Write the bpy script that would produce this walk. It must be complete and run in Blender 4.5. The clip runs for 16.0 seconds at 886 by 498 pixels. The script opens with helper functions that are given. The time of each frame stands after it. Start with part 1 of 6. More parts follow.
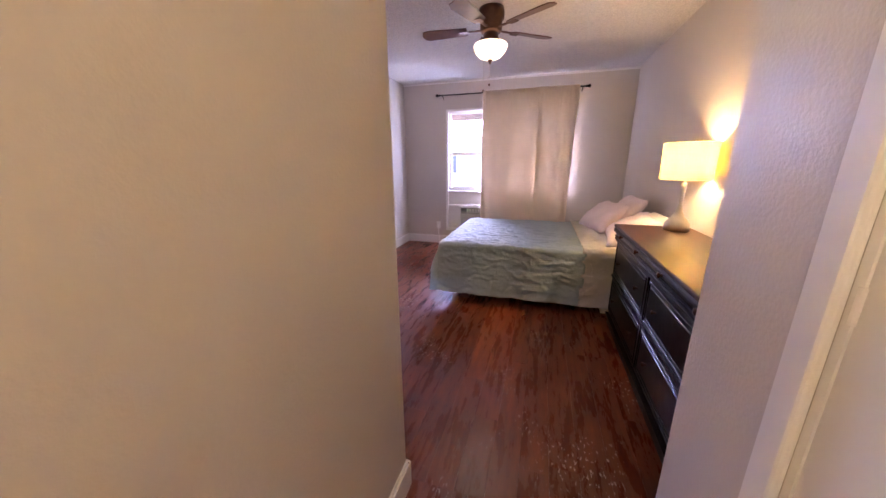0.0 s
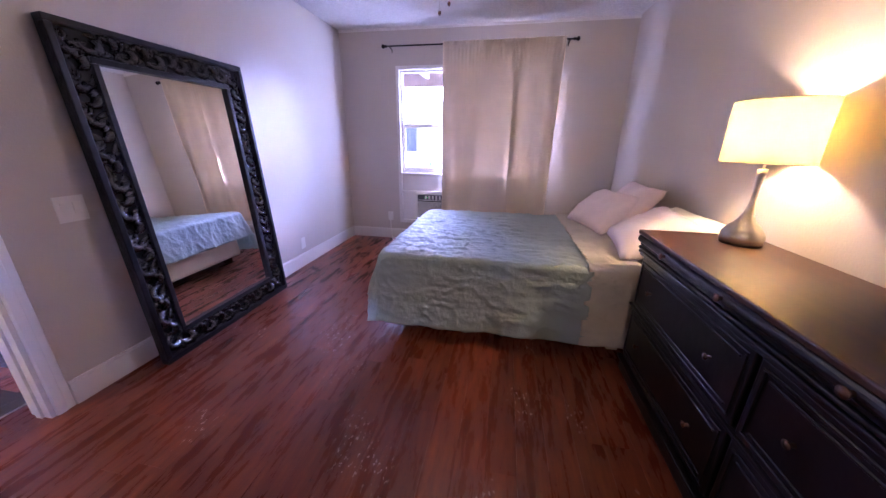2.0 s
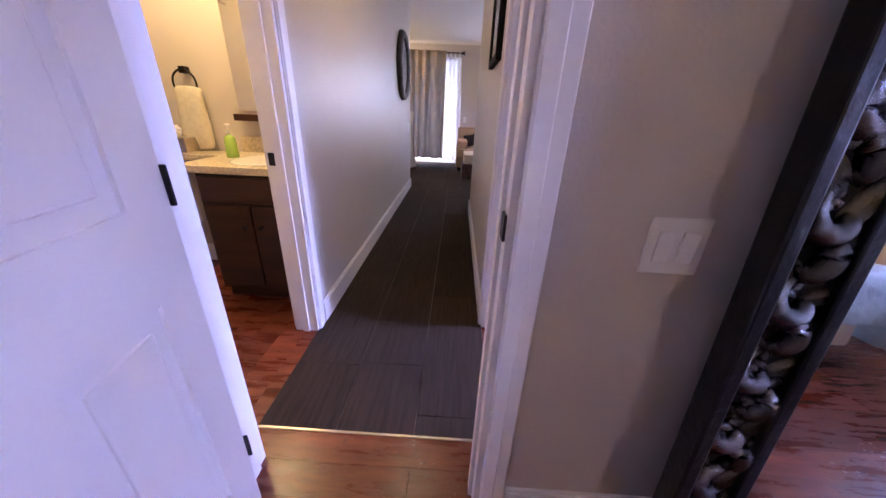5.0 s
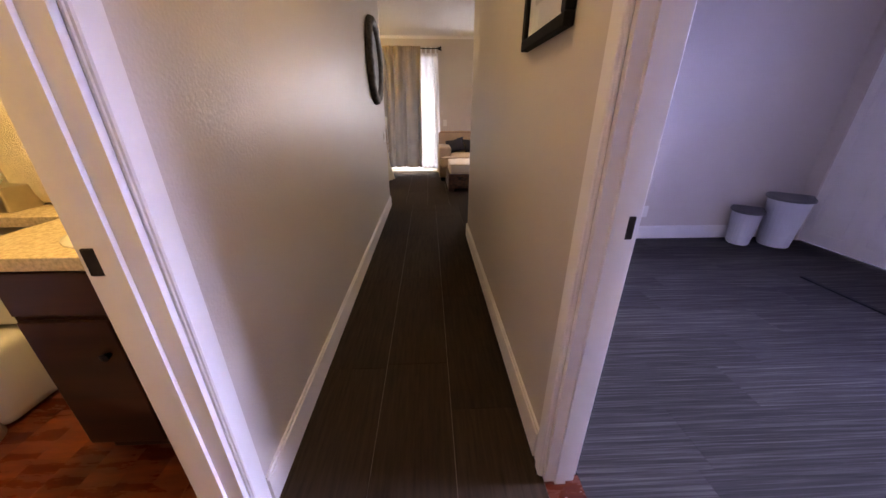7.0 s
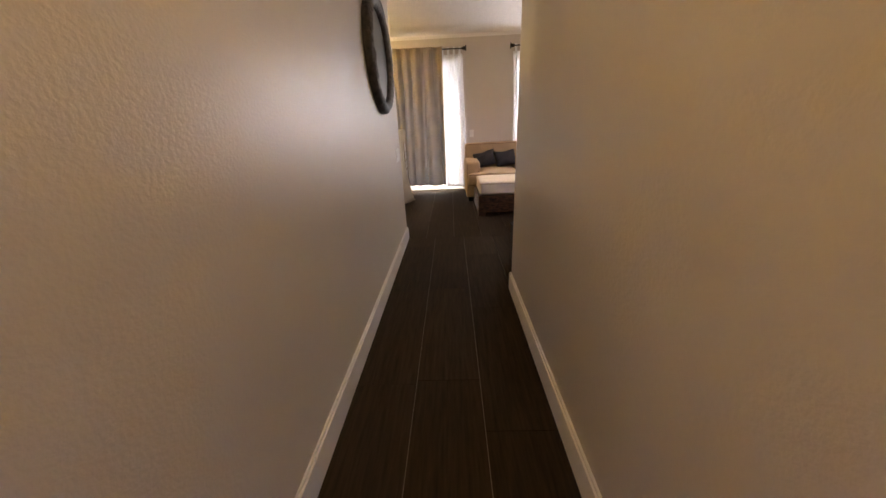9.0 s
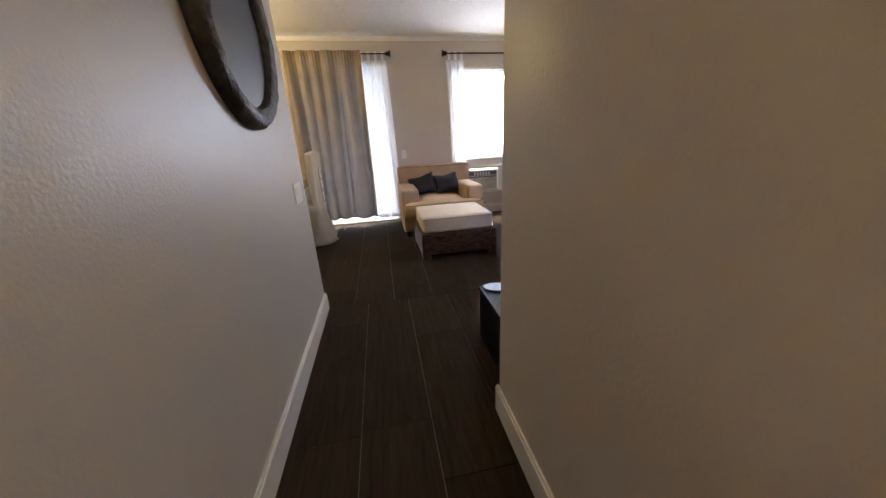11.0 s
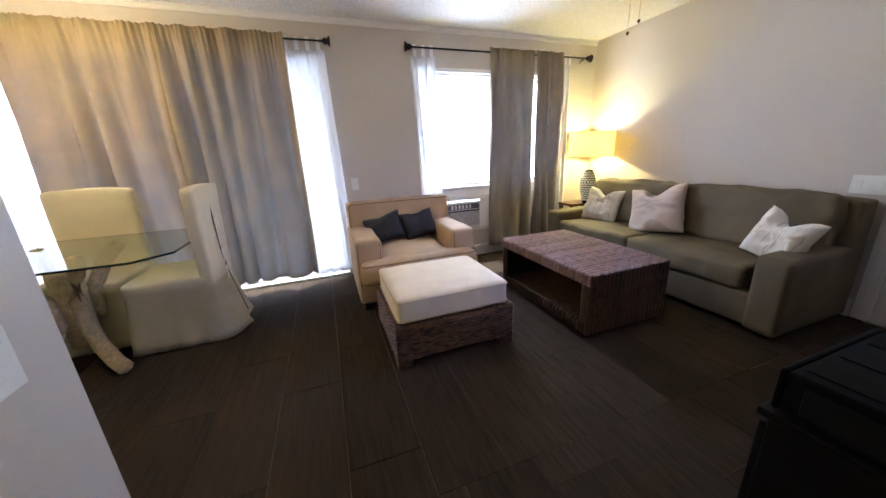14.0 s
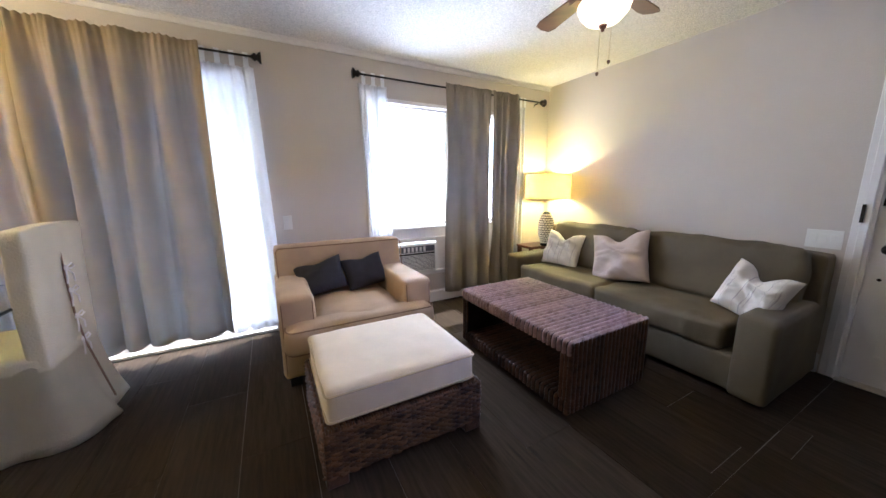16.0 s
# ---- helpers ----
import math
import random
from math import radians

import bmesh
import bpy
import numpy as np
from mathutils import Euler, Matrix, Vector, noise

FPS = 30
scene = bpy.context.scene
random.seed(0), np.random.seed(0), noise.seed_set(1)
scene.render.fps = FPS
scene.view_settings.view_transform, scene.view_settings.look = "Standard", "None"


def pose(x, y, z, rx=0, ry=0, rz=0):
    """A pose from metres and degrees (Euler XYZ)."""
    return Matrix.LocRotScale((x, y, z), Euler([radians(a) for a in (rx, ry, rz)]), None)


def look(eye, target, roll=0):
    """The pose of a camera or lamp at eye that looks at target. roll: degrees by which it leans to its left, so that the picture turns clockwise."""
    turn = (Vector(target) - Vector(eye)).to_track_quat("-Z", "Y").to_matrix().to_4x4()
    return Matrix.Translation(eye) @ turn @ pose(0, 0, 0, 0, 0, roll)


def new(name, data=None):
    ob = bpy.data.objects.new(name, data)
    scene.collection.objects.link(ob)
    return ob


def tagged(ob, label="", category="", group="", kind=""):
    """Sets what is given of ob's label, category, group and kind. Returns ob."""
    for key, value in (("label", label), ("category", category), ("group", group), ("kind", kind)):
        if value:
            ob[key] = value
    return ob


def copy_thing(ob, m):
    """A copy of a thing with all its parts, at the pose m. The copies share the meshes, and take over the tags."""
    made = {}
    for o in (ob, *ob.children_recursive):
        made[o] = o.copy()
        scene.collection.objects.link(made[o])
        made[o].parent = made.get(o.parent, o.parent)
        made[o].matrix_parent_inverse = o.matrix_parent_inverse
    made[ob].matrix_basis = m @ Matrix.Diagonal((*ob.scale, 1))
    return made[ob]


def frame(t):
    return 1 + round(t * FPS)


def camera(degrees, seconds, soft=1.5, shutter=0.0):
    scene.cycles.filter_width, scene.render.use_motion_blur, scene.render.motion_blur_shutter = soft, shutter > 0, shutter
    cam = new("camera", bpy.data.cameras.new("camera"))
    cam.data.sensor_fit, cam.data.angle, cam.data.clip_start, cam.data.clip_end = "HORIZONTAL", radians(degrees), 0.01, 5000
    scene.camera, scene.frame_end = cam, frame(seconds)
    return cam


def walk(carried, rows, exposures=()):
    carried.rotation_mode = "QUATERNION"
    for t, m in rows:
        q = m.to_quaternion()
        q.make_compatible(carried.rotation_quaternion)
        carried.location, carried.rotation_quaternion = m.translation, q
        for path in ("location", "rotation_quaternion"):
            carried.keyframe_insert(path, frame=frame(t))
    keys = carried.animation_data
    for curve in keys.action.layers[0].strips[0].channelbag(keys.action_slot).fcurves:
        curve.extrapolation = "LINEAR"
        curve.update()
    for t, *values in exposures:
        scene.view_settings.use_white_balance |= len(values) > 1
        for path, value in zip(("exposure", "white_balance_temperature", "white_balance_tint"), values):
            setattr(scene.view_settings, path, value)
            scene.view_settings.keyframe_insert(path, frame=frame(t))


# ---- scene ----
cam = camera(108.3, 16.0)
PATH = [
    (0, (0.968, 1.697, 1.296), (0.405, 3.543, 0.774), -0.3),
    (0.5, (0.96, 1.861, 1.317), (0.734, 3.794, 0.855), 0.1),
    (1, (0.922, 2.088, 1.284), (0.902, 3.993, 0.676), -0.5),
    (1.5, (0.938, 2.398, 1.294), (0.792, 4.312, 0.733), 2.2),
    (2, (0.828, 2.677, 1.246), (0.484, 4.542, 0.608), 0.7),
    (2.5, (0.678, 2.921, 1.249), (0.179, 4.724, 0.544), 0.8),
    (3, (0.595, 3.206, 1.213), (-0.677, 4.548, 0.449), 2.6),
    (3.5, (0.304, 3.25, 1.189), (-1.295, 4.077, 0.317), 0.9),
    (4, (0.004, 3.297, 1.181), (-1.633, 4.089, 0.348), 3.4),
    (4.5, (-0.297, 3.368, 1.153), (-2.115, 3.598, 0.352), 2.1),
    (4.7, (-0.409, 3.385, 1.153), (-2.243, 3.379, 0.355), 3.8),
    (6.8, (-1.329, 3.201, 1.192), (-3.16, 3.093, 0.395), -0.7),
    (7, (-1.417, 3.19, 1.185), (-3.252, 3.27, 0.393), 0.1),
    (7.5, (-1.586, 3.141, 1.229), (-3.38, 3.492, 0.416), -2.2),
    (8, (-1.834, 3.147, 1.183), (-3.689, 3.28, 0.448), -2.5),
    (10.3, (-3.097, 3.186, 1.164), (-4.948, 3.056, 0.418), -3.1),
    (10.5, (-3.195, 3.163, 1.175), (-5.053, 3.154, 0.436), -2.3),
    (11, (-3.435, 3.164, 1.175), (-5.294, 3.494, 0.516), -2.9),
    (11.5, (-3.676, 3.182, 1.171), (-5.532, 3.526, 0.508), -3.3),
    (12, (-3.968, 3.184, 1.188), (-5.847, 3.438, 0.549), -1.8),
    (12.5, (-4.195, 3.174, 1.215), (-6.039, 3.705, 0.651), -0.9),
    (13, (-4.367, 3.177, 1.196), (-6.127, 3.889, 0.567), -3.1),
    (13.5, (-4.665, 3.229, 1.212), (-6.523, 3.798, 0.738), -2.3),
    (14, (-4.837, 3.232, 1.209), (-6.648, 3.869, 0.648), -2.7),
    (14.5, (-4.98, 3.22, 1.203), (-6.606, 4.284, 0.729), -4.4),
    (15, (-5.073, 3.219, 1.21), (-6.695, 4.304, 0.774), -3.1),
    (15.5, (-5.175, 3.306, 1.227), (-6.876, 4.276, 0.823), -2.9),
    (16, (-5.239, 3.391, 1.245), (-6.968, 4.324, 0.873), -0.5),
]

# ---- world, sun, large lights ----
EXPOSURES = [(0, 2.5, 6200, 24), (1.5, 2.4, 5500, 30), (3.5, 2.2, 5100, 34), (4.7, 2.2, 5400, 32), (7.0, 2.0, 7200, 22), (8.2, 2.1, 7800, 20), (10.5, 2.0, 6500, 12), (13, 2.2, 5700, 10), (16, 2.25, 5400, 11)]
walk(cam, [(t, look(eye, target, roll)) for t, eye, target, roll in PATH], EXPOSURES)

SUN_EL, SUN_AZ = radians(68), radians(-84)   # azimuth from +y towards +x
world = bpy.data.worlds.new("world")
scene.world = world
world.use_nodes = True
wn = world.node_tree
sky = wn.nodes.new("ShaderNodeTexSky")
sky.sky_type, sky.sun_disc, sky.sun_elevation, sky.sun_rotation = "NISHITA", False, SUN_EL, SUN_AZ
wn.links.new(sky.outputs[0], wn.nodes["Background"].inputs[0])
wn.nodes["Background"].inputs[1].default_value = 0.15


def lamp(name, kind, m, energy, color=(1, 1, 1), size=0.1, size_y=None):
    d = bpy.data.lights.new(name, kind)
    d.energy, d.color = energy, color
    if kind == "AREA":
        d.shape, d.size, d.size_y = "RECTANGLE", size, size_y or size
    elif kind == "SUN":
        d.angle = size
    else:
        d.shadow_soft_size = size
    ob = new(name, d)
    ob.matrix_world = m
    return ob


WARM = (1.0, 0.70, 0.32)
DAY = (0.80, 0.86, 1.0)
BLUE_DAY = (0.62, 0.68, 1.0)
sun_way = Vector((math.sin(SUN_AZ) * math.cos(SUN_EL), math.cos(SUN_AZ) * math.cos(SUN_EL), math.sin(SUN_EL)))
lamp("sun", "SUN", look(sun_way * 30, (0, 0, 0)), 2.5, (1, 0.95, 0.88), radians(0.5))
lamp("sky_slider", "AREA", look((-8.62, 2.05, 1.05), (-4, 2.05, 1.05)), 34, DAY, 2.5, 2.0)
lamp("sky_window", "AREA", look((-8.62, 5.13, 1.45), (-4, 5.13, 1.45)), 24, DAY, 1.6, 1.15)
lamp("sky_bedroom", "AREA", look((0.76, 6.95, 1.45), (0.76, 4, 1.45)), 27, BLUE_DAY, 0.95, 1.1)
# added lamp panel beyond the yard, brightens the bedroom's west wall in the sky's place
lamp("sky_over_yard", "AREA", look((0.4, 12.6, 3.7), (0.4, 6, 1.2)), 2400, (0.52, 0.58, 1.0), 9, 2.8)
lamp("sky_office", "AREA", look((-2.3, 7.05, 1.5), (-2.3, 4, 1.5)), 15, (0.25, 0.32, 1.0), 0.9, 1.1)
lamp("bulb_bedroom_lamp", "POINT", pose(1.885, 4.27, 1.30), 8, WARM, 0.03)
lamp("bulb_bedroom_fan", "POINT", pose(0.50, 4.55, 2.19), 4.2, (1, 0.82, 0.62), 0.05)
lamp("bulb_passage", "POINT", pose(0.95, 1.15, 2.25), 5.0, (1, 0.82, 0.48), 0.08)
lamp("bulb_living_lamp", "POINT", pose(-8.0, 6.28, 1.26), 12, (1.0, 0.83, 0.32), 0.03)
lamp("bulb_living_fan", "POINT", pose(-6.49, 5.04, 2.17), 1.6, (1, 0.78, 0.5), 0.05)
lamp("bulb_dining", "POINT", pose(-7.42, 1.62, 2.10), 8.5, (1, 0.76, 0.36), 0.08)
lamp("bulb_hall", "POINT", pose(-2.6, 3.1, 2.28), 3.2, (1, 0.76, 0.34), 0.08)
lamp("bulb_bath", "POINT", pose(-2.35, 1.9, 2.15), 10, (1, 0.72, 0.26), 0.08)

# ---- materials ----
def mat(name, color, rough=0.6, metal=0.0, noise_scale=0, amount=0.15, bump=0.0, bump_scale=60, spec=0.5, vary=0.0, trans=0.0, coords="Object", deep=0.01, back=None):
    """A plain surface with mottling, fine relief and a random shift from thing to thing."""
    m = bpy.data.materials.new(name)
    m.use_nodes = True
    nt = m.node_tree
    b = nt.nodes["Principled BSDF"]
    b.inputs["Base Color"].default_value = (*color, 1)
    b.inputs["Roughness"].default_value = rough
    b.inputs["Metallic"].default_value = metal
    b.inputs["Specular IOR Level"].default_value = spec
    tc = nt.nodes.new("ShaderNodeTexCoord")
    if noise_scale:
        n1 = nt.nodes.new("ShaderNodeTexNoise")
        n1.inputs["Scale"].default_value, n1.inputs["Detail"].default_value = noise_scale, 6
        nt.links.new(tc.outputs[coords], n1.inputs["Vector"])
        r = nt.nodes.new("ShaderNodeValToRGB")
        r.color_ramp.elements[0].position, r.color_ramp.elements[1].position = 0.3, 0.7
        r.color_ramp.elements[0].color = (*[c * (1 - amount) for c in color], 1)
        r.color_ramp.elements[1].color = (*[min(1, c * (1 + amount)) for c in color], 1)
        nt.links.new(n1.outputs["Fac"], r.inputs["Fac"])
        out = r.outputs["Color"]
        if vary:
            oi = nt.nodes.new("ShaderNodeObjectInfo")
            hsv = nt.nodes.new("ShaderNodeHueSaturation")
            mr = nt.nodes.new("ShaderNodeMapRange")
            mr.inputs["To Min"].default_value, mr.inputs["To Max"].default_value = 1 - vary, 1 + vary
            nt.links.new(oi.outputs["Random"], mr.inputs["Value"])
            nt.links.new(mr.outputs["Result"], hsv.inputs["Value"])
            nt.links.new(out, hsv.inputs["Color"])
            out = hsv.outputs["Color"]
        nt.links.new(out, b.inputs["Base Color"])
    if bump:
        n2 = nt.nodes.new("ShaderNodeTexNoise")
        n2.inputs["Scale"].default_value, n2.inputs["Detail"].default_value = bump_scale, 4
        nt.links.new(tc.outputs[coords], n2.inputs["Vector"])
        bp = nt.nodes.new("ShaderNodeBump")
        bp.inputs["Strength"].default_value, bp.inputs["Distance"].default_value = bump, deep
        nt.links.new(n2.outputs["Fac"], bp.inputs["Height"])
        nt.links.new(bp.outputs["Normal"], b.inputs["Normal"])
    if trans:
        t = nt.nodes.new("ShaderNodeBsdfTranslucent")
        t.inputs["Color"].default_value = (*(back or color), 1)
        mx = nt.nodes.new("ShaderNodeMixShader")
        mx.inputs[0].default_value = trans
        nt.links.new(b.outputs[0], mx.inputs[1])
        nt.links.new(t.outputs[0], mx.inputs[2])
        nt.links.new(mx.outputs[0], nt.nodes["Material Output"].inputs[0])
    return m


def strands(name, dark, pale, rough, spread_=0.55):
    """Woven plant fibre: each strand has its own shade, with fine streaks."""
    m = mat(name, dark, rough, spec=0.35, bump=0.4, bump_scale=140)
    nt = m.node_tree
    geo, nz, add, ramp = (nt.nodes.new(k) for k in ("ShaderNodeNewGeometry", "ShaderNodeTexNoise", "ShaderNodeMath", "ShaderNodeValToRGB"))
    tc = nt.nodes.new("ShaderNodeTexCoord")
    nz.inputs["Scale"].default_value, nz.inputs["Detail"].default_value = 22, 5
    nt.links.new(tc.outputs["Object"], nz.inputs["Vector"])
    add.operation = "MULTIPLY_ADD"
    add.inputs[1].default_value = spread_
    nt.links.new(geo.outputs["Random Per Island"], add.inputs[0])
    nt.links.new(nz.outputs["Fac"], add.inputs[2])
    ramp.color_ramp.elements[0].position, ramp.color_ramp.elements[1].position = 0.42, 0.47 + spread_
    ramp.color_ramp.elements[0].color, ramp.color_ramp.elements[1].color = (*dark, 1), (*pale, 1)
    nt.links.new(add.outputs[0], ramp.inputs["Fac"])
    nt.links.new(ramp.outputs["Color"], nt.nodes["Principled BSDF"].inputs["Base Color"])
    return m


def striped_cloth(name):
    """Cream cotton with thin, uneven grey-brown stripes running up it."""
    m = mat(name, (0.68, 0.62, 0.54), 0.85, bump=0.3, bump_scale=120)
    nt = m.node_tree
    tc, mp, nz, ramp = (nt.nodes.new(k) for k in ("ShaderNodeTexCoord", "ShaderNodeMapping", "ShaderNodeTexNoise", "ShaderNodeValToRGB"))
    mp.inputs["Scale"].default_value = (1, 0.03, 0.03)
    nz.inputs["Scale"].default_value, nz.inputs["Detail"].default_value = 95, 2
    nt.links.new(tc.outputs["Object"], mp.inputs["Vector"])
    nt.links.new(mp.outputs[0], nz.inputs["Vector"])
    ramp.color_ramp.elements[0].position, ramp.color_ramp.elements[1].position = 0.60, 0.66
    ramp.color_ramp.elements[0].color, ramp.color_ramp.elements[1].color = (0.68, 0.62, 0.54, 1), (0.46, 0.40, 0.36, 1)
    nt.links.new(nz.outputs["Fac"], ramp.inputs["Fac"])
    nt.links.new(ramp.outputs["Color"], nt.nodes["Principled BSDF"].inputs["Base Color"])
    return m


def glow(name, color, strength):
    m = bpy.data.materials.new(name)
    m.use_nodes = True
    b = m.node_tree.nodes["Principled BSDF"]
    b.inputs["Base Color"].default_value = (*color, 1)
    b.inputs["Emission Color"].default_value = (*color, 1)
    b.inputs["Emission Strength"].default_value = strength
    return m


def stretched(name, scale, ramp, rough, bump=0.2, spots=None, along="X", vary=0.25, bump_distance=0.003, rough_low=None, scuffs=False, draw=0.07, spec=0.5):
    """Grain drawn out along one axis, shifted from piece to piece."""
    m = bpy.data.materials.new(name)
    m.use_nodes = True
    nt = m.node_tree
    b = nt.nodes["Principled BSDF"]
    tc, oi = nt.nodes.new("ShaderNodeTexCoord"), nt.nodes.new("ShaderNodeObjectInfo")
    mul = nt.nodes.new("ShaderNodeMath")
    mul.operation, mul.inputs[1].default_value = "MULTIPLY", 40
    nt.links.new(oi.outputs["Random"], mul.inputs[0])
    add = nt.nodes.new("ShaderNodeVectorMath")
    nt.links.new(tc.outputs["Object"], add.inputs[0])
    nt.links.new(mul.outputs[0], add.inputs[1])
    mp = nt.nodes.new("ShaderNodeMapping")
    mp.inputs["Scale"].default_value = {"X": (draw, 1, 1), "Y": (1, draw, 1)}[along]
    nt.links.new(add.outputs[0], mp.inputs["Vector"])
    n = nt.nodes.new("ShaderNodeTexNoise")
    n.inputs["Scale"].default_value, n.inputs["Detail"].default_value, n.inputs["Roughness"].default_value = scale, 8, 0.65
    nt.links.new(mp.outputs[0], n.inputs["Vector"])
    r = nt.nodes.new("ShaderNodeValToRGB")
    r.color_ramp.elements[0].position, r.color_ramp.elements[1].position = 0.3, 0.72
    r.color_ramp.elements[0].color, r.color_ramp.elements[1].color = (*ramp[0], 1), (*ramp[-1], 1)
    if len(ramp) > 2:
        e = r.color_ramp.elements.new(0.5)
        e.color = (*ramp[1], 1)
    nt.links.new(n.outputs["Fac"], r.inputs["Fac"])
    hsv, mr = nt.nodes.new("ShaderNodeHueSaturation"), nt.nodes.new("ShaderNodeMapRange")
    mr.inputs["To Min"].default_value, mr.inputs["To Max"].default_value = 1 - vary, 1 + vary
    nt.links.new(oi.outputs["Random"], mr.inputs["Value"])
    nt.links.new(mr.outputs["Result"], hsv.inputs["Value"])
    nt.links.new(r.outputs["Color"], hsv.inputs["Color"])
    col = hsv.outputs["Color"]
    if spots:
        n2 = nt.nodes.new("ShaderNodeTexNoise")
        n2.inputs["Scale"].default_value, n2.inputs["Detail"].default_value = spots[0], 3
        mp2 = nt.nodes.new("ShaderNodeMapping")
        mp2.inputs["Scale"].default_value = {"X": (0.7, 1, 1), "Y": (1, 0.7, 1)}[along]
        nt.links.new(add.outputs[0], mp2.inputs["Vector"])
        nt.links.new(mp2.outputs[0], n2.inputs["Vector"])
        r2 = nt.nodes.new("ShaderNodeValToRGB")
        r2.color_ramp.elements[0].position, r2.color_ramp.elements[1].position = spots[1], spots[1] + 0.14
        r2.color_ramp.elements[0].color, r2.color_ramp.elements[1].color = (0, 0, 0, 1), (1, 1, 1, 1)
        nt.links.new(n2.outputs["Fac"], r2.inputs["Fac"])
        mix = nt.nodes.new("ShaderNodeMix")
        mix.data_type = "RGBA"
        mix.inputs["B"].default_value = (*spots[2], 1)
        nt.links.new(r2.outputs["Color"], mix.inputs["Factor"])
        nt.links.new(col, mix.inputs["A"])
        col = mix.outputs["Result"]
    if scuffs:
        # small pale scratches with their glints put into the colour, gathered in worn patches
        geo = nt.nodes.new("ShaderNodeNewGeometry")
        marks = []
        for sc, lo, hi, st in ((75, 0.60, 0.66, (1, 0.45, 1)), (2.6, 0.56, 0.64, (1, 0.6, 1))):
            nn, mm, rr = nt.nodes.new("ShaderNodeTexNoise"), nt.nodes.new("ShaderNodeMapping"), nt.nodes.new("ShaderNodeMapRange")
            nn.inputs["Scale"].default_value, nn.inputs["Detail"].default_value = sc, 4
            mm.inputs["Scale"].default_value = st
            rr.inputs["From Min"].default_value, rr.inputs["From Max"].default_value = lo, hi
            nt.links.new(geo.outputs["Position"], mm.inputs["Vector"])
            nt.links.new(mm.outputs[0], nn.inputs["Vector"])
            nt.links.new(nn.outputs["Fac"], rr.inputs["Value"])
            marks.append(rr.outputs["Result"])
        both = nt.nodes.new("ShaderNodeMath")
        both.operation = "MULTIPLY"
        nt.links.new(marks[0], both.inputs[0])
        nt.links.new(marks[1], both.inputs[1])
        mix2 = nt.nodes.new("ShaderNodeMix")
        mix2.data_type = "RGBA"
        mix2.inputs["B"].default_value = (0.55, 0.45, 0.42, 1)
        nt.links.new(both.outputs[0], mix2.inputs["Factor"])
        nt.links.new(col, mix2.inputs["A"])
        col = mix2.outputs["Result"]
    nt.links.new(col, b.inputs["Base Color"])
    b.inputs["Specular IOR Level"].default_value = spec
    b.inputs["Roughness"].default_value = rough
    if rough_low:
        mr2 = nt.nodes.new("ShaderNodeMapRange")
        mr2.inputs["To Min"].default_value, mr2.inputs["To Max"].default_value = rough_low, rough
        nt.links.new(n.outputs["Fac"], mr2.inputs["Value"])
        nt.links.new(mr2.outputs["Result"], b.inputs["Roughness"])
    bp = nt.nodes.new("ShaderNodeBump")
    bp.inputs["Strength"].default_value, bp.inputs["Distance"].default_value = bump, bump_distance
    nt.links.new(n.outputs["Fac"], bp.inputs["Height"])
    nt.links.new(bp.outputs["Normal"], b.inputs["Normal"])
    return m


WALL = mat("wall_paint", (0.56, 0.50, 0.44), 0.38, noise_scale=1.5, amount=0.03, bump=0.16, bump_scale=100)
CEIL = mat("popcorn_ceiling", (0.72, 0.69, 0.66), 0.9, noise_scale=110, amount=0.22, bump=1.0, bump_scale=95)
WHITE = mat("white_gloss_paint", (0.78, 0.75, 0.72), 0.35, noise_scale=3, amount=0.04, bump=0.05, bump_scale=30)
PLASTIC = mat("white_plastic", (0.75, 0.73, 0.68), 0.35, noise_scale=5, amount=0.03)
WOOD = stretched("red_laminate", 20, ((0.068, 0.012, 0.005), (0.130, 0.026, 0.009), (0.225, 0.058, 0.019)), 0.42, 0.4, (24, 0.68, (0.060, 0.013, 0.006)), "Y", 0.20, draw=0.16, bump_distance=0.003, rough_low=0.15, scuffs=True, spec=0.42)
CARPET = stretched("dark_carpet_tile", 60, ((0.021, 0.014, 0.009), (0.050, 0.034, 0.021)), 1.0, 0.5, None, "X", 0.14, spec=0.12)
CARPET_GREY = stretched("grey_striped_carpet", 150, ((0.020, 0.017, 0.016), (0.040, 0.036, 0.035), (0.115, 0.104, 0.10)), 0.95, 0.5, None, "Y", 0.24, draw=0.012, spec=0.15)
BLACK_WOOD = mat("black_lacquered_wood", (0.008, 0.006, 0.008), 0.28, noise_scale=9, amount=0.6, spec=0.32, bump=0.15, bump_scale=14)
TOP_WOOD = stretched("dark_walnut_top", 14, ((0.020, 0.008, 0.005), (0.062, 0.023, 0.012)), 0.32, 0.1, None, "Y", 0.05, spec=0.28)
BLACK = mat("matt_black", (0.007, 0.007, 0.008), 0.6, noise_scale=8, amount=0.3, spec=0.1)
BLACK_SATIN = mat("satin_black_metal", (0.004, 0.004, 0.005), 0.6, noise_scale=12, amount=0.3, spec=0.05)
BLACK_METAL = mat("oil_rubbed_bronze", (0.02, 0.016, 0.015), 0.35, 0.8, noise_scale=30, amount=0.4)
BLACK_UNIT = mat("black_unit_laminate", (0.006, 0.005, 0.005), 0.5, noise_scale=9, amount=0.4, spec=0.12)
FRAME_BLACK = mat("carved_black_frame", (0.006, 0.005, 0.006), 0.38, spec=0.28, noise_scale=14, amount=0.5, bump=0.3, bump_scale=40)
CARVING = mat("worn_black_carving", (0.012, 0.010, 0.011), 0.15, 0.0, spec=0.9, noise_scale=18, amount=0.6, bump=0.3, bump_scale=60)
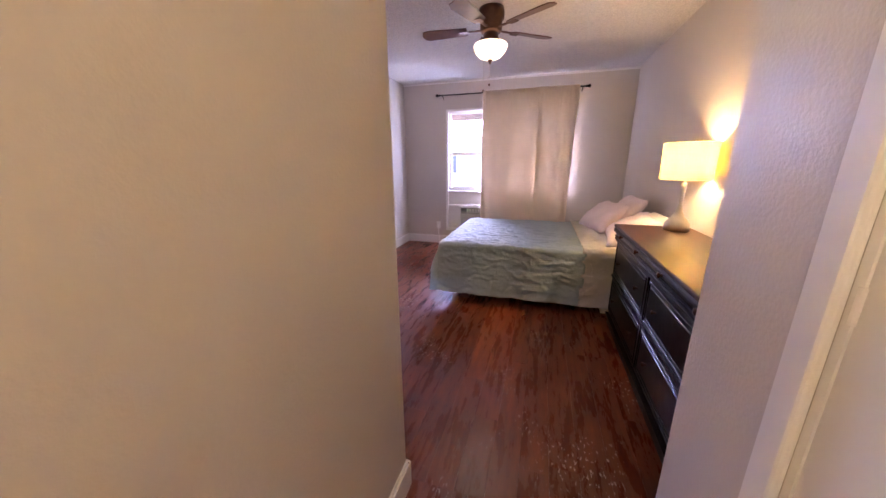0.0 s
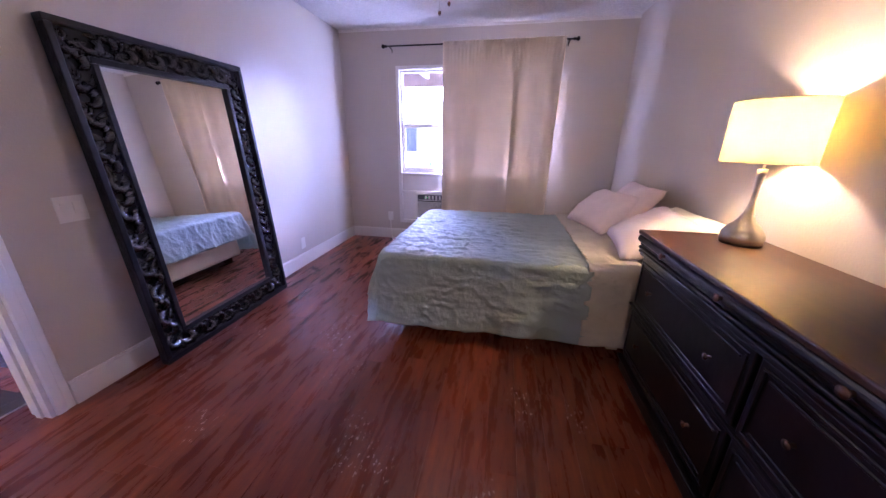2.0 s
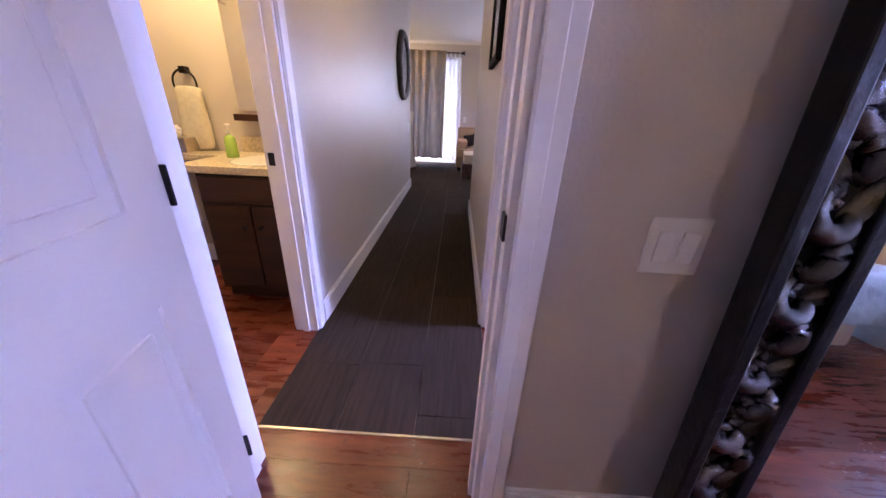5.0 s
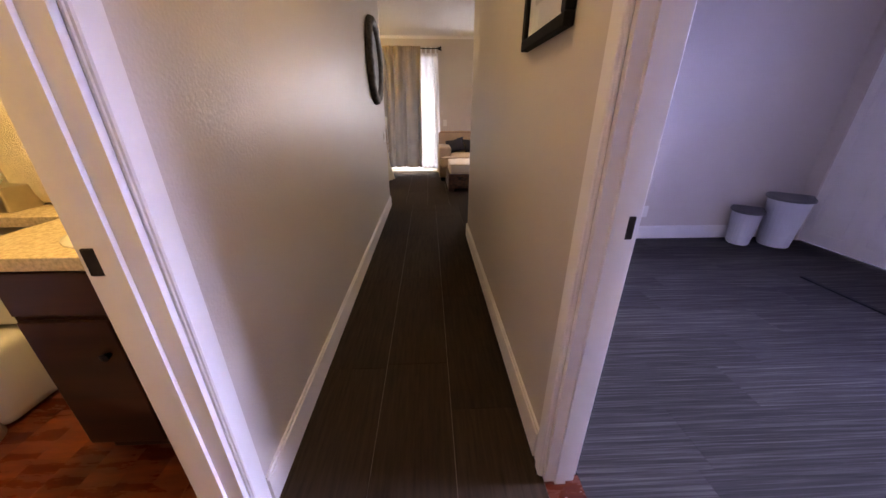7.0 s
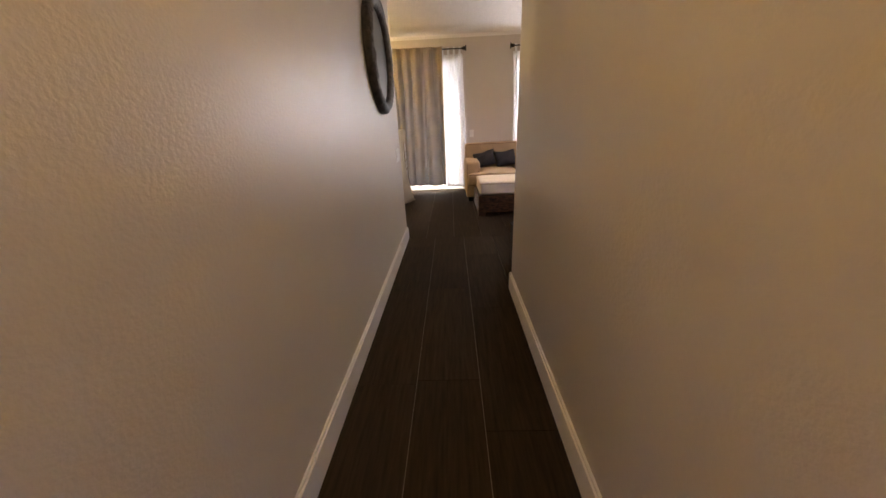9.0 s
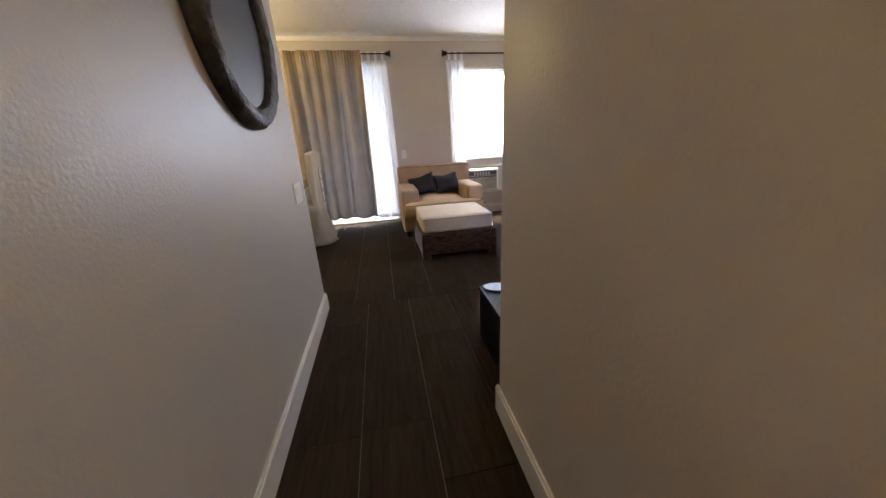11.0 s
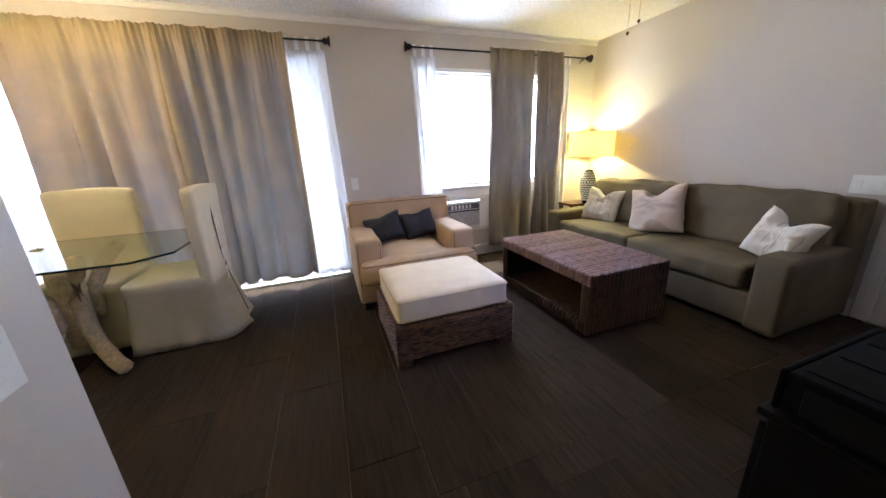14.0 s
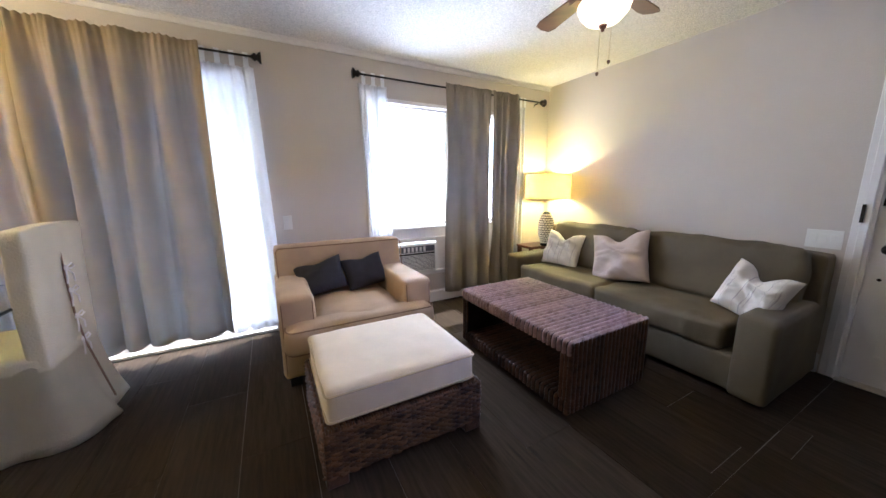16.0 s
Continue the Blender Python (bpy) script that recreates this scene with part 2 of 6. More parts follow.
MIRROR = mat("mirror_glass", (0.92, 0.93, 0.93), 0.0, 1.0)
BRUSHED = mat("brushed_nickel", (0.55, 0.50, 0.42), 0.28, 1.0, noise_scale=20, amount=0.1)
CHROME = mat("chrome", (0.8, 0.8, 0.8), 0.12, 1.0)
SPREAD = mat("pale_green_coverlet", (0.50, 0.575, 0.565), 0.62, noise_scale=3, amount=0.04, bump=0.6, bump_scale=34, deep=0.012)
SHEET = mat("cream_cotton", (0.80, 0.74, 0.66), 0.85, noise_scale=7, amount=0.06, bump=0.7, bump_scale=16, deep=0.02)
PILLOW_PINK = mat("pale_pink_cotton", (0.70, 0.58, 0.58), 0.85, noise_scale=5, amount=0.05, bump=0.3, bump_scale=25)
CURTAIN_B = mat("peach_curtain_cloth", (0.82, 0.70, 0.55), 0.9, noise_scale=3, amount=0.06, bump=0.3, bump_scale=240, trans=0.10)
# lamp yellow is put into the front colour, daylight blue into the back
CURTAIN_L = mat("lamp_tinted_taupe_curtain_cloth", (0.50, 0.365, 0.19), 0.75, noise_scale=4, amount=0.12, bump=0.35, bump_scale=220, trans=0.33, back=(0.32, 0.36, 0.40))
# darker copy of CURTAIN_L, with daylight blue again put into the back
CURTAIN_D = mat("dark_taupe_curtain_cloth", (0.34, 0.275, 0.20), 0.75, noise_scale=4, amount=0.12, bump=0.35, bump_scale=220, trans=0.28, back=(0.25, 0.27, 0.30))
SHEER = mat("white_sheer", (0.85, 0.85, 0.86), 0.9, noise_scale=60, amount=0.04, trans=0.5)
SHADE = mat("cream_lampshade", (0.80, 0.58, 0.17), 0.9, noise_scale=200, amount=0.05, trans=0.28)
BOWL = glow("frosted_glass_bowl", (1.0, 0.80, 0.52), 0.7)
FAN_WOOD = stretched("fan_blade_wood", 12, ((0.05, 0.018, 0.01), (0.14, 0.05, 0.025)), 0.35, 0.1, None, "X", 0.1)
BRONZE = mat("antique_bronze", (0.12, 0.06, 0.04), 0.4, 0.8, noise_scale=12, amount=0.3)
SOFA = mat("olive_microfibre", (0.104, 0.078, 0.041), 0.68, noise_scale=4, amount=0.22, bump=0.25, bump_scale=160)
TAN = mat("tan_microfibre", (0.42, 0.29, 0.17), 0.8, noise_scale=5, amount=0.12, bump=0.25, bump_scale=160)
TAN_PIPE = mat("brown_piping", (0.22, 0.13, 0.07), 0.8)
CREAM = mat("cream_canvas", (0.68, 0.57, 0.42), 0.85, noise_scale=8, amount=0.05, bump=0.3, bump_scale=200)
PIPE_CREAM = mat("cream_piping", (0.50, 0.40, 0.26), 0.8)
NAVY = mat("black_cushion_cloth", (0.018, 0.016, 0.022), 0.8, noise_scale=12, amount=0.3, bump=0.3, bump_scale=120)
BEIGE_CUSHION = mat("beige_cushion_cloth", (0.50, 0.40, 0.34), 0.8, noise_scale=6, amount=0.10, bump=0.3, bump_scale=40)
SLIP = mat("cream_slipcover", (0.66, 0.58, 0.40), 0.85, noise_scale=5, amount=0.06, bump=0.3, bump_scale=120)
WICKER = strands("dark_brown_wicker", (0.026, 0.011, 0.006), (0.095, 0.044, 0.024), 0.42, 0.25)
ROPE = strands("dark_rope_weave", (0.014, 0.006, 0.003), (0.130, 0.058, 0.024), 0.45)
# paler than WICKER: the window's sheen on the tabletop is put into the colour
WICKER_TOP = strands("brown_wicker_with_sheen", (0.15, 0.085, 0.070), (0.32, 0.205, 0.18), 0.32, 0.30)
STRIPE_CREAM = striped_cloth("striped_cream_cushion_cloth")
RED_WOOD = mat("red_brown_wood", (0.10, 0.03, 0.015), 0.35, noise_scale=10, amount=0.3)
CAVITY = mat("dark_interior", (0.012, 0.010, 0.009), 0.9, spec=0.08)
GREY_LID = mat("grey_plastic_lid", (0.10, 0.10, 0.11), 0.4)
BIN = mat("white_bin_plastic", (0.62, 0.62, 0.66), 0.35, noise_scale=4, amount=0.03)
GRANITE = mat("speckled_cream_stone", (0.62, 0.52, 0.36), 0.25, noise_scale=90, amount=0.25)
PORCELAIN = mat("porcelain", (0.80, 0.78, 0.72), 0.12)
TOWEL = mat("cream_towel", (0.75, 0.68, 0.52), 0.95, noise_scale=40, amount=0.08, bump=0.8, bump_scale=200)
RUG = mat("shaggy_grey_bath_mat", (0.13, 0.12, 0.09), 0.95, noise_scale=30, amount=0.4, bump=1.0, bump_scale=90)
STUCCO = mat("pale_stucco", (0.62, 0.60, 0.58), 0.9, noise_scale=4, amount=0.06, bump=0.3, bump_scale=60)
ROOF = mat("grey_shingle", (0.12, 0.11, 0.11), 0.9, noise_scale=8, amount=0.3)
LEAF = mat("shrub_leaf", (0.06, 0.13, 0.03), 0.6, noise_scale=10, amount=0.4)
BARK = mat("bark", (0.10, 0.07, 0.05), 0.9, noise_scale=20, amount=0.4)
EARTH = mat("pale_concrete_yard", (0.42, 0.40, 0.37), 0.9, noise_scale=2, amount=0.15)
BEAM = mat("brown_eave_paint", (0.16, 0.11, 0.08), 0.7, noise_scale=8, amount=0.2)
GREEN_SOAP = mat("green_soap", (0.35, 0.55, 0.08), 0.15)
PAPER = mat("white_paper", (0.82, 0.80, 0.76), 0.9)
STRIPED = mat("striped_bag_cloth", (0.03, 0.03, 0.05), 0.9, noise_scale=40, amount=0.8, bump=0.4, bump_scale=90)
RED_CLOTH = mat("red_floral_cloth", (0.30, 0.022, 0.014), 0.85, noise_scale=34, amount=0.95, bump=0.5, bump_scale=20, deep=0.03)
TEAL = mat("teal_cloth_stripe", (0.05, 0.22, 0.20), 0.9)
PURPLE = mat("purple_cloth_stripe", (0.16, 0.05, 0.22), 0.9)
YELLOW = mat("yellow_cloth_stripe", (0.45, 0.32, 0.08), 0.9)
TAUPE_WALL = mat("dark_brown_shower_curtain", (0.07, 0.035, 0.02), 0.8, noise_scale=6, amount=0.3)


def clear_glass(name, tint=(1, 1, 1)):
    m = bpy.data.materials.new(name)
    m.use_nodes = True
    b = m.node_tree.nodes["Principled BSDF"]
    b.inputs["Base Color"].default_value = (*tint, 1)
    b.inputs["Transmission Weight"].default_value, b.inputs["Roughness"].default_value, b.inputs["IOR"].default_value = 1, 0.0, 1.45
    return m


GLASS = clear_glass("window_glass")
TABLE_GLASS = clear_glass("table_glass", (0.85, 0.95, 0.92))


# ---- mesh helpers ----
def part(name, bm, material, parent=None, label="", smooth=False):
    me = bpy.data.meshes.new(name)
    bm.to_mesh(me)
    bm.free()
    me.materials.append(material)
    if smooth:
        me.polygons.foreach_set("use_smooth", [True] * len(me.polygons))
    ob = new(name, me)
    ob.parent = parent
    if label:
        tagged(ob, label)
    return ob


def thing(name, label, category, place=(0, 0, 0), rz=0, group=""):
    ob = new(name)
    ob.empty_display_size = 0.1
    ob.matrix_world = pose(*place, 0, 0, rz)
    return tagged(ob, label, category, group)


def solid(bm, x0, x1, y0, y1, z0, z1, bevel=0.0, segments=2):
    vs = bmesh.ops.create_cube(bm, size=1)["verts"]
    for v in vs:
        v.co = Vector(((x0 + x1) / 2 + v.co.x * (x1 - x0), (y0 + y1) / 2 + v.co.y * (y1 - y0), (z0 + z1) / 2 + v.co.z * (z1 - z0)))
    if bevel:
        es = list({e for v in vs for e in v.link_edges})
        bmesh.ops.bevel(bm, geom=es, offset=bevel, segments=segments, affect="EDGES", profile=0.5)
    return bm


def block(x0, x1, y0, y1, z0, z1, bevel=0.0, segments=2):
    return solid(bmesh.new(), x0, x1, y0, y1, z0, z1, bevel, segments)


def blocks(items, bevel=0.0):
    bm = bmesh.new()
    for it in items:
        solid(bm, *it, bevel)
    return bm


def lathe(bm, profile, center=(0, 0, 0), seg=28, squash=1.0):
    """Turns a profile of (radius, z) about the upright axis."""
    rings = []
    cx, cy, cz = center
    for r, z in profile:
        rings.append([bm.verts.new((cx + r * math.cos(2 * math.pi * i / seg), cy + squash * r * math.sin(2 * math.pi * i / seg), cz + z)) for i in range(seg)])
    for a, b in zip(rings, rings[1:]):
        for i in range(seg):
            bm.faces.new((a[i], a[(i + 1) % seg], b[(i + 1) % seg], b[i]))
    if profile[0][0] > 1e-4:
        bm.faces.new(rings[0][::-1])
    if profile[-1][0] > 1e-4:
        bm.faces.new(rings[-1])
    return bm


def tube(bm, pts, r, seg=8, taper=None):
    """A round rod through points, with closed ends."""
    pts = [Vector(p) for p in pts]
    rings = []
    for i, p in enumerate(pts):
        d = (pts[min(i + 1, len(pts) - 1)] - pts[max(i - 1, 0)]).normalized()
        up = Vector((0, 0, 1)) if abs(d.z) < 0.9 else Vector((1, 0, 0))
        a = d.cross(up).normalized()
        b = d.cross(a)
        rr = r * (taper(i / max(1, len(pts) - 1)) if taper else 1)
        rings.append([bm.verts.new(p + rr * (math.cos(2 * math.pi * k / seg) * a + math.sin(2 * math.pi * k / seg) * b)) for k in range(seg)])
    for a, b in zip(rings, rings[1:]):
        for k in range(seg):
            bm.faces.new((a[k], a[(k + 1) % seg], b[(k + 1) % seg], b[k]))
    bm.faces.new(rings[0][::-1])
    bm.faces.new(rings[-1])
    return bm


def soft(sx, sy, sz, r=0.04, puff=0.0, n=10, wrinkle=0.0, seed=0, shift=(0, 0, 0)):
    """An upholstered block of full size sx, sy, sz, standing on z = 0: rounded edges, swollen faces, faint creases."""
    bm = bmesh.new()
    bmesh.ops.create_cube(bm, size=2)
    bmesh.ops.subdivide_edges(bm, edges=bm.edges[:], cuts=n, use_grid_fill=True)
    h = Vector((sx / 2, sy / 2, sz / 2))
    for v in bm.verts:
        c = v.co.copy()
        # gather vertices towards the edges so that the roundings are smooth
        g = Vector([math.copysign(abs(k) ** 0.7, k) for k in c])
        p = Vector((g.x * h.x, g.y * h.y, g.z * h.z))
        inner = Vector([max(-(a - r), min(a - r, k)) for a, k in zip(h, p)])
        d = p - inner
        if d.length > 1e-9:
            p = inner + d.normalized() * r
        u = Vector((p.x / h.x, p.y / h.y, p.z / h.z))
        ax = max(range(3), key=lambda k: abs(c[k]))
        o = [k for k in range(3) if k != ax]
        bulge = puff * (1 - min(1, abs(u[o[0]])) ** 2.5) * (1 - min(1, abs(u[o[1]])) ** 2.5)
        p[ax] += math.copysign(bulge * (1 if ax == 2 else 0.5), c[ax])
        if wrinkle:
            p += wrinkle * noise.noise_vector((p + Vector((seed * 7.1, seed * 3.3, 0))) * 7)
        v.co = p + Vector((0, 0, sz / 2)) + Vector(shift)
    return bm


def cushion(w, h, t, n=18, seed=0, crease=0.012, dent=0.0):
    """A throw cushion in the x-z plane, standing on z = 0, thick in y, with drawn-out corners and a dented top."""
    bm = bmesh.new()
    grids = []
    for side in (1, -1):
        g = []
        for i in range(n + 1):
            row = []
            for j in range(n + 1):
                u, v = 2 * i / n - 1, 2 * j / n - 1
                x = u * w / 2 * (1 - 0.07 * (1 - v * v))
                z = v * h / 2 * (1 - 0.07 * (1 - u * u))
                if v > 0:
                    z -= dent * v * math.exp(-(u / 0.35) ** 2)
                y = side * t / 2 * ((1 - u ** 4) * (1 - v ** 4)) ** 0.6
                q = Vector((x, y, z))
                k = (1 - u ** 6) * (1 - v ** 6)
                q += k * crease * noise.noise_vector(Vector((u * 1.7 + seed, v * 1.7, side * 0.3 + seed)))
                fold = 1 - min(1.0, 5 * abs(noise.noise(Vector((u * 1.6 + seed * 2.3, v * 3.1 + u * 1.2, seed)))))
                q.y += side * k * 0.55 * crease * fold
                row.append(bm.verts.new(q + Vector((0, 0, h / 2))))
            g.append(row)
        grids.append(g)
        for i in range(n):
            for j in range(n):
                f = (g[i][j], g[i + 1][j], g[i + 1][j + 1], g[i][j + 1])
                bm.faces.new(f if side < 0 else f[::-1])
    bmesh.ops.remove_doubles(bm, verts=bm.verts[:], dist=0.0005)
    return bm


def drape(width, height, folds, depth=0.03, n_per=16, rows=30, seed=0, flare=0.0, gather=0.35, thick=0.002, lean=0.0):
    """A hanging cloth from x = 0 to width, z = 0 down to -height: a gathered header, then folds of uneven width and depth that drift sideways."""
    bm = bmesh.new()
    nx = int(folds * n_per)
    front, back = [], []
    for j in range(rows + 1):
        s = j / rows
        rf, rb = [], []
        for i in range(nx + 1):
            u = i / nx
            wander = noise.noise(Vector((u * folds * 0.55, s * 0.9, seed * 3.7)))
            ph = 2 * math.pi * (folds * u + 0.75 * wander)
            amp = 0.45 + 0.95 * abs(noise.noise(Vector((u * folds * 0.8 + 9, s * 0.7, seed * 5.1)))) * 1.6
            grow = gather + (1 - gather) * min(1.0, s * 3.0) ** 0.7
            wave = math.sin(ph)
            wave = math.copysign(abs(wave) ** 0.85, wave)
            y = depth * grow * amp * wave
            y += 0.30 * depth * noise.noise(Vector((u * folds * 2.1, s * 2.2, seed + 4))) * (0.4 + s)
            y += 0.0035 * noise.noise(Vector((u * width * 16, s * height * 9, seed + 8)))
            header = math.exp(-14 * s)
            y += 0.007 * header * math.sin(2 * math.pi * width / 0.036 * u + 2.4 * math.sin(9 * u + seed))
            x = width * u + flare * s * (u - 0.5) * 2 + lean * s + 0.30 * depth * math.cos(ph) * s * amp
            z = -height * s + (0.004 * math.sin(2 * math.pi * width / 0.036 * u) if j == 0 else 0.006 * noise.noise(Vector((u * folds * 2, seed, 1))) * s)
            rf.append(bm.verts.new((x, y, z)))
            rb.append(bm.verts.new((x, y + thick, z)))
        front.append(rf)
        back.append(rb)
    for g, flip in ((front, False), (back, True)):
        for j in range(rows):
            for i in range(nx):
                f = (g[j][i], g[j + 1][i], g[j + 1][i + 1], g[j][i + 1])
                bm.faces.new(f[::-1] if flip else f)
    for j in range(rows):
        bm.faces.new((front[j][0], back[j][0], back[j + 1][0], front[j + 1][0]))
        bm.faces.new((front[j + 1][nx], back[j + 1][nx], back[j][nx], front[j][nx]))
    for i in range(nx):
        bm.faces.new((front[0][i], front[0][i + 1], back[0][i + 1], back[0][i]))
        bm.faces.new((front[rows][i + 1], front[rows][i], back[rows][i], back[rows][i + 1]))
    return bm


def moved(bm, m):
    bm.transform(m)
    return bm


# ---- structure ----
H = 2.44


def wall(name, axis, at, thick, a0, a1, openings=(), z1=H, material=None, label="greige painted wall with fine orange-peel texture"):
    """A wall along axis from a0 to a1, one face at 'at' and the other at + thick; openings are (from, to, low, high)."""
    cuts = sorted({a0, a1, *[o[0] for o in openings], *[o[1] for o in openings]})
    bm = bmesh.new()
    lo, hi = sorted((at, at + thick))
    for p, q in zip(cuts, cuts[1:]):
        spans = [(0, z1)]
        for o in openings:
            if o[0] <= p and q <= o[1]:
                spans = [(0, o[2]), (o[3], z1)]
        for s, e in spans:
            if e - s > 0.001:
                if axis == "x":
                    solid(bm, p, q, lo, hi, s, e)
                else:
                    solid(bm, lo, hi, p, q, s, e)
    bmesh.ops.remove_doubles(bm, verts=bm.verts[:], dist=0.0001)
    return tagged(part(name, bm, material or WALL), label, "wall", kind="structure")


# bedroom
WEST, EAST, NORTH, SOUTH = -1.165, 2.04, 6.67, 2.67
wall("wall_bedroom_west", "y", WEST, -0.12, 0.60, 6.97, [(2.74, 3.50, 0, 2.03)])
wall("wall_bedroom_north", "x", NORTH, 0.15, WEST, EAST, [(-0.47, 1.25, 0.24, 2.04)])
wall("wall_bedroom_east", "y", EAST, 0.12, 2.55, 6.82)
wall("wall_bedroom_south", "x", 2.635, -0.12, WEST, 0.52)
wall("wall_bedroom_south_east", "x", SOUTH, -0.12, 1.40, EAST)
wall("wall_passage_west", "y", 0.40, 0.12, 0.72, 2.515)
wall("wall_passage_east", "y", 1.40, 0.12, 0.72, 2.55, [(1.45, 2.27, 0, 2.03)])
wall("wall_passage_south", "x", 0.72, -0.12, WEST, 1.51)
# hall
wall("wall_hall_south", "x", 2.66, -0.12, -5.69, -1.285, [(-2.0, -1.33, 0, 2.03)])
wall("wall_hall_north", "x", 3.575, 0.10, -4.505, -1.285, [(-2.12, -1.40, 0, 2.03)])
# office
wall("wall_office_west", "y", -4.49, 0.12, 3.675, 6.97)
wall("wall_office_north", "x", 6.85, 0.12, -4.37, -1.285, [(-4.25, -3.40, 0, 2.03), (-2.60, -1.65, 1.0, 2.05)])
# bathroom
wall("wall_bath_west", "y", -2.78, -0.12, 0.60, 2.54, material=WALL)
wall("wall_bath_south", "x", 0.72, -0.12, -2.78, -1.285)
# living room
LX, LN = -8.315, 6.551
wall("wall_living_west", "y", LX, -0.15, 0.30, 6.70, [(0.75, 3.36, 0, 2.10), (4.25, 6.02, 0.34, 2.06)])
wall("wall_living_north", "x", LN, 0.15, LX, -4.49, [(-5.70, -4.78, 0, 2.04)])
wall("wall_dining_south", "x", 0.42, -0.12, LX, -5.57)
wall("wall_dining_east", "y", -5.69, 0.12, 0.42, 2.54)

tagged(part("ceiling", blocks([(-8.465, 2.16, 0.30, 7.0, H, H + 0.1)]), CEIL), "white sprayed popcorn ceiling", "ceiling", kind="structure")
tagged(part("floor", blocks([(-8.465, 2.16, 0.30, 7.0, -0.12, -0.014)]), CAVITY), "floor base under the boards and carpet tiles", "floor", kind="structure")


def board(bm, axis, at, side, a0, a1, h=0.13, t=0.015):
    """A length of baseboard with an eased top, on the given face of a wall."""
    lo, hi = (at, at + t * side) if side > 0 else (at + t * side, at)
    if axis == "x":
        solid(bm, a0, a1, lo, hi, 0.0, h - 0.012)
        solid(bm, a0, a1, (lo if side > 0 else hi - t * 0.55), (lo + t * 0.55 if side > 0 else hi), h - 0.012, h)
    else:
        solid(bm, lo, hi, a0, a1, 0.0, h - 0.012)
        solid(bm, (lo if side > 0 else hi - t * 0.55), (lo + t * 0.55 if side > 0 else hi), a0, a1, h - 0.012, h)


def baseboard(name, *runs):
    bm = bmesh.new()
    for r in runs:
        board(bm, *r)
    tagged(part(name, bm, WHITE), "white painted baseboard", "baseboard", kind="structure")


baseboard("baseboard_bedroom", ("y", WEST, 1, 3.575, NORTH), ("x", NORTH, -1, WEST, EAST), ("y", EAST, -1, SOUTH, NORTH), ("x", 2.635, 1, WEST, 0.535), ("x", SOUTH, 1, 1.375, EAST), ("y", 0.52, 1, 0.74, 2.635), ("y", 1.40, -1, 2.345, SOUTH))
baseboard("baseboard_hall", ("x", 2.66, 1, -5.705, -2.075), ("x", 3.575, -1, -4.52, -2.195), ("y", -4.505, -1, 3.56, 3.66), ("y", -5.69, -1, 0.42, 2.66), ("y", -4.49, -1, 3.66, LN))
baseboard("baseboard_office", ("y", -4.37, 1, 3.70, 6.85), ("x", 6.85, -1, -3.33, -1.29), ("x", 3.675, 1, -4.37, -2.19))
baseboard("baseboard_living", ("y", LX, 1, 3.44, LN), ("x", LN, -1, LX, -5.78), ("y", LX, 1, 0.42, 0.68), ("x", 0.42, 1, LX, -5.69), ("x", LN, -1, -4.70, -4.50))
baseboard("baseboard_bath", ("y", -2.78, 1, 0.72, 2.54), ("x", 0.72, 1, -2.78, -1.29))


bm = blocks([(LX, LX + 0.014, 0.42, LN, 2.395, 2.43), (LX, LX + 0.03, 0.42, LN, 2.43, 2.44)])
tagged(part("trim_living", bm, WHITE), "white strip where the window wall meets the ceiling", "trim", kind="structure")
bm = blocks([(WEST, EAST, NORTH - 0.010, NORTH, 2.415, 2.44)])
tagged(part("trim_bedroom", bm, WHITE), "white strip where the window wall meets the ceiling", "trim", kind="structure")
wall("wall_closet_back", "x", 6.93, 0.03, -4.30, -3.35)


def casing(bm, axis, at, side, a0, a1, top, w=0.07, t=0.018):
    """Moulded trim round an opening, on one face of a wall."""
    for k, (ww, tt) in enumerate(((w, t * 0.6), (w * 0.55, t))):
        lo, hi = sorted((at, at + side * tt))
        g = 0.002 * k
        for p, q, s, e in ((a0 - ww, a0 - g, g, top + ww), (a1 + g, a1 + ww, g, top + ww), (a0 - g, a1 + g, top + g, top + ww)):
            if axis == "x":
                solid(bm, p, q, lo, hi, s, e, 0.003, 1)
            else:
                solid(bm, lo, hi, p, q, s, e, 0.003, 1)


def jamb(bm, axis, lo, hi, a0, a1, top, t=0.016):
    for p, q, s, e in ((a0, a0 + t, 0, top), (a1 - t, a1, 0, top), (a0 + t, a1 - t, top - t, top)):
        if axis == "x":
            solid(bm, p, q, lo, hi, s, e)
        else:
            solid(bm, lo, hi, p, q, s, e)
    m = (lo + hi) / 2
    t2 = t + 0.01
    for p, q, s, e in ((a0 + t, a0 + t2, 0, top - t), (a1 - t2, a1 - t, 0, top - t), (a0 + t2, a1 - t2, top - t2, top - t)):
        if axis == "x":
            solid(bm, p, q, m - 0.018, m + 0.018, s, e)
        else:
            solid(bm, m - 0.018, m + 0.018, p, q, s, e)


def doorway(name, axis, lo, hi, a0, a1, top, strike=None):
    bm = bmesh.new()
    casing(bm, axis, lo, -1, a0, a1, top)
    casing(bm, axis, hi, 1, a0, a1, top)
    jamb(bm, axis, lo - 0.001, hi + 0.001, a0, a1, top)
    ob = tagged(part(name, bm, WHITE), "white moulded door trim round an open doorway", "door frame", kind="structure")
    if strike:
        x0, x1, y0, y1, z = strike
        part("strike_plate", block(x0, x1, y0, y1, z - 0.028, z + 0.028, 0.002, 1), BLACK_METAL, ob, "black metal strike plate")
    return ob


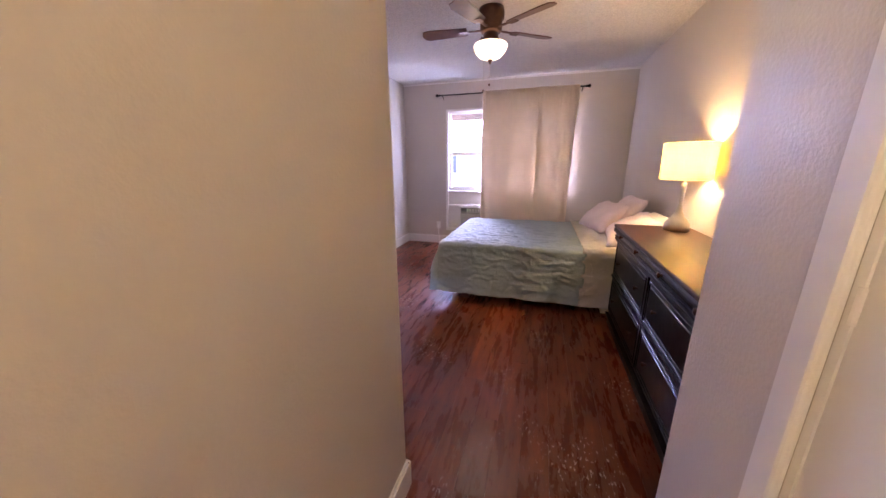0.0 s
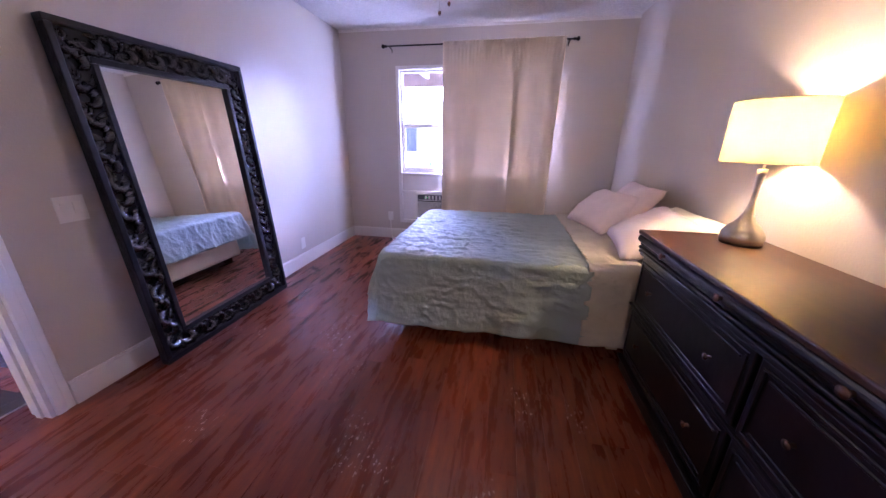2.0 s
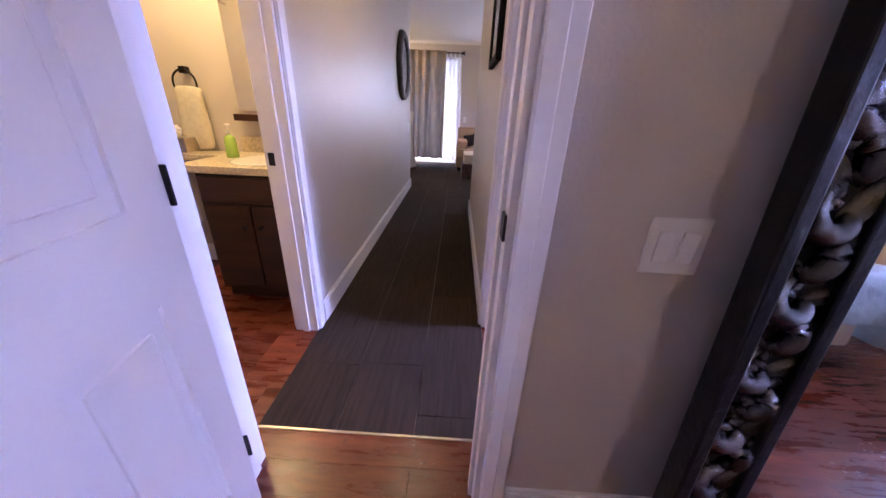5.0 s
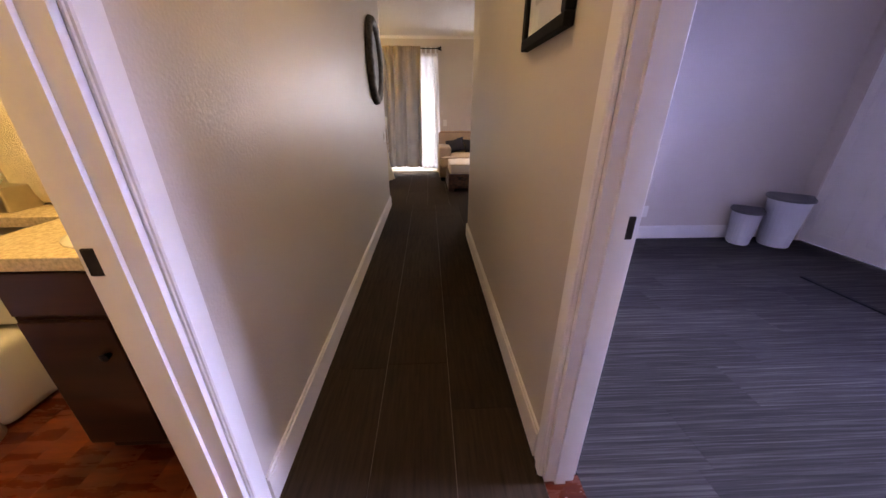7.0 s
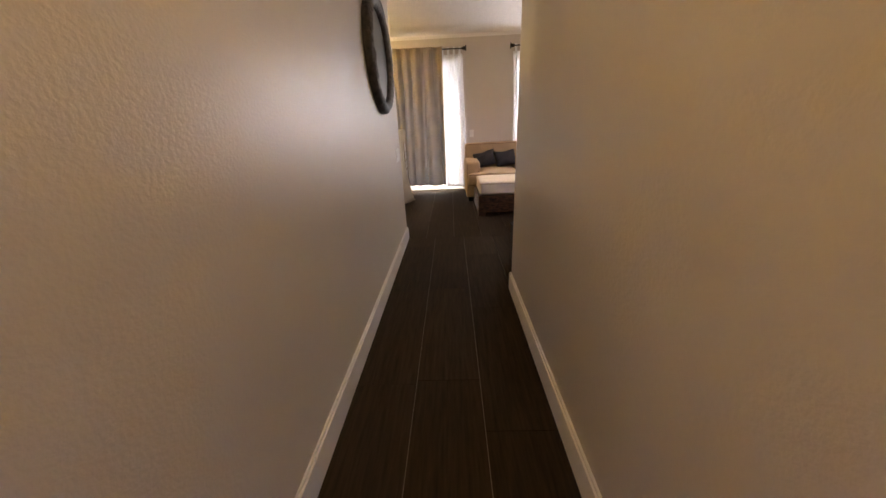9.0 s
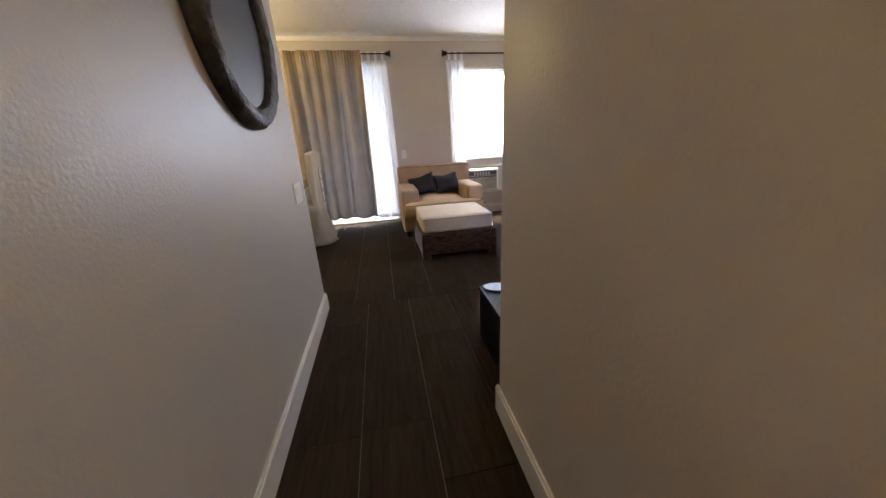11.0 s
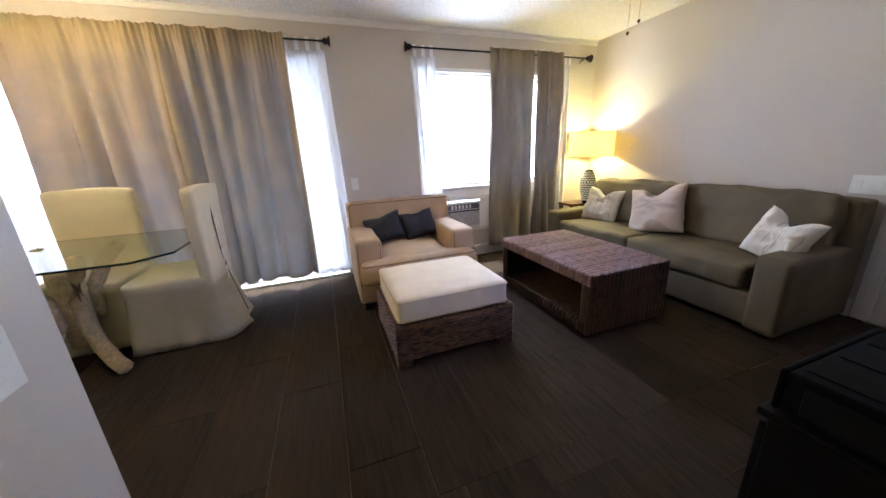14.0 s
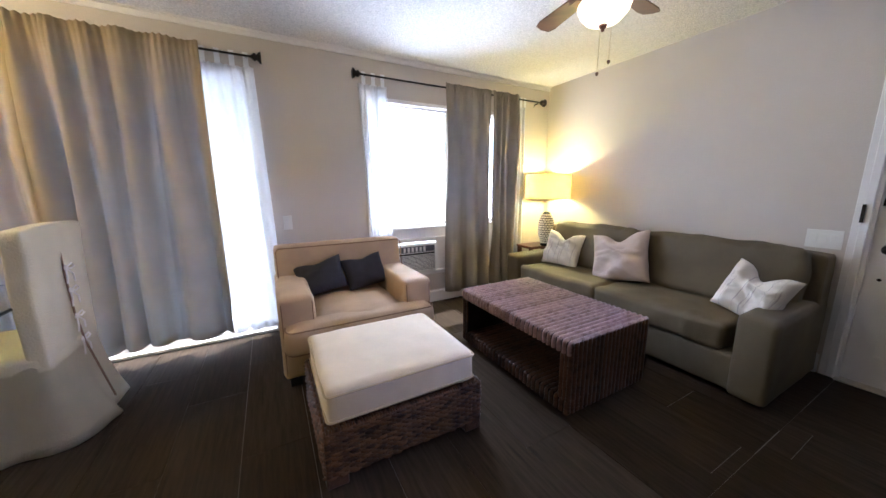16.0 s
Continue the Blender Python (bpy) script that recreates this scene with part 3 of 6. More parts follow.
doorway("door_frame_bedroom", "y", WEST - 0.12, WEST, 2.74, 3.50, 2.03, (-1.225, -1.170, 3.478, 3.485, 0.94))
doorway("door_frame_bath", "x", 2.54, 2.66, -2.0, -1.33, 2.03, (-1.985, -1.978, 2.55, 2.595, 0.925))
doorway("door_frame_office", "x", 3.575, 3.675, -2.12, -1.40, 2.03, (-2.105, -2.098, 3.625, 3.665, 0.935))
bm = bmesh.new()
casing(bm, "y", 1.40, -1, 1.45, 2.27, 2.03)
jamb(bm, "y", 1.399, 1.521, 1.45, 2.27, 2.03)
for y0, y1 in ((1.4655, 1.49), (2.230, 2.2545)):
    solid(bm, 1.438, 1.455, y0, y1, 0.0, 2.014)
tagged(part("door_frame_closet", bm, WHITE), "white moulded trim round a closed closet door", "door frame", kind="structure")
bm = bmesh.new()
casing(bm, "x", LN, -1, -5.70, -4.78, 2.04)
jamb(bm, "x", LN - 0.001, LN + 0.151, -5.70, -4.78, 2.04)
tagged(part("door_frame_entry", bm, WHITE), "white moulded trim round the entry door", "door frame", kind="structure")


def panel_door(name, w, h, label, panels, t=0.035, knob=None, cut=None, mat_=None):
    """A door leaf from x = 0 to w, y = 0 to t, with raised-and-fielded panels on both faces. panels: (x0, x1, z0, z1)."""
    ob = thing(name, label, "door")
    bm = bmesh.new()
    cc = cut or (0, w, 0.008, h)
    xs = sorted({0, w, cc[0], cc[1], *[p[0] for p in panels], *[p[1] for p in panels]})
    zs = sorted({0.008, h, cc[2], cc[3], *[p[2] for p in panels], *[p[3] for p in panels]})
    for a, b in zip(xs, xs[1:]):
        for c, d in zip(zs, zs[1:]):
            inside = any(p[0] <= a and b <= p[1] and p[2] <= c and d <= p[3] for p in panels)
            if cut and cut[0] <= a and b <= cut[1] and cut[2] <= c and d <= cut[3]:
                continue
            if inside:
                solid(bm, a, b, 0.009, t - 0.009, c, d)
            else:
                solid(bm, a, b, 0, t, c, d)
    bmesh.ops.remove_doubles(bm, verts=bm.verts[:], dist=0.0001)
    part("leaf", bm, mat_ or WHITE, ob)
    for p in panels:
        x0, x1, z0, z1 = p
        bm = bmesh.new()
        for y0, y1 in ((0.003, 0.010), (t - 0.010, t - 0.003)):
            solid(bm, x0 + 0.035, x1 - 0.035, y0, y1, z0 + 0.035, z1 - 0.035, 0.006, 2)
        part("panel", bm, mat_ or WHITE, ob)
    return ob


SIX = lambda w, h: [(0.11, w / 2 - 0.05, 0.22, 0.80), (w / 2 + 0.05, w - 0.11, 0.22, 0.80), (0.11, w / 2 - 0.05, 0.98, 1.55), (w / 2 + 0.05, w - 0.11, 0.98, 1.55), (0.11, w / 2 - 0.05, 1.66, 1.90), (w / 2 + 0.05, w - 0.11, 1.66, 1.90)]


def door_knob(parent, x, y, z, side, r=0.029, rose=0.032):
    bm = lathe(bmesh.new(), [(0.0, 0), (rose, 0), (rose, 0.006), (0.012, 0.012), (0.011, 0.035), (r * 0.8, 0.04), (r, 0.052), (r * 0.95, 0.064), (r * 0.5, 0.073), (0, 0.075)], seg=20)
    moved(bm, pose(x, y, z, 90 if side < 0 else -90))
    part("knob", bm, BLACK_METAL, parent, "black round door knob", True)


# bedroom door, swung wide open into the room
bd = panel_door("door_bedroom", 0.75, 2.0, "white six-panel bedroom door standing open, bags hung behind it", SIX(0.75, 2.0))
bd.matrix_world = pose(-1.145, 2.785, 0, 0, 0, 12.0)
door_knob(bd, 0.685, 0.036, 0.905, 1)
door_knob(bd, 0.685, -0.001, 0.905, -1)
part("latch_plate", block(0.7495, 0.7515, 0.006, 0.029, 0.872, 0.928, 0.0005, 1), BLACK_METAL, bd, "black latch plate in the door edge")
for z in (0.25, 1.0, 1.75):
    part("hinge", block(-0.006, 0.002, 0.03, 0.045, z - 0.04, z + 0.04, 0.002, 1), BLACK_METAL, bd, "black door hinge")

# closet door in the passage, closed
cd = panel_door("door_closet", 0.7865, 2.005, "white six-panel closet door, closed", SIX(0.784, 2.0))
cd.matrix_world = pose(1.4375, 1.4668, 0, 0, 0, 90)
for z in (0.3, 1.10, 1.75):
    part("hinge", tube(bmesh.new(), [(0.786, 0.040, z - 0.028), (0.786, 0.040, z + 0.028)], 0.005), WHITE, cd, "painted door hinge")

# bath door, open inwards against the wall
bad = panel_door("door_bath", 0.63, 2.0, "white six-panel bathroom door standing open", SIX(0.63, 2.0))
bad.matrix_world = pose(-1.345, 2.53, 0, 0, 0, -96)
door_knob(bad, 0.57, 0.036, 0.93, 1)

# entry door with a fan light
ed = panel_door("door_entry", 0.89, 2.02, "white panelled entry door with a half-round fan light, closed",
                [(0.11, 0.395, 0.20, 0.98), (0.495, 0.78, 0.20, 0.98), (0.11, 0.395, 1.13, 1.40), (0.495, 0.78, 1.13, 1.40)], t=0.044, cut=(0.10, 0.79, 1.46, 1.86))
ed.matrix_world = pose(-5.685, LN + 0.03, 0)

# the half-round light in the entry door
CX, CZ, RAD = 0.445, 1.50, 0.30
bm = bmesh.new()
N = 24
for y0, y1 in ((0.0, 0.044),):
    arc, rim = [], []
    for i in range(N + 1):
        a = math.pi * i / N
        c, s = math.cos(a), math.sin(a)
        k = min(0.345 / abs(c) if abs(c) > 1e-6 else 9, 0.36 / s if s > 1e-6 else 9)
        arc.append((CX + RAD * c, CZ + RAD * s))
        rim.append((CX + k * c, CZ + k * s))
    for i in range(N):
        quad = [arc[i], rim[i], rim[i + 1], arc[i + 1]]
        f = [bm.verts.new((x, y0, z)) for x, z in quad]
        g = [bm.verts.new((x, y1, z)) for x, z in quad]
        bm.faces.new(f)
        bm.faces.new(g[::-1])
        for p, q in ((0, 3), (1, 2)):
            bm.faces.new((f[p], f[q], g[q], g[p]))
solid(bm, 0.10, 0.79, 0, 0.044, 1.46, 1.50)
for p, q in ((0.10, 0.17), (0.72, 0.79)):
    solid(bm, p, q, 0.002, 0.042, 1.838, 1.862)
part("light_surround", bm, WHITE, ed)
bm = bmesh.new()
for a in (45, 90, 135):
    c, s = math.cos(radians(a)), math.sin(radians(a))
    tube(bm, [(CX + 0.05 * c, 0.010, CZ + 0.05 * s), (CX + RAD * c, 0.010, CZ + RAD * s)], 0.012, 4)
tube(bm, [(CX + 0.06 * math.cos(radians(a)), 0.010, CZ + 0.06 * math.sin(radians(a))) for a in range(0, 181, 15)], 0.012, 6)
tube(bm, [(CX + RAD * math.cos(radians(a)), 0.006, CZ + RAD * math.sin(radians(a))) for a in range(0, 181, 10)], 0.012, 6)
part("glazing_bar", bm, WHITE, ed)
bm = bmesh.new()
vs = [bm.verts.new((CX + RAD * math.cos(math.pi * i / N), 0.022, CZ + RAD * math.sin(math.pi * i / N))) for i in range(N + 1)]
bm.faces.new(vs)
pane = part("pane", bm, GLASS, ed)
pane.visible_shadow = False
part("paper_notice", block(CX - 0.21, CX - 0.12, 0.012, 0.014, 1.515, 1.61), PAPER, ed, "small paper notice on the glass")
door_knob(ed, 0.075, -0.001, 0.87, -1)
part("deadbolt", moved(lathe(bmesh.new(), [(0, 0), (0.032, 0), (0.030, 0.018), (0.012, 0.022), (0.012, 0.034), (0, 0.034)], seg=20), pose(0.075, -0.001, 1.02, 90)), BLACK_METAL, ed, "black deadbolt", True)
part("door_guard", blocks([(0.02, 0.11, -0.018, -0.008, 1.14, 1.150), (0.01, 0.028, -0.008, 0, 1.12, 1.165)], 0.002), BLACK_METAL, ed, "black swing-bar door guard")
part("viewer", moved(lathe(bmesh.new(), [(0, 0), (0.010, 0), (0.009, 0.004), (0, 0.004)], seg=12), pose(0.06, -0.001, 0.68, 90)), BLACK_METAL, ed, "small dark peg hole")
tagged(part("chain_catch", blocks([(-5.742, -5.727, LN - 0.030, LN - 0.018, 1.02, 1.13)], 0.002), BLACK_METAL), "black metal catch plate on the entry door trim", "door guard")
tagged(part("threshold", block(-5.70, -4.78, LN - 0.04, LN + 0.10, 0, 0.012, 0.004, 1), BRUSHED), "pale metal door threshold", "threshold", kind="structure")


tagged(part("floor_trim", block(-1.401, -1.391, 2.664, 3.571, -0.006, 0.0035, 0.001, 1), BRUSHED), "thin pale metal strip between the wood and the hall carpet", "threshold", kind="structure")


# ---- windows ----
def window(name, axis, face, a0, a1, z0, z1, outward, rail=0.0):
    """A white vinyl window: frame, mullion and panes, set in the wall; rail is the height of a hung sash's meeting rail."""
    def seg(bm, p, q, n0, n1, s, e):
        lo, hi = sorted((face + outward * n0, face + outward * n1))
        if axis == "x":
            solid(bm, p, q, lo, hi, s, e, 0.002, 1)
        else:
            solid(bm, lo, hi, p, q, s, e, 0.002, 1)
    root = thing(name, "white vinyl window with clear glass", "window")
    root["kind"] = "structure"
    bm = bmesh.new()
    w = 0.04
    for p, q, s, e in ((a0, a0 + w, z0, z1), (a1 - w, a1, z0, z1), (a0 + w, a1 - w, z0, z0 + w), (a0 + w, a1 - w, z1 - w, z1)):
        seg(bm, p, q, 0.05, 0.11, s, e)
    part("window_frame", bm, WHITE, root)
    bm = bmesh.new()
    mid = (a0 + a1) / 2
    seg(bm, mid - 0.02, mid + 0.02, 0.06, 0.10, z0 + w, z1 - w)
    part("mullion", bm, WHITE, root)
    if rail:
        for p, q in ((a0 + w, mid - 0.02), (mid + 0.02, a1 - w)):
            bm = bmesh.new()
            seg(bm, p, q, 0.062, 0.098, rail - 0.022, rail + 0.022)
            part("meeting_rail", bm, WHITE, root)
            bm = bmesh.new()
            for c, d in ((p, p + 0.022), (q - 0.022, q)):
                seg(bm, c, d, 0.058, 0.077, z0 + w, rail - 0.022)
            seg(bm, p + 0.022, q - 0.022, 0.058, 0.077, z0 + w, z0 + w + 0.03)
            part("lower_sash", bm, WHITE, root)
    for p, q in ((a0 + w, mid - 0.02), (mid + 0.02, a1 - w)):
        bm = bmesh.new()
        seg(bm, p, q, 0.078, 0.082, z0 + w, z1 - w)
        g = part("pane", bm, GLASS, root)
        g.visible_shadow = False
    bm = bmesh.new()
    seg(bm, a0 - 0.0, a1 + 0.0, -0.012, 0.05, z0 - 0.022, z0)
    part("window_sill", bm, WHITE, root)
    return root


window("window_bedroom", "x", NORTH, -0.47, 1.25, 0.86, 2.04, 1, 1.42)
window("window_office", "x", 6.85, -2.60, -1.65, 1.0, 2.05, 1)
window("window_living", "y", LX, 4.25, 6.02, 0.85, 2.06, -1)
window("window_slider", "y", LX, 0.75, 3.36, 0.03, 2.10, -1)


def ac_unit(name, place, rz, wide, high, label):
    """A wall air conditioner: case, louvred grille, control strip. Faces -y before the turn."""
    ob = thing(name, label, "air conditioner", place, rz)
    part("case", block(-wide / 2, wide / 2, -0.03, 0.30, 0, high, 0.008), PLASTIC, ob)
    part("control_strip", block(-wide / 2 + 0.02, wide / 2 - 0.02, -0.036, -0.028, high - 0.085, high - 0.02, 0.003, 1), GREY_LID, ob, "grey control strip")
    for i in range(6):
        part("vent_vane", block(-wide / 2 + 0.12 + i * 0.045, -wide / 2 + 0.14 + i * 0.045, -0.046, -0.034, high - 0.075, high - 0.03), PLASTIC, ob)
    part("grille_back", block(-wide / 2 + 0.02, wide / 2 - 0.02, -0.031, -0.029, 0.02, high - 0.095), CAVITY, ob)
    me = None
    n = int((high - 0.12) / 0.014)
    for i in range(n):
        s = part("slat", block(-wide / 2 + 0.02, wide / 2 - 0.02, -0.038, -0.030, 0.022 + i * 0.014, 0.030 + i * 0.014), PLASTIC, ob) if me is None else new("slat", me)
        if me is None:
            me = s.data
            z0_ = 0
        else:
            s.parent = ob
            s.location.z = i * 0.014
    return ob


# panelled infill under the bedroom window, with its air conditioner
bm = blocks([(-0.47, -0.27, NORTH + 0.02, NORTH + 0.06, 0.24, 0.838), (0.37, 1.25, NORTH + 0.02, NORTH + 0.06, 0.24, 0.838),
             (-0.27, 0.37, NORTH + 0.02, NORTH + 0.06, 0.64, 0.838), (-0.27, 0.37, NORTH + 0.02, NORTH + 0.06, 0.24, 0.28)])
for p, q, s, e in ((-0.49, -0.45, 0.22, 2.06), (1.23, 1.27, 0.22, 2.06), (-0.45, 1.23, 2.02, 2.06), (-0.45, 1.23, 0.22, 0.26), (-0.45, 1.23, 0.60, 0.64)):
    solid(bm, p, q, NORTH - 0.012, NORTH + 0.02, s, e, 0.003, 1)
tagged(part("window_infill_bedroom", bm, WHITE), "white painted trim and panel round the bedroom window and air conditioner", "window panel", kind="structure")
ac1 = ac_unit("air_conditioner", (0.05, NORTH, 0.30), 0, 0.62, 0.32, "white wall air conditioner under the bedroom window")
part("display", blocks([(-0.20 + 0.028 * i, -0.182 + 0.028 * i, -0.0385, -0.0355, 0.262, 0.268) for i in range(3)]), glow("green_display", (0.15, 1.0, 0.25), 0.6), ac1, "small lit green display")
bm = blocks([(LX - 0.06, LX - 0.02, 4.25, 4.43, 0.34, 0.828), (LX - 0.06, LX - 0.02, 4.97, 6.02, 0.34, 0.828), (LX - 0.06, LX - 0.02, 4.43, 4.97, 0.70, 0.828)])
for p, q, s, e in ((4.23, 4.27, 0.32, 2.08), (6.00, 6.04, 0.32, 2.08), (4.27, 6.00, 2.04, 2.08), (4.27, 6.00, 0.32, 0.36), (4.27, 6.0, 0.69, 0.73)):
    solid(bm, LX - 0.02, LX + 0.012, p, q, s, e, 0.003, 1)
tagged(part("window_infill_living", bm, WHITE), "white painted trim and panel round the living room window and air conditioner", "window panel", kind="structure")
ac_unit("air_conditioner", (LX, 4.70, 0.36), 90, 0.50, 0.31, "white wall air conditioner under the living room window")


# ---- curtains ----
def rod(name, axis, at, a0, a1, z, wall_at, label, finial="ball"):
    ob = thing(name, label, "curtain rod")
    pt = (lambda a, d=0.0, dz=0.0: (a, at + d, z + dz)) if axis == "x" else (lambda a, d=0.0, dz=0.0: (at + d, a, z + dz))
    part("pole", tube(bmesh.new(), [pt(a0 + 0.04), pt(a1 - 0.04)], 0.008, 10), BLACK_METAL, ob, "", True)
    for a, s in ((a0, 1), (a1, -1)):
        prof = [(0, 0), (0.014, 0.004), (0.022, 0.018), (0.022, 0.026), (0.010, 0.038), (0.012, 0.045), (0.018, 0.060), (0.008, 0.06)] if finial == "ball" else [(0, 0), (0.044, 0.001), (0.040, 0.012), (0.020, 0.030), (0.030, 0.042), (0.026, 0.052), (0.012, 0.064), (0.009, 0.075)]
        b = lathe(bmesh.new(), prof, seg=14)
        m = pose(*pt(a), 0, 90 if s > 0 else -90, 0) if axis == "x" else pose(*pt(a), -90 if s > 0 else 90, 0, 0)
        part("finial", moved(b, m), BLACK_METAL, ob, "", True)
        ba = a + s * 0.10
        d = wall_at - at
        part("bracket", tube(bmesh.new(), [pt(ba, 0, -0.012), pt(ba, d * 0.5, -0.02), pt(ba, d, -0.02), pt(ba, d, -0.05)], 0.006, 6), BLACK_METAL, ob)
    return ob


rod("curtain_rod", "x", 6.60, -0.626, 1.487, 2.245, NORTH, "thin black curtain rod above the bedroom window")
rod("curtain_rod", "y", -8.25, 0.62, 3.45, 2.235, LX, "black curtain rod with crown finials above the sliding door", "crown")
rod("curtain_rod", "y", -8.25, 4.14, 6.41, 2.235, LX, "black curtain rod with crown finials above the living room window", "crown")


def curtain(name, m, bm, material, label):
    ob = part(name, bm, material, None, "", True)
    ob.matrix_world = m
    return tagged(ob, label, "curtain")


curtain("curtain", pose(0.08, 6.572, 2.262), drape(0.84, 1.92, 2.2, 0.020, seed=1, n_per=40), CURTAIN_B, "peach woven curtain on the bedroom rod")
curtain("curtain", pose(0.84, 6.560, 2.262), drape(0.51, 1.92, 1.6, 0.026, seed=2, flare=-0.03, n_per=40), CURTAIN_B, "peach woven curtain bunched beside its neighbour on the bedroom rod")
TURN_L = lambda x, y, z: pose(x, y, z, 0, 0, 90)
curtain("curtain", TURN_L(-8.205, 1.20, 2.265), drape(0.97, 2.15, 4.5, 0.062, seed=3, flare=0.03, n_per=44), CURTAIN_L, "grey taupe curtain closed over the sliding door")
curtain("curtain", TURN_L(-8.200, 2.14, 2.265), drape(0.93, 2.15, 5, 0.062, seed=4, flare=-0.01, n_per=42), CURTAIN_L, "grey taupe curtain closed over the sliding door beside its neighbour")
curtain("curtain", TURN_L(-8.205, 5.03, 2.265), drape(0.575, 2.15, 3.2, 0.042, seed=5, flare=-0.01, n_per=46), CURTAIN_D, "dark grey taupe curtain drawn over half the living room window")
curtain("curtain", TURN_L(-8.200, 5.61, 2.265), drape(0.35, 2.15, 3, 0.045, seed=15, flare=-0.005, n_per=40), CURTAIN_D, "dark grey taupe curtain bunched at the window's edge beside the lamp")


def sheer(name, y0, width, seed, label, folds=5, h=2.08, flare=0.0, lean=0.0):
    ob = thing(name, label, "sheer curtain", (-8.262, y0, 2.16), 90)
    part("cloth", drape(width, h, folds, 0.030, seed=seed, flare=flare, thick=0.001, lean=lean), SHEER, ob, "", True)
    n = max(3, int(width / 0.09))
    for i in range(n):
        x = width * (i + 0.3) / n
        part("tab", block(x, x + 0.035, -0.012, -0.010, -0.01, 0.098), SHEER, ob)
    return ob


sheer("sheer_curtain", 3.03, 0.36, 6, "white sheer tab-top curtain beside the closed taupe curtains", 4, flare=0.02, lean=0.03)
sheer("sheer_curtain", 0.72, 0.50, 7, "white sheer tab-top curtain at the far side of the sliding door", 7)
sheer("sheer_curtain", 4.19, 0.26, 8, "white sheer tab-top curtain at the window's edge beside the armchair", 3, 1.40, flare=-0.02, lean=0.02)
sheer("sheer_curtain", 5.96, 0.17, 9, "narrow white sheer curtain at the window's far edge by the lamp", 3)


# ---- fans and lamps ----
def ceiling_fan(place, label, turn, drop=0.38):
    ob = thing("ceiling_fan", label, "ceiling fan", place, turn)
    hb = H
    z = lambda v: v - place[2]
    part("canopy", lathe(bmesh.new(), [(0.0, 0), (0.095, 0), (0.10, -0.03), (0.10, -0.075), (0.085, -0.085), (0.085, -0.15), (0.07, -0.17), (0, -0.17)], seg=28), BRONZE, ob, "", True)
    part("light_fitter", lathe(bmesh.new(), [(0, -0.17), (0.055, -0.17), (0.06, -0.20), (0.085, -0.235), (0.088, -0.245), (0, -0.245)], seg=24), BRONZE, ob, "", True)
    b = part("bowl", lathe(bmesh.new(), [(0.125, -0.245), (0.132, -0.26), (0.118, -0.30), (0.085, -0.335), (0.045, -0.352), (0.0, -0.356)], seg=28), BOWL, ob, "lit frosted glass bowl", True)
    b.visible_shadow = False
    part("bowl_finial", lathe(bmesh.new(), [(0, -0.354), (0.022, -0.354), (0.018, -0.365), (0.008, -0.375), (0.010, -0.382), (0, -0.388)], seg=14), BRONZE, ob, "", True)
    for dx, l in ((0.03, 0.15), (-0.025, 0.20)):
        bmx = tube(bmesh.new(), [(dx, 0.05, -0.24), (dx, 0.06, -0.36), (dx, 0.06, -0.36 - l)], 0.0016, 4)
        part("pull_chain", bmx, BRUSHED, ob)
        part("chain_pull", lathe(bmesh.new(), [(0, 0), (0.008, -0.004), (0.009, -0.012), (0.004, -0.022), (0, -0.022)], (dx, 0.06, -0.36 - l), 10), BRONZE, ob, "", True)
    for i in range(5):
        m = pose(0, 0, -0.145, 0, 0, 72 * i)
        bmx = bmesh.new()
        solid(bmx, 0.07, 0.22, -0.012, 0.012, -0.004, 0.004, 0.002, 1)
        solid(bmx, 0.18, 0.25, -0.03, 0.03, -0.006, -0.001, 0.002, 1)
        part("blade_arm", moved(bmx, m), BRONZE, ob)
        bmx = bmesh.new()
        outline = [(0.19, -0.045), (0.50, -0.062), (0.545, -0.05), (0.56, 0), (0.545, 0.05), (0.50, 0.062), (0.19, 0.045)]
        lo = [bmx.verts.new((x, y, 0)) for x, y in outline]
        hi = [bmx.verts.new((x, y, 0.007)) for x, y in outline]
        bmx.faces.new(lo[::-1])
        bmx.faces.new(hi)
        for k in range(len(lo)):
            bmx.faces.new((lo[k], lo[(k + 1) % len(lo)], hi[(k + 1) % len(lo)], hi[k]))
        part("blade", moved(bmx, m @ pose(0, 0, 0, 12)), FAN_WOOD, ob)
    return ob


ceiling_fan((0.50, 4.55, H), "bronze five-blade ceiling fan with lit bowl in the bedroom", 38)
ceiling_fan((-6.49, 5.04, H), "bronze five-blade ceiling fan with lit bowl in the living room", 26)

for p_, l_ in (((0.95, 1.15, H), "round frosted ceiling light in the passage, lit"), ((-7.42, 1.62, H), "round frosted ceiling light over the dining table, lit")):
    q_ = thing("ceiling_light", l_, "ceiling light", p_)
    part("base", lathe(bmesh.new(), [(0, 0), (0.13, 0), (0.13, -0.02), (0, -0.02)]), WHITE, q_)
    part("dome", lathe(bmesh.new(), [(0.12, -0.02), (0.12, -0.04), (0.09, -0.075), (0.04, -0.095), (0, -0.10)]), BOWL, q_, "", True).visible_shadow = False
hl = thing("ceiling_light", "round frosted ceiling light in the hall, lit", "ceiling light", (-2.6, 3.1, H))
part("base", lathe(bmesh.new(), [(0, 0), (0.13, 0), (0.13, -0.02), (0, -0.02)]), WHITE, hl)
b = part("dome", lathe(bmesh.new(), [(0.12, -0.02), (0.12, -0.04), (0.09, -0.075), (0.04, -0.095), (0, -0.10)]), BOWL, hl, "", True)
b.visible_shadow = False


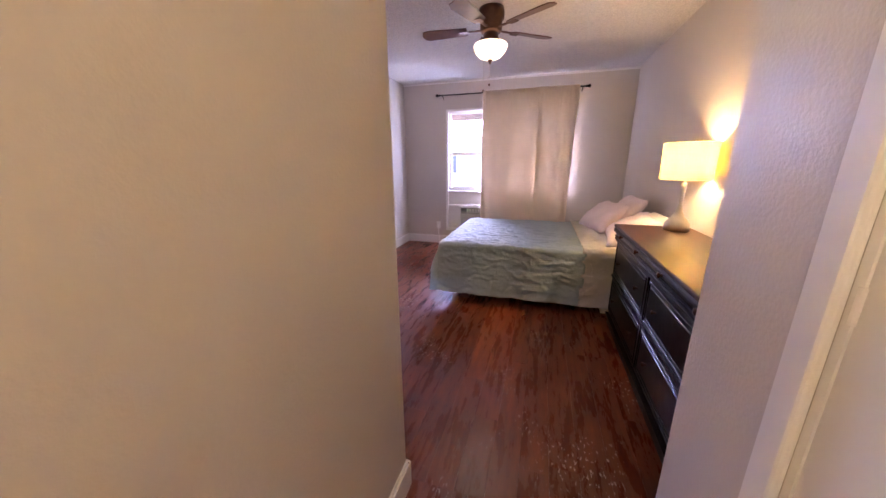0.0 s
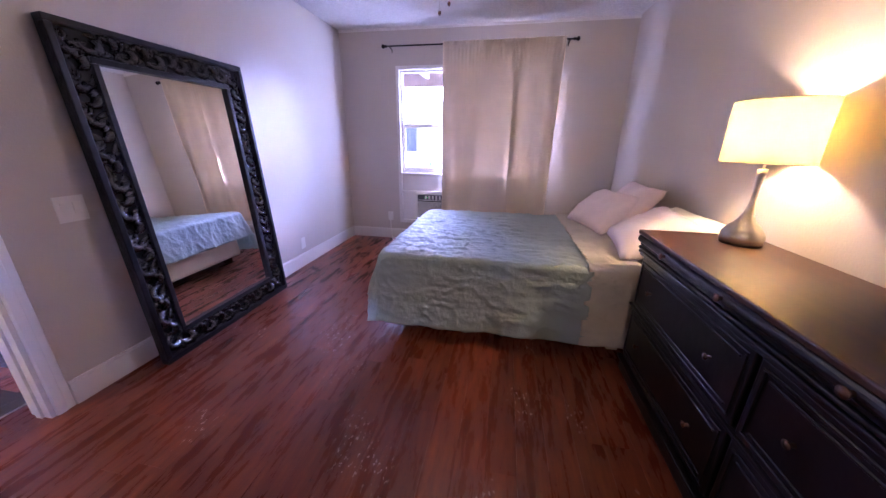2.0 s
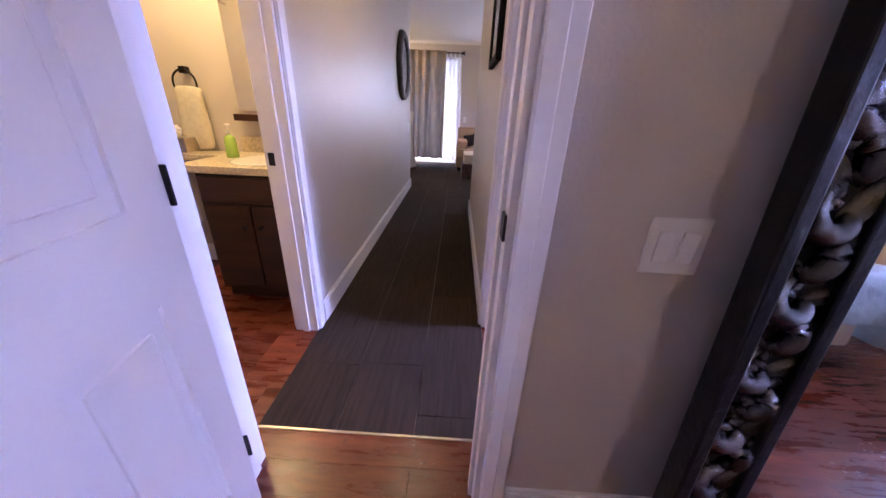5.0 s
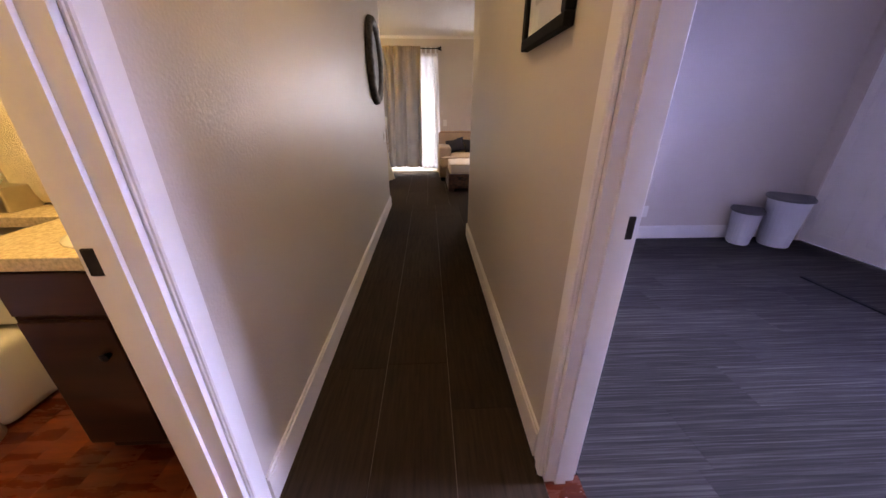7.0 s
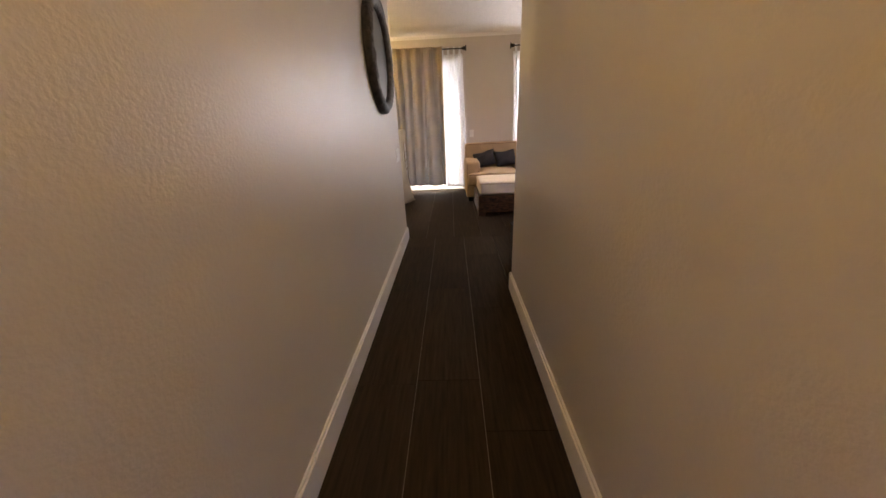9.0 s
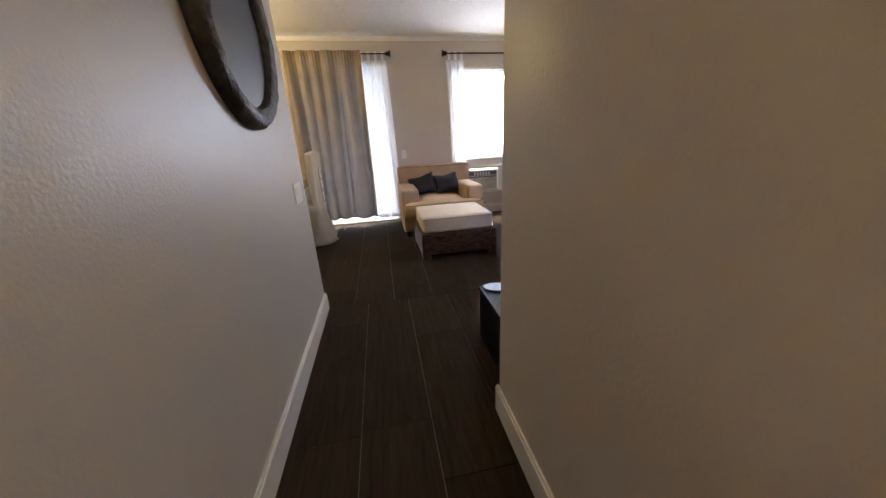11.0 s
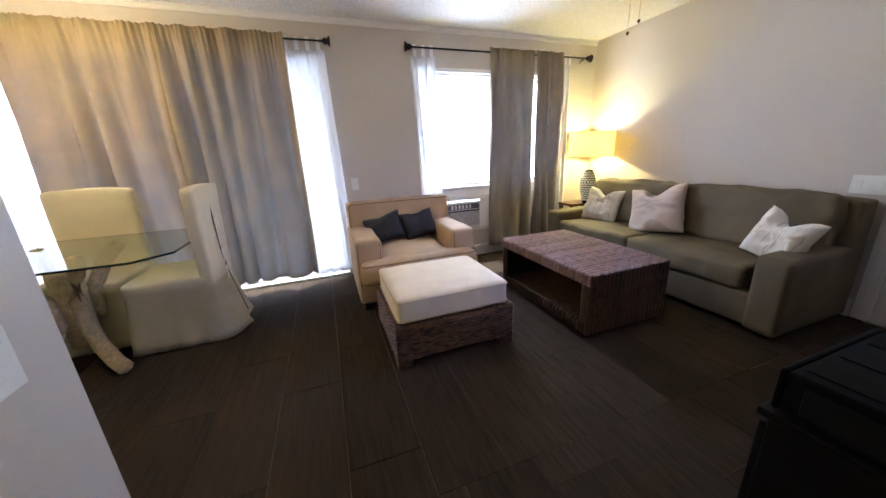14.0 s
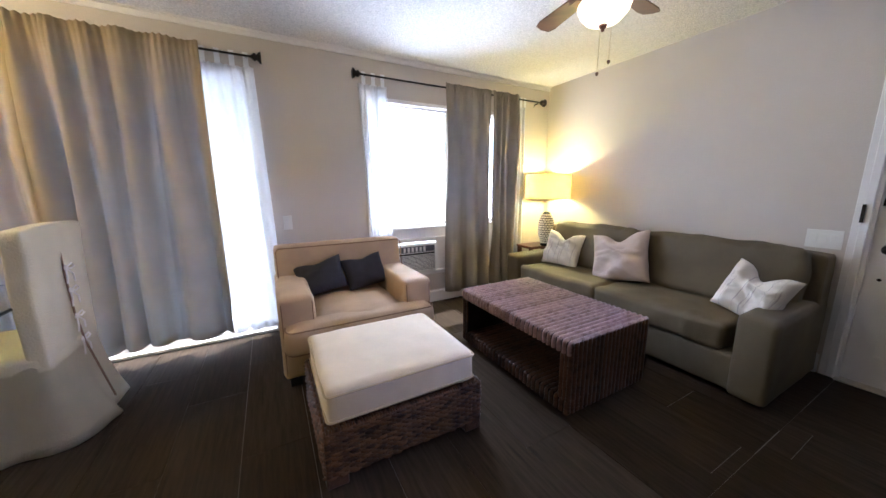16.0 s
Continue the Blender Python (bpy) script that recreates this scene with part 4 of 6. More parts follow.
def table_lamp(place, label, base, r0, r1, z0, z1, base_mat):
    ob = thing("table_lamp", label, "table lamp", place)
    body = part("base", lathe(bmesh.new(), base, seg=28), base_mat, ob, "", True)
    part("stem", tube(bmesh.new(), [(0, 0, base[-1][1] - 0.01), (0, 0, z1 - 0.03)], 0.006), BRUSHED, ob)
    bm = bmesh.new()
    lathe(bm, [(r0, z0), (r1, z1)], seg=40)
    bmesh.ops.delete(bm, geom=[f for f in bm.faces if len(f.verts) > 4], context="FACES_ONLY")
    part("shade", bm, SHADE, ob, "lit cream drum shade", True)
    for r, z in ((r0, z0), (r1, z1)):
        part("shade_ring", tube(bmesh.new(), [(r * math.cos(radians(a)), r * math.sin(radians(a)), z) for a in range(0, 361, 10)], 0.003, 5), BRUSHED, ob)
    bm = bmesh.new()
    for a in (0, 120, 240):
        tube(bm, [(0, 0, z1 - 0.03), (r1 * math.cos(radians(a)), r1 * math.sin(radians(a)), z1)], 0.002, 4)
    part("shade_wire", bm, BRUSHED, ob)
    return ob


table_lamp((1.885, 4.27, 0.832), "lit brushed metal table lamp with drum shade on the dresser",
           [(0.0, 0), (0.075, 0), (0.078, 0.03), (0.076, 0.045), (0.062, 0.07), (0.038, 0.095), (0.020, 0.13), (0.012, 0.18), (0.011, 0.24), (0.017, 0.30), (0.018, 0.32), (0, 0.32)], 0.150, 0.150, 0.345, 0.58, BRUSHED)
# mosaic lamp on the side table
ml = table_lamp((-8.0, 6.28, 0.56), "lit mosaic table lamp with drum shade on the side table",
                [(0, 0), (0.055, 0), (0.058, 0.02), (0.05, 0.03), (0.075, 0.12), (0.088, 0.20), (0.085, 0.28), (0.06, 0.36), (0.035, 0.40), (0, 0.41)], 0.25, 0.25, 0.56, 0.83, BLACK)
bm = bmesh.new()
for j in range(13):
    z = 0.045 + j * 0.027
    r = np.interp(z, [0.03, 0.12, 0.20, 0.28, 0.36, 0.40], [0.052, 0.077, 0.090, 0.087, 0.062, 0.037])
    n = 16
    for i in range(n):
        a = 2 * math.pi * (i + 0.5 * (j % 2)) / n
        w = r * math.pi / n * 0.82
        bmt = solid(bmesh.new(), -w, w, -0.002, 0.004, -0.010, 0.010)
        bmt.transform(pose(r * math.cos(a), r * math.sin(a), z, 0, 0, math.degrees(a) - 90) )
        me = bpy.data.meshes.new("tile_tmp")
        bmt.to_mesh(me)
        bmt.free()
        bm.from_mesh(me)
        bpy.data.meshes.remove(me)
part("mosaic_pieces", bm, PORCELAIN, ml, "pale mosaic pieces")


# ---- small wall fixtures ----
def switch_plate(name, m, n, label):
    """A rocker switch plate facing -y before the turn."""
    ob = thing(name, label, "light switch")
    ob.matrix_world = m
    w = 0.012 + 0.023 * n
    part("plate", block(-w, w, -0.006, 0, -0.06, 0.06, 0.003), PLASTIC, ob)
    for i in range(n):
        x = (i - (n - 1) / 2) * 0.046
        part("rocker", moved(block(-0.016, 0.016, -0.010, -0.004, -0.033, 0.033, 0.002), pose(x, 0, 0, 3)), PLASTIC, ob)
    return ob


switch_plate("light_switch", pose(WEST, 3.815, 0.925, 0, 0, 90), 2, "white double rocker switch beside the bedroom door")
switch_plate("light_switch", pose(-5.50, 2.66, 0.90, 0, 0, 180), 3, "white triple rocker switch at the end of the hall wall")
switch_plate("light_switch", pose(-5.870, LN, 0.90), 3, "white three-gang rocker switch between the sofa and the entry door")
switch_plate("light_switch", pose(LX, 3.525, 0.965, 0, 0, 90), 1, "white single rocker switch between the curtains")


def outlet(m, label):
    ob = thing("wall_outlet", label, "wall outlet")
    ob.matrix_world = m
    part("plate", block(-0.035, 0.035, -0.005, 0, -0.057, 0.057, 0.002), PLASTIC, ob)
    for z in (-0.02, 0.02):
        part("socket", moved(lathe(bmesh.new(), [(0, 0), (0.016, 0), (0.016, 0.003), (0, 0.003)], seg=14), pose(0, -0.004, z, 90)), PLASTIC, ob)


outlet(pose(WEST, 5.51, 0.235, 0, 0, 90), "white wall outlet on the bedroom wall past the mirror")
outlet(pose(-0.62, NORTH, 0.30), "white wall outlet beside the air conditioner")
outlet(pose(-4.37, 5.30, 0.28, 0, 0, 90), "white wall outlet above the baseboard in the empty room")
cord = tube(bmesh.new(), [(-0.62, NORTH - 0.02, 0.30), (-0.60, 6.60, 0.20), (-0.56, 6.52, 0.03), (-0.48, 6.40, 0.008), (-0.35, 6.30, 0.008), (-0.2, 6.28, 0.008), (-0.05, 6.4, 0.01), (0.02, 6.55, 0.05), (0.04, 6.64, 0.30)], 0.005, 6)
tagged(part("power_cord", cord, PLASTIC, None, "", True), "white power cord trailing over the floor to the air conditioner", "power cord")


# ---- bedroom furniture ----
# leaning mirror with a carved frame; built upright in the y-z plane and leant back
mr = thing("floor_mirror", "tall leaning mirror in a wide carved black frame", "mirror")
MW, MH, FW = 1.065, 1.735, 0.163
bm = bmesh.new()
for p, q, s, e in ((0, MW, 0, 0.03), (0, MW, MH - 0.03, MH), (0, 0.03, 0.03, MH - 0.03), (MW - 0.03, MW, 0.03, MH - 0.03)):
    solid(bm, 0, 0.055, p, q, s, e, 0.005)
a, b_ = FW - 0.028, FW
for p, q, s, e in ((a, MW - a, a, b_), (a, MW - a, MH - b_, MH - a), (a, b_, b_, MH - b_), (MW - b_, MW - a, b_, MH - b_)):
    solid(bm, 0.008, 0.045, p, q, s, e, 0.004)
part("frame", bm, FRAME_BLACK, mr)
bm = bmesh.new()
for p, q, s, e in ((0.03, MW - 0.03, 0.03, a), (0.03, MW - 0.03, MH - a, MH - 0.03), (0.03, a, a, MH - a), (MW - a, MW - 0.03, a, MH - a)):
    solid(bm, 0.004, 0.016, p, q, s, e)
part("frame_back", bm, FRAME_BLACK, mr)


def scroll_mesh(flip):
    """One carved curl: a spiral that swells and tapers, 1 m across before scaling."""
    pts = []
    for i in range(15):
        t = i / 14
        a_ = t * 4.9
        rr = 0.10 + 0.44 * t
        pts.append((0.10 * math.sin(math.pi * t), rr * math.cos(a_), rr * math.sin(a_) * flip))
    bm = tube(bmesh.new(), pts, 0.17, 6, taper=lambda t: 0.5 + 0.9 * math.sin(math.pi * t))
    me = bpy.data.meshes.new("scroll")
    bm.to_mesh(me)
    bm.free()
    me.materials.append(CARVING)
    me.polygons.foreach_set("use_smooth", [True] * len(me.polygons))
    return me


SCROLLS = {1: scroll_mesh(1), -1: scroll_mesh(-1)}
rnd = random.Random(5)
mid = (0.03 + a) / 2


def scroll(y, z, turn, flip, size):
    ob = new("scroll", SCROLLS[flip])
    ob.parent = mr
    ob.matrix_local = Matrix.Translation((0.022, y, z)) @ Euler((radians(turn), 0, 0)).to_matrix().to_4x4() @ Matrix.Scale(size, 4)


for k in range(21):
    z = 0.10 + k * (MH - 0.20) / 20
    for y, f in ((mid, 1), (MW - mid, -1)):
        scroll(y + rnd.uniform(-0.010, 0.010), z, 60 * (k % 2) * f + rnd.uniform(-30, 30) + 180 * (k % 2), 1 if k % 2 else -1, 0.098)
        scroll(y + (0.032 if k % 2 else -0.032), z + 0.035, 150 + 180 * (k % 2) + rnd.uniform(-30, 30), -1 if k % 2 else 1, 0.060)
for k in range(11):
    y = 0.17 + k * (MW - 0.34) / 10
    for z, f in ((mid, 1), (MH - mid, -1)):
        scroll(y, z + rnd.uniform(-0.010, 0.010), 90 + 180 * (k % 2) + rnd.uniform(-30, 30), 1 if k % 2 else -1, 0.098)
        scroll(y + 0.035, z + (0.032 if k % 2 else -0.032), 200 * (k % 2) + rnd.uniform(-30, 30), -1 if k % 2 else 1, 0.060)
def leaf_mesh():
    """A carved leaf: a pointed, ridged lobe, 1 m long before scaling, lying in the y-z plane."""
    bm = bmesh.new()
    rows = []
    for i in range(9):
        t = i / 8
        w = 0.26 * math.sin(math.pi * t) ** 0.7 * (1.15 - 0.5 * t)
        c = 0.16 * math.sin(math.pi * t * 0.9)
        rows.append([bm.verts.new((h_, c + k * w, t - 0.5)) for k, h_ in ((-1, 0.0), (-0.5, 0.20), (0, 0.10), (0.5, 0.20), (1, 0.0))])
    for a_, b2 in zip(rows, rows[1:]):
        for i in range(4):
            bm.faces.new((a_[i], b2[i], b2[i + 1], a_[i + 1]))
    bmesh.ops.remove_doubles(bm, verts=bm.verts[:], dist=0.001)
    me = bpy.data.meshes.new("leaf")
    bm.to_mesh(me)
    bm.free()
    me.materials.append(CARVING)
    me.polygons.foreach_set("use_smooth", [True] * len(me.polygons))
    return me


LEAF_CARVING = leaf_mesh()


def carved_leaf(y, z, turn, size):
    ob = new("carved_leaf", LEAF_CARVING)
    ob.parent = mr
    ob.matrix_local = Matrix.Translation((0.020, y, z)) @ Euler((radians(turn), 0, 0)).to_matrix().to_4x4() @ Matrix.Scale(size, 4)


for k in range(42):
    z = 0.08 + k * (MH - 0.16) / 41
    for y in (mid, MW - mid):
        carved_leaf(y + (0.034 if k % 2 else -0.034) + rnd.uniform(-0.008, 0.008), z, 35 * (-1) ** k + rnd.uniform(-40, 40), rnd.uniform(0.060, 0.085))
for k in range(22):
    y = 0.14 + k * (MW - 0.28) / 21
    for z in (mid, MH - mid):
        carved_leaf(y, z + (0.034 if k % 2 else -0.034) + rnd.uniform(-0.008, 0.008), 90 + 35 * (-1) ** k + rnd.uniform(-40, 40), rnd.uniform(0.060, 0.085))
part("glass", block(0.018, 0.022, b_ - 0.005, MW - b_ + 0.005, b_ - 0.005, MH - b_ + 0.005), MIRROR, mr, "mirror glass")
lean = math.degrees(math.atan2(0.105, 1.742))
mr.matrix_world = pose(-1.043, 3.897, 0.001, 0, -lean, 0)

# dresser
DX0, DX1, DY0, DY1, DH = 1.56, 2.02, 2.72, 4.42, 0.83
dr = thing("dresser", "black lacquered dresser with deep drawers and a dark walnut top", "dresser")
part("body", blocks([(DX0 + 0.012, DX1, DY0 + 0.02, DY1 - 0.02, 0.06, DH - 0.06)], 0.004), BLACK_WOOD, dr)
part("plinth", blocks([(DX0 + 0.002, DX1, DY0 + 0.01, DY1 - 0.01, 0.0, 0.075)], 0.008), BLACK_WOOD, dr)
part("top", block(DX0 - 0.03, DX1, DY0, DY1 + 0.012, DH - 0.022, DH, 0.006), TOP_WOOD, dr, "dark walnut top")
for k, (o, s, e) in enumerate(((0.034, DH - 0.060, DH - 0.023), (0.014, DH - 0.080, DH - 0.061), (0.022, DH - 0.094, DH - 0.081))):
    part("cornice", block(DX0 - o, DX1, DY0 + 0.004, DY1 + 0.004 - 0.002 * k, s, e, 0.015 if k == 0 else 0.005, 3), BLACK_WOOD, dr)
for s, e, o in ((0.716, 0.730, 0.020), (0.700, 0.716, 0.010), (0.412, 0.428, 0.010), (0.078, 0.098, 0.016)):
    part("moulding", block(DX0 - o, DX0 + 0.012, DY0 + 0.008, DY1 - 0.006, s, e - 0.001, 0.004, 2), BLACK_WOOD, dr)
for c in range(2):
    for ky in (DY0 + 0.21 + c * 0.80, DY0 + 0.60 + c * 0.80):
        k_ = lathe(bmesh.new(), [(0, 0), (0.008, 0), (0.006, 0.008), (0.013, 0.013), (0.014, 0.019), (0, 0.023)], seg=14)
        part("knob", moved(k_, pose(DX0 - 0.033, ky, 0.788, 0, -90, 0)), BRONZE, dr, "small metal knob", True)
for r, (s, e) in enumerate(((0.43, 0.70), (0.125, 0.41))):
    for c in range(2):
        y0 = DY0 + 0.04 + c * (DY1 - DY0 - 0.06) / 2
        y1 = y0 + (DY1 - DY0 - 0.06) / 2 - 0.02
        d = part("drawer", block(DX0 - 0.004, DX0 + 0.02, y0, y1, s, e, 0.005), BLACK_WOOD, dr)
        bm = bmesh.new()
        for p, q, u, v in ((y0 + 0.045, y1 - 0.045, s + 0.042, s + 0.050), (y0 + 0.045, y1 - 0.045, e - 0.050, e - 0.042), (y0 + 0.02, y1 - 0.02, s + 0.018, s + 0.028), (y0 + 0.02, y1 - 0.02, e - 0.028, e - 0.018), (y0 + 0.02, y0 + 0.03, s + 0.028, e - 0.028), (y1 - 0.03, y1 - 0.02, s + 0.028, e - 0.028)):
            solid(bm, DX0 - 0.010, DX0 - 0.003, p, q, u, v, 0.002, 1)
        part("drawer_moulding", bm, BLACK_WOOD, d)
        for ky in (y0 + 0.16, y1 - 0.16):
            k_ = lathe(bmesh.new(), [(0, 0), (0.007, 0), (0.005, 0.010), (0.011, 0.015), (0.012, 0.020), (0, 0.023)], seg=14)
            part("knob", moved(k_, pose(DX0 - 0.004, ky, (s + e) / 2, 0, -90, 0)), BRONZE, d, "small metal knob", True)

# bed
BX0, BX1, BY0, BY1, BZ = 0.12, 2.02, 4.50, 5.84, 0.58
bed = thing("bed", "made bed with a quilted pale green coverlet and cream sheets", "bed")
part("box_base", block(BX0 + 0.03, BX1, BY0 + 0.05, BY1 - 0.05, 0.08, 0.35, 0.03), CREAM, bed, "cream fabric box base")
part("mattress", soft(BX1 - BX0 - 0.06, BY1 - BY0 - 0.04, 0.22, 0.05, 0.0, 8, shift=((BX0 + BX1) / 2, (BY0 + BY1) / 2, 0.335)), SHEET, bed, "", True)
for x in (BX0 + 0.16, 1.54):
    for y in (BY0 + 0.11, BY1 - 0.11):
        part("leg", block(x, x + 0.07, y - 0.035, y + 0.035, 0, 0.10, 0.006), RED_WOOD if x < 1 else CREAM, bed)


def spread(x0, x1, y0, y1, z, drop, hang_foot, material, name, label, flare=0.05, cell=0.013, quilt=0.006, rumple=1.0, seed=0, lift=0.0):
    """A cloth over the bed: flat on top, rounding over three edges, hanging and flaring to its hem."""
    bm = bmesh.new()
    pu = hang_foot
    nu, nv = int((x1 - x0 + pu) / cell), int((y1 - y0 + 2 * drop) / cell)
    grid = []
    for i in range(nu + 1):
        row = []
        s = -pu + (x1 - x0 + pu) * i / nu
        for j in range(nv + 1):
            t = -drop + (y1 - y0 + 2 * drop) * j / nv
            ox = max(0.0, -s)
            oy = max(0.0, -t, t - (y1 - y0))
            sy = -1 if t < 0 else 1
            down = max(ox, oy) if not (ox and oy) else min(max(drop, pu), math.hypot(ox, oy) * 0.98)
            k = 1 / (1 + math.exp(-(down - 0.02) * 60))
            fx = flare * (ox / max(pu, 0.01)) ** 1.3 if pu else 0
            fy = flare * 0.55 * (oy / drop) ** 1.3
            x = x0 + max(s, 0) - (0.035 * min(1, ox / 0.05) if ox else 0) - fx * (1.6 if oy else 1.0)
            y = min(max(y0 + t, y0), y1) + sy * ((0.035 * min(1, oy / 0.05) if oy else 0) + fy * (1.0 if ox else 1.0))
            zz = z - max(0, down - 0.03) if down > 0.03 else z - down * down * 8
            ripple = noise.noise(Vector((s * 3.2, t * 3.2, seed)))
            fine = noise.noise(Vector((s * 11, t * 17, seed + 5)))
            warp = 0.25 * noise.noise(Vector((s * 4, t * 4, seed + 2)))
            channel = abs(math.sin(math.pi * (t / 0.115 + warp))) ** 0.5
            pucker = 1 - min(1.0, abs(noise.noise(Vector((s * 8 + 2, t * 19, seed + 14)))) * 4.0)
            crumple = 1 - min(1.0, abs(noise.noise(Vector((s * 4.6 + t * 3, t * 6.5 - s, seed + 21)))) * 6)
            out = quilt * (channel - 0.6) + rumple * (0.0045 * pucker + 0.009 * crumple * crumple) + 0.006 * ripple + 0.003 * fine
            if down > 0.04:
                fold = 0.009 * min(1, down / 0.3) * math.sin((s if oy else t) * 17 + 2 * ripple)
                if oy and not ox:
                    y += sy * (out + fold)
                elif ox and not oy:
                    x -= out + fold
                else:
                    x -= (out + fold) * 0.7
                    y += sy * (out + fold) * 0.7
            else:
                zz += out
            row.append(bm.verts.new((x, y, max(zz + lift, 0.012 + 0.006 * (ripple + 1)))))
        grid.append(row)
    for i in range(nu):
        for j in range(nv):
            bm.faces.new((grid[i][j], grid[i + 1][j], grid[i + 1][j + 1], grid[i][j + 1]))
    bmesh.ops.solidify(bm, geom=bm.faces[:], thickness=0.008)
    return part(name, bm, material, bed, label, True)


spread(BX0, 1.36, BY0, BY1, BZ, 0.505, 0.32, SPREAD, "coverlet", "quilted pale green coverlet")
spread(1.33, 1.62, BY0, BY1, BZ, 0.52, 0.0, SHEET, "folded_sheet", "cream sheet turned back over the coverlet", flare=0.06, quilt=0.001, rumple=0.9, seed=3, lift=0.018)
spread(1.60, 1.97, BY0 + 0.01, BY1 - 0.01, BZ - 0.01, 0.45, 0.0, SHEET, "under_sheet", "cream cotton sheet", flare=0.05, quilt=0.0, rumple=0.8, seed=8)


def pillow(name, m, w, h, t, material, seed, label, dent=0.0):
    ob = part(name, cushion(w, h, t, 20, seed, 0.02, dent), material, None, "", True)
    ob.matrix_world = m
    return tagged(ob, label, "pillow")


pillow("pillow", pose(1.47, 5.36, 0.61, 0, 0, 97) @ pose(0, 0, 0, 50, 0, 8), 0.56, 0.40, 0.17, PILLOW_PINK, 1, "pale pink pillow resting on the bed against the others")
pillow("pillow", pose(1.56, 4.88, 0.61, 0, 0, 86) @ pose(0, 0, 0, 62, 0, -4), 0.64, 0.44, 0.18, PILLOW_PINK, 2, "pale pink pillow lying at the bed's head")
pillow("pillow", pose(1.66, 5.42, 0.62, 0, 0, 90) @ pose(0, 0, 0, 40, 0, 0), 0.62, 0.42, 0.16, PILLOW_PINK, 3, "pale pillow propped up behind the pink ones")
pillow("pillow", pose(1.66, 4.78, 0.66, 0, 0, 90) @ pose(0, 0, 0, 66, 0, 3), 0.60, 0.40, 0.15, SHEET, 4, "cream pillow behind the pink one, beside the dresser")

# bags hung on the back of the bedroom door
bag = thing("tote_bag", "dark striped cloth tote bag hanging behind the open bedroom door", "bag")
bag.matrix_world = pose(-1.145, 2.785, 0, 0, 0, 12.0) @ pose(0.60, -0.10, 0)
part("cloth", moved(cushion(0.34, 0.50, 0.10, 16, 11, 0.015), pose(0, -0.06, 0.04)), STRIPED, bag, "", True)
for k, (mt, off) in enumerate(((TEAL, -0.09), (PURPLE, -0.03), (YELLOW, 0.02), (TEAL, 0.07), (PURPLE, 0.11))):
    bm = tube(bmesh.new(), [(off + 0.010 * (-1) ** i, -0.112 + 0.012 * abs(i - 6) / 6, 0.10 + i * 0.03) for i in range(13)], 0.005, 5)
    part("stripe", bm, mt, bag)
for dx in (-0.035, 0.045):
    part("strap", moved(block(-0.026, 0.026, -0.004, 0.004, 0, 0.44, 0.002), pose(0.095 + dx, -0.02, 0.49, -3, -dx * 25, 0)), BLACK, bag, "wide black strap")
part("strap_loop", tube(bmesh.new(), [(0.04, -0.03, 0.90), (0.06, 0.02, 0.945), (0.085, 0.035, 0.955), (0.11, 0.02, 0.945), (0.13, -0.03, 0.90)], 0.016, 8), BLACK, bag, "black strap looped over the knob", True)
bag2 = thing("tote_bag", "red floral cloth bag hanging beside the striped one on the door", "bag")
bag2.matrix_world = pose(-1.145, 2.785, 0, 0, 0, 12.0) @ pose(0.76, -0.03, 0)
part("handle", tube(bmesh.new(), [(-0.08, -0.03, 0.58), (-0.078, -0.02, 0.72), (-0.075, 0.0, 0.86), (-0.06, -0.01, 0.72), (-0.04, -0.03, 0.58)], 0.008, 6), BLACK, bag2, "black cord handle", True)
part("hem_band", block(-0.095, -0.012, -0.055, -0.018, 0.585, 0.61, 0.006), STRIPED, bag2, "dark hem band")
part("cloth", moved(cushion(0.12, 0.60, 0.06, 20, 12, 0.03), pose(-0.052, -0.035, 0.02)), RED_CLOTH, bag2, "", True)


# ---- hall ----
hm = thing("wall_plaque", "round dark glossy plaque in a worn carved wooden frame", "wall decoration", (-5.0, 2.66, 1.615))
bm = lathe(bmesh.new(), [(0.285, 0.012), (0.288, 0.03), (0.30, 0.045), (0.335, 0.060), (0.365, 0.040), (0.375, 0.018), (0.375, 0.0), (0.285, 0.0)], seg=64)
bmesh.ops.delete(bm, geom=[f for f in bm.faces if len(f.verts) > 4], context="FACES_ONLY")
for v in bm.verts:
    if v.co.z > 0.03 and math.hypot(v.co.x, v.co.y) > 0.31:
        v.co += 0.008 * noise.noise_vector(v.co * 30)
CARVED = mat("worn_dark_carved_wood", (0.045, 0.036, 0.030), 0.5, noise_scale=30, amount=0.7, bump=0.8, bump_scale=45)
part("frame", moved(bm, pose(0, 0, 0, -90)), CARVED, hm, "", True)
bm = lathe(bmesh.new(), [(0.0, 0.008), (0.288, 0.008), (0.288, 0.016), (0.27, 0.018), (0, 0.018)], seg=64)
part("board", moved(bm, pose(0, 0, 0, -90)), mat("dark_slate_board", (0.016, 0.016, 0.018), 0.35, noise_scale=5, amount=0.4), hm, "dark slate board")
pf = thing("picture_frame", "black framed picture with a cream mat on the hall wall", "picture", (-2.61, 3.575, 1.39))
part("frame", blocks([(-0.21, 0.21, -0.03, 0, 0, 0.035), (-0.21, 0.21, -0.03, 0, 0.505, 0.54), (-0.21, -0.175, -0.03, 0, 0.035, 0.505), (0.175, 0.21, -0.03, 0, 0.035, 0.505)], 0.004), BLACK, pf)
part("mat", block(-0.175, 0.175, -0.014, -0.008, 0.035, 0.505), PAPER, pf, "cream card mat")
part("print", block(-0.10, 0.10, -0.018, -0.013, 0.12, 0.42), mat("grey_print", (0.35, 0.33, 0.30), 0.6, noise_scale=25, amount=0.5), pf, "small grey print")
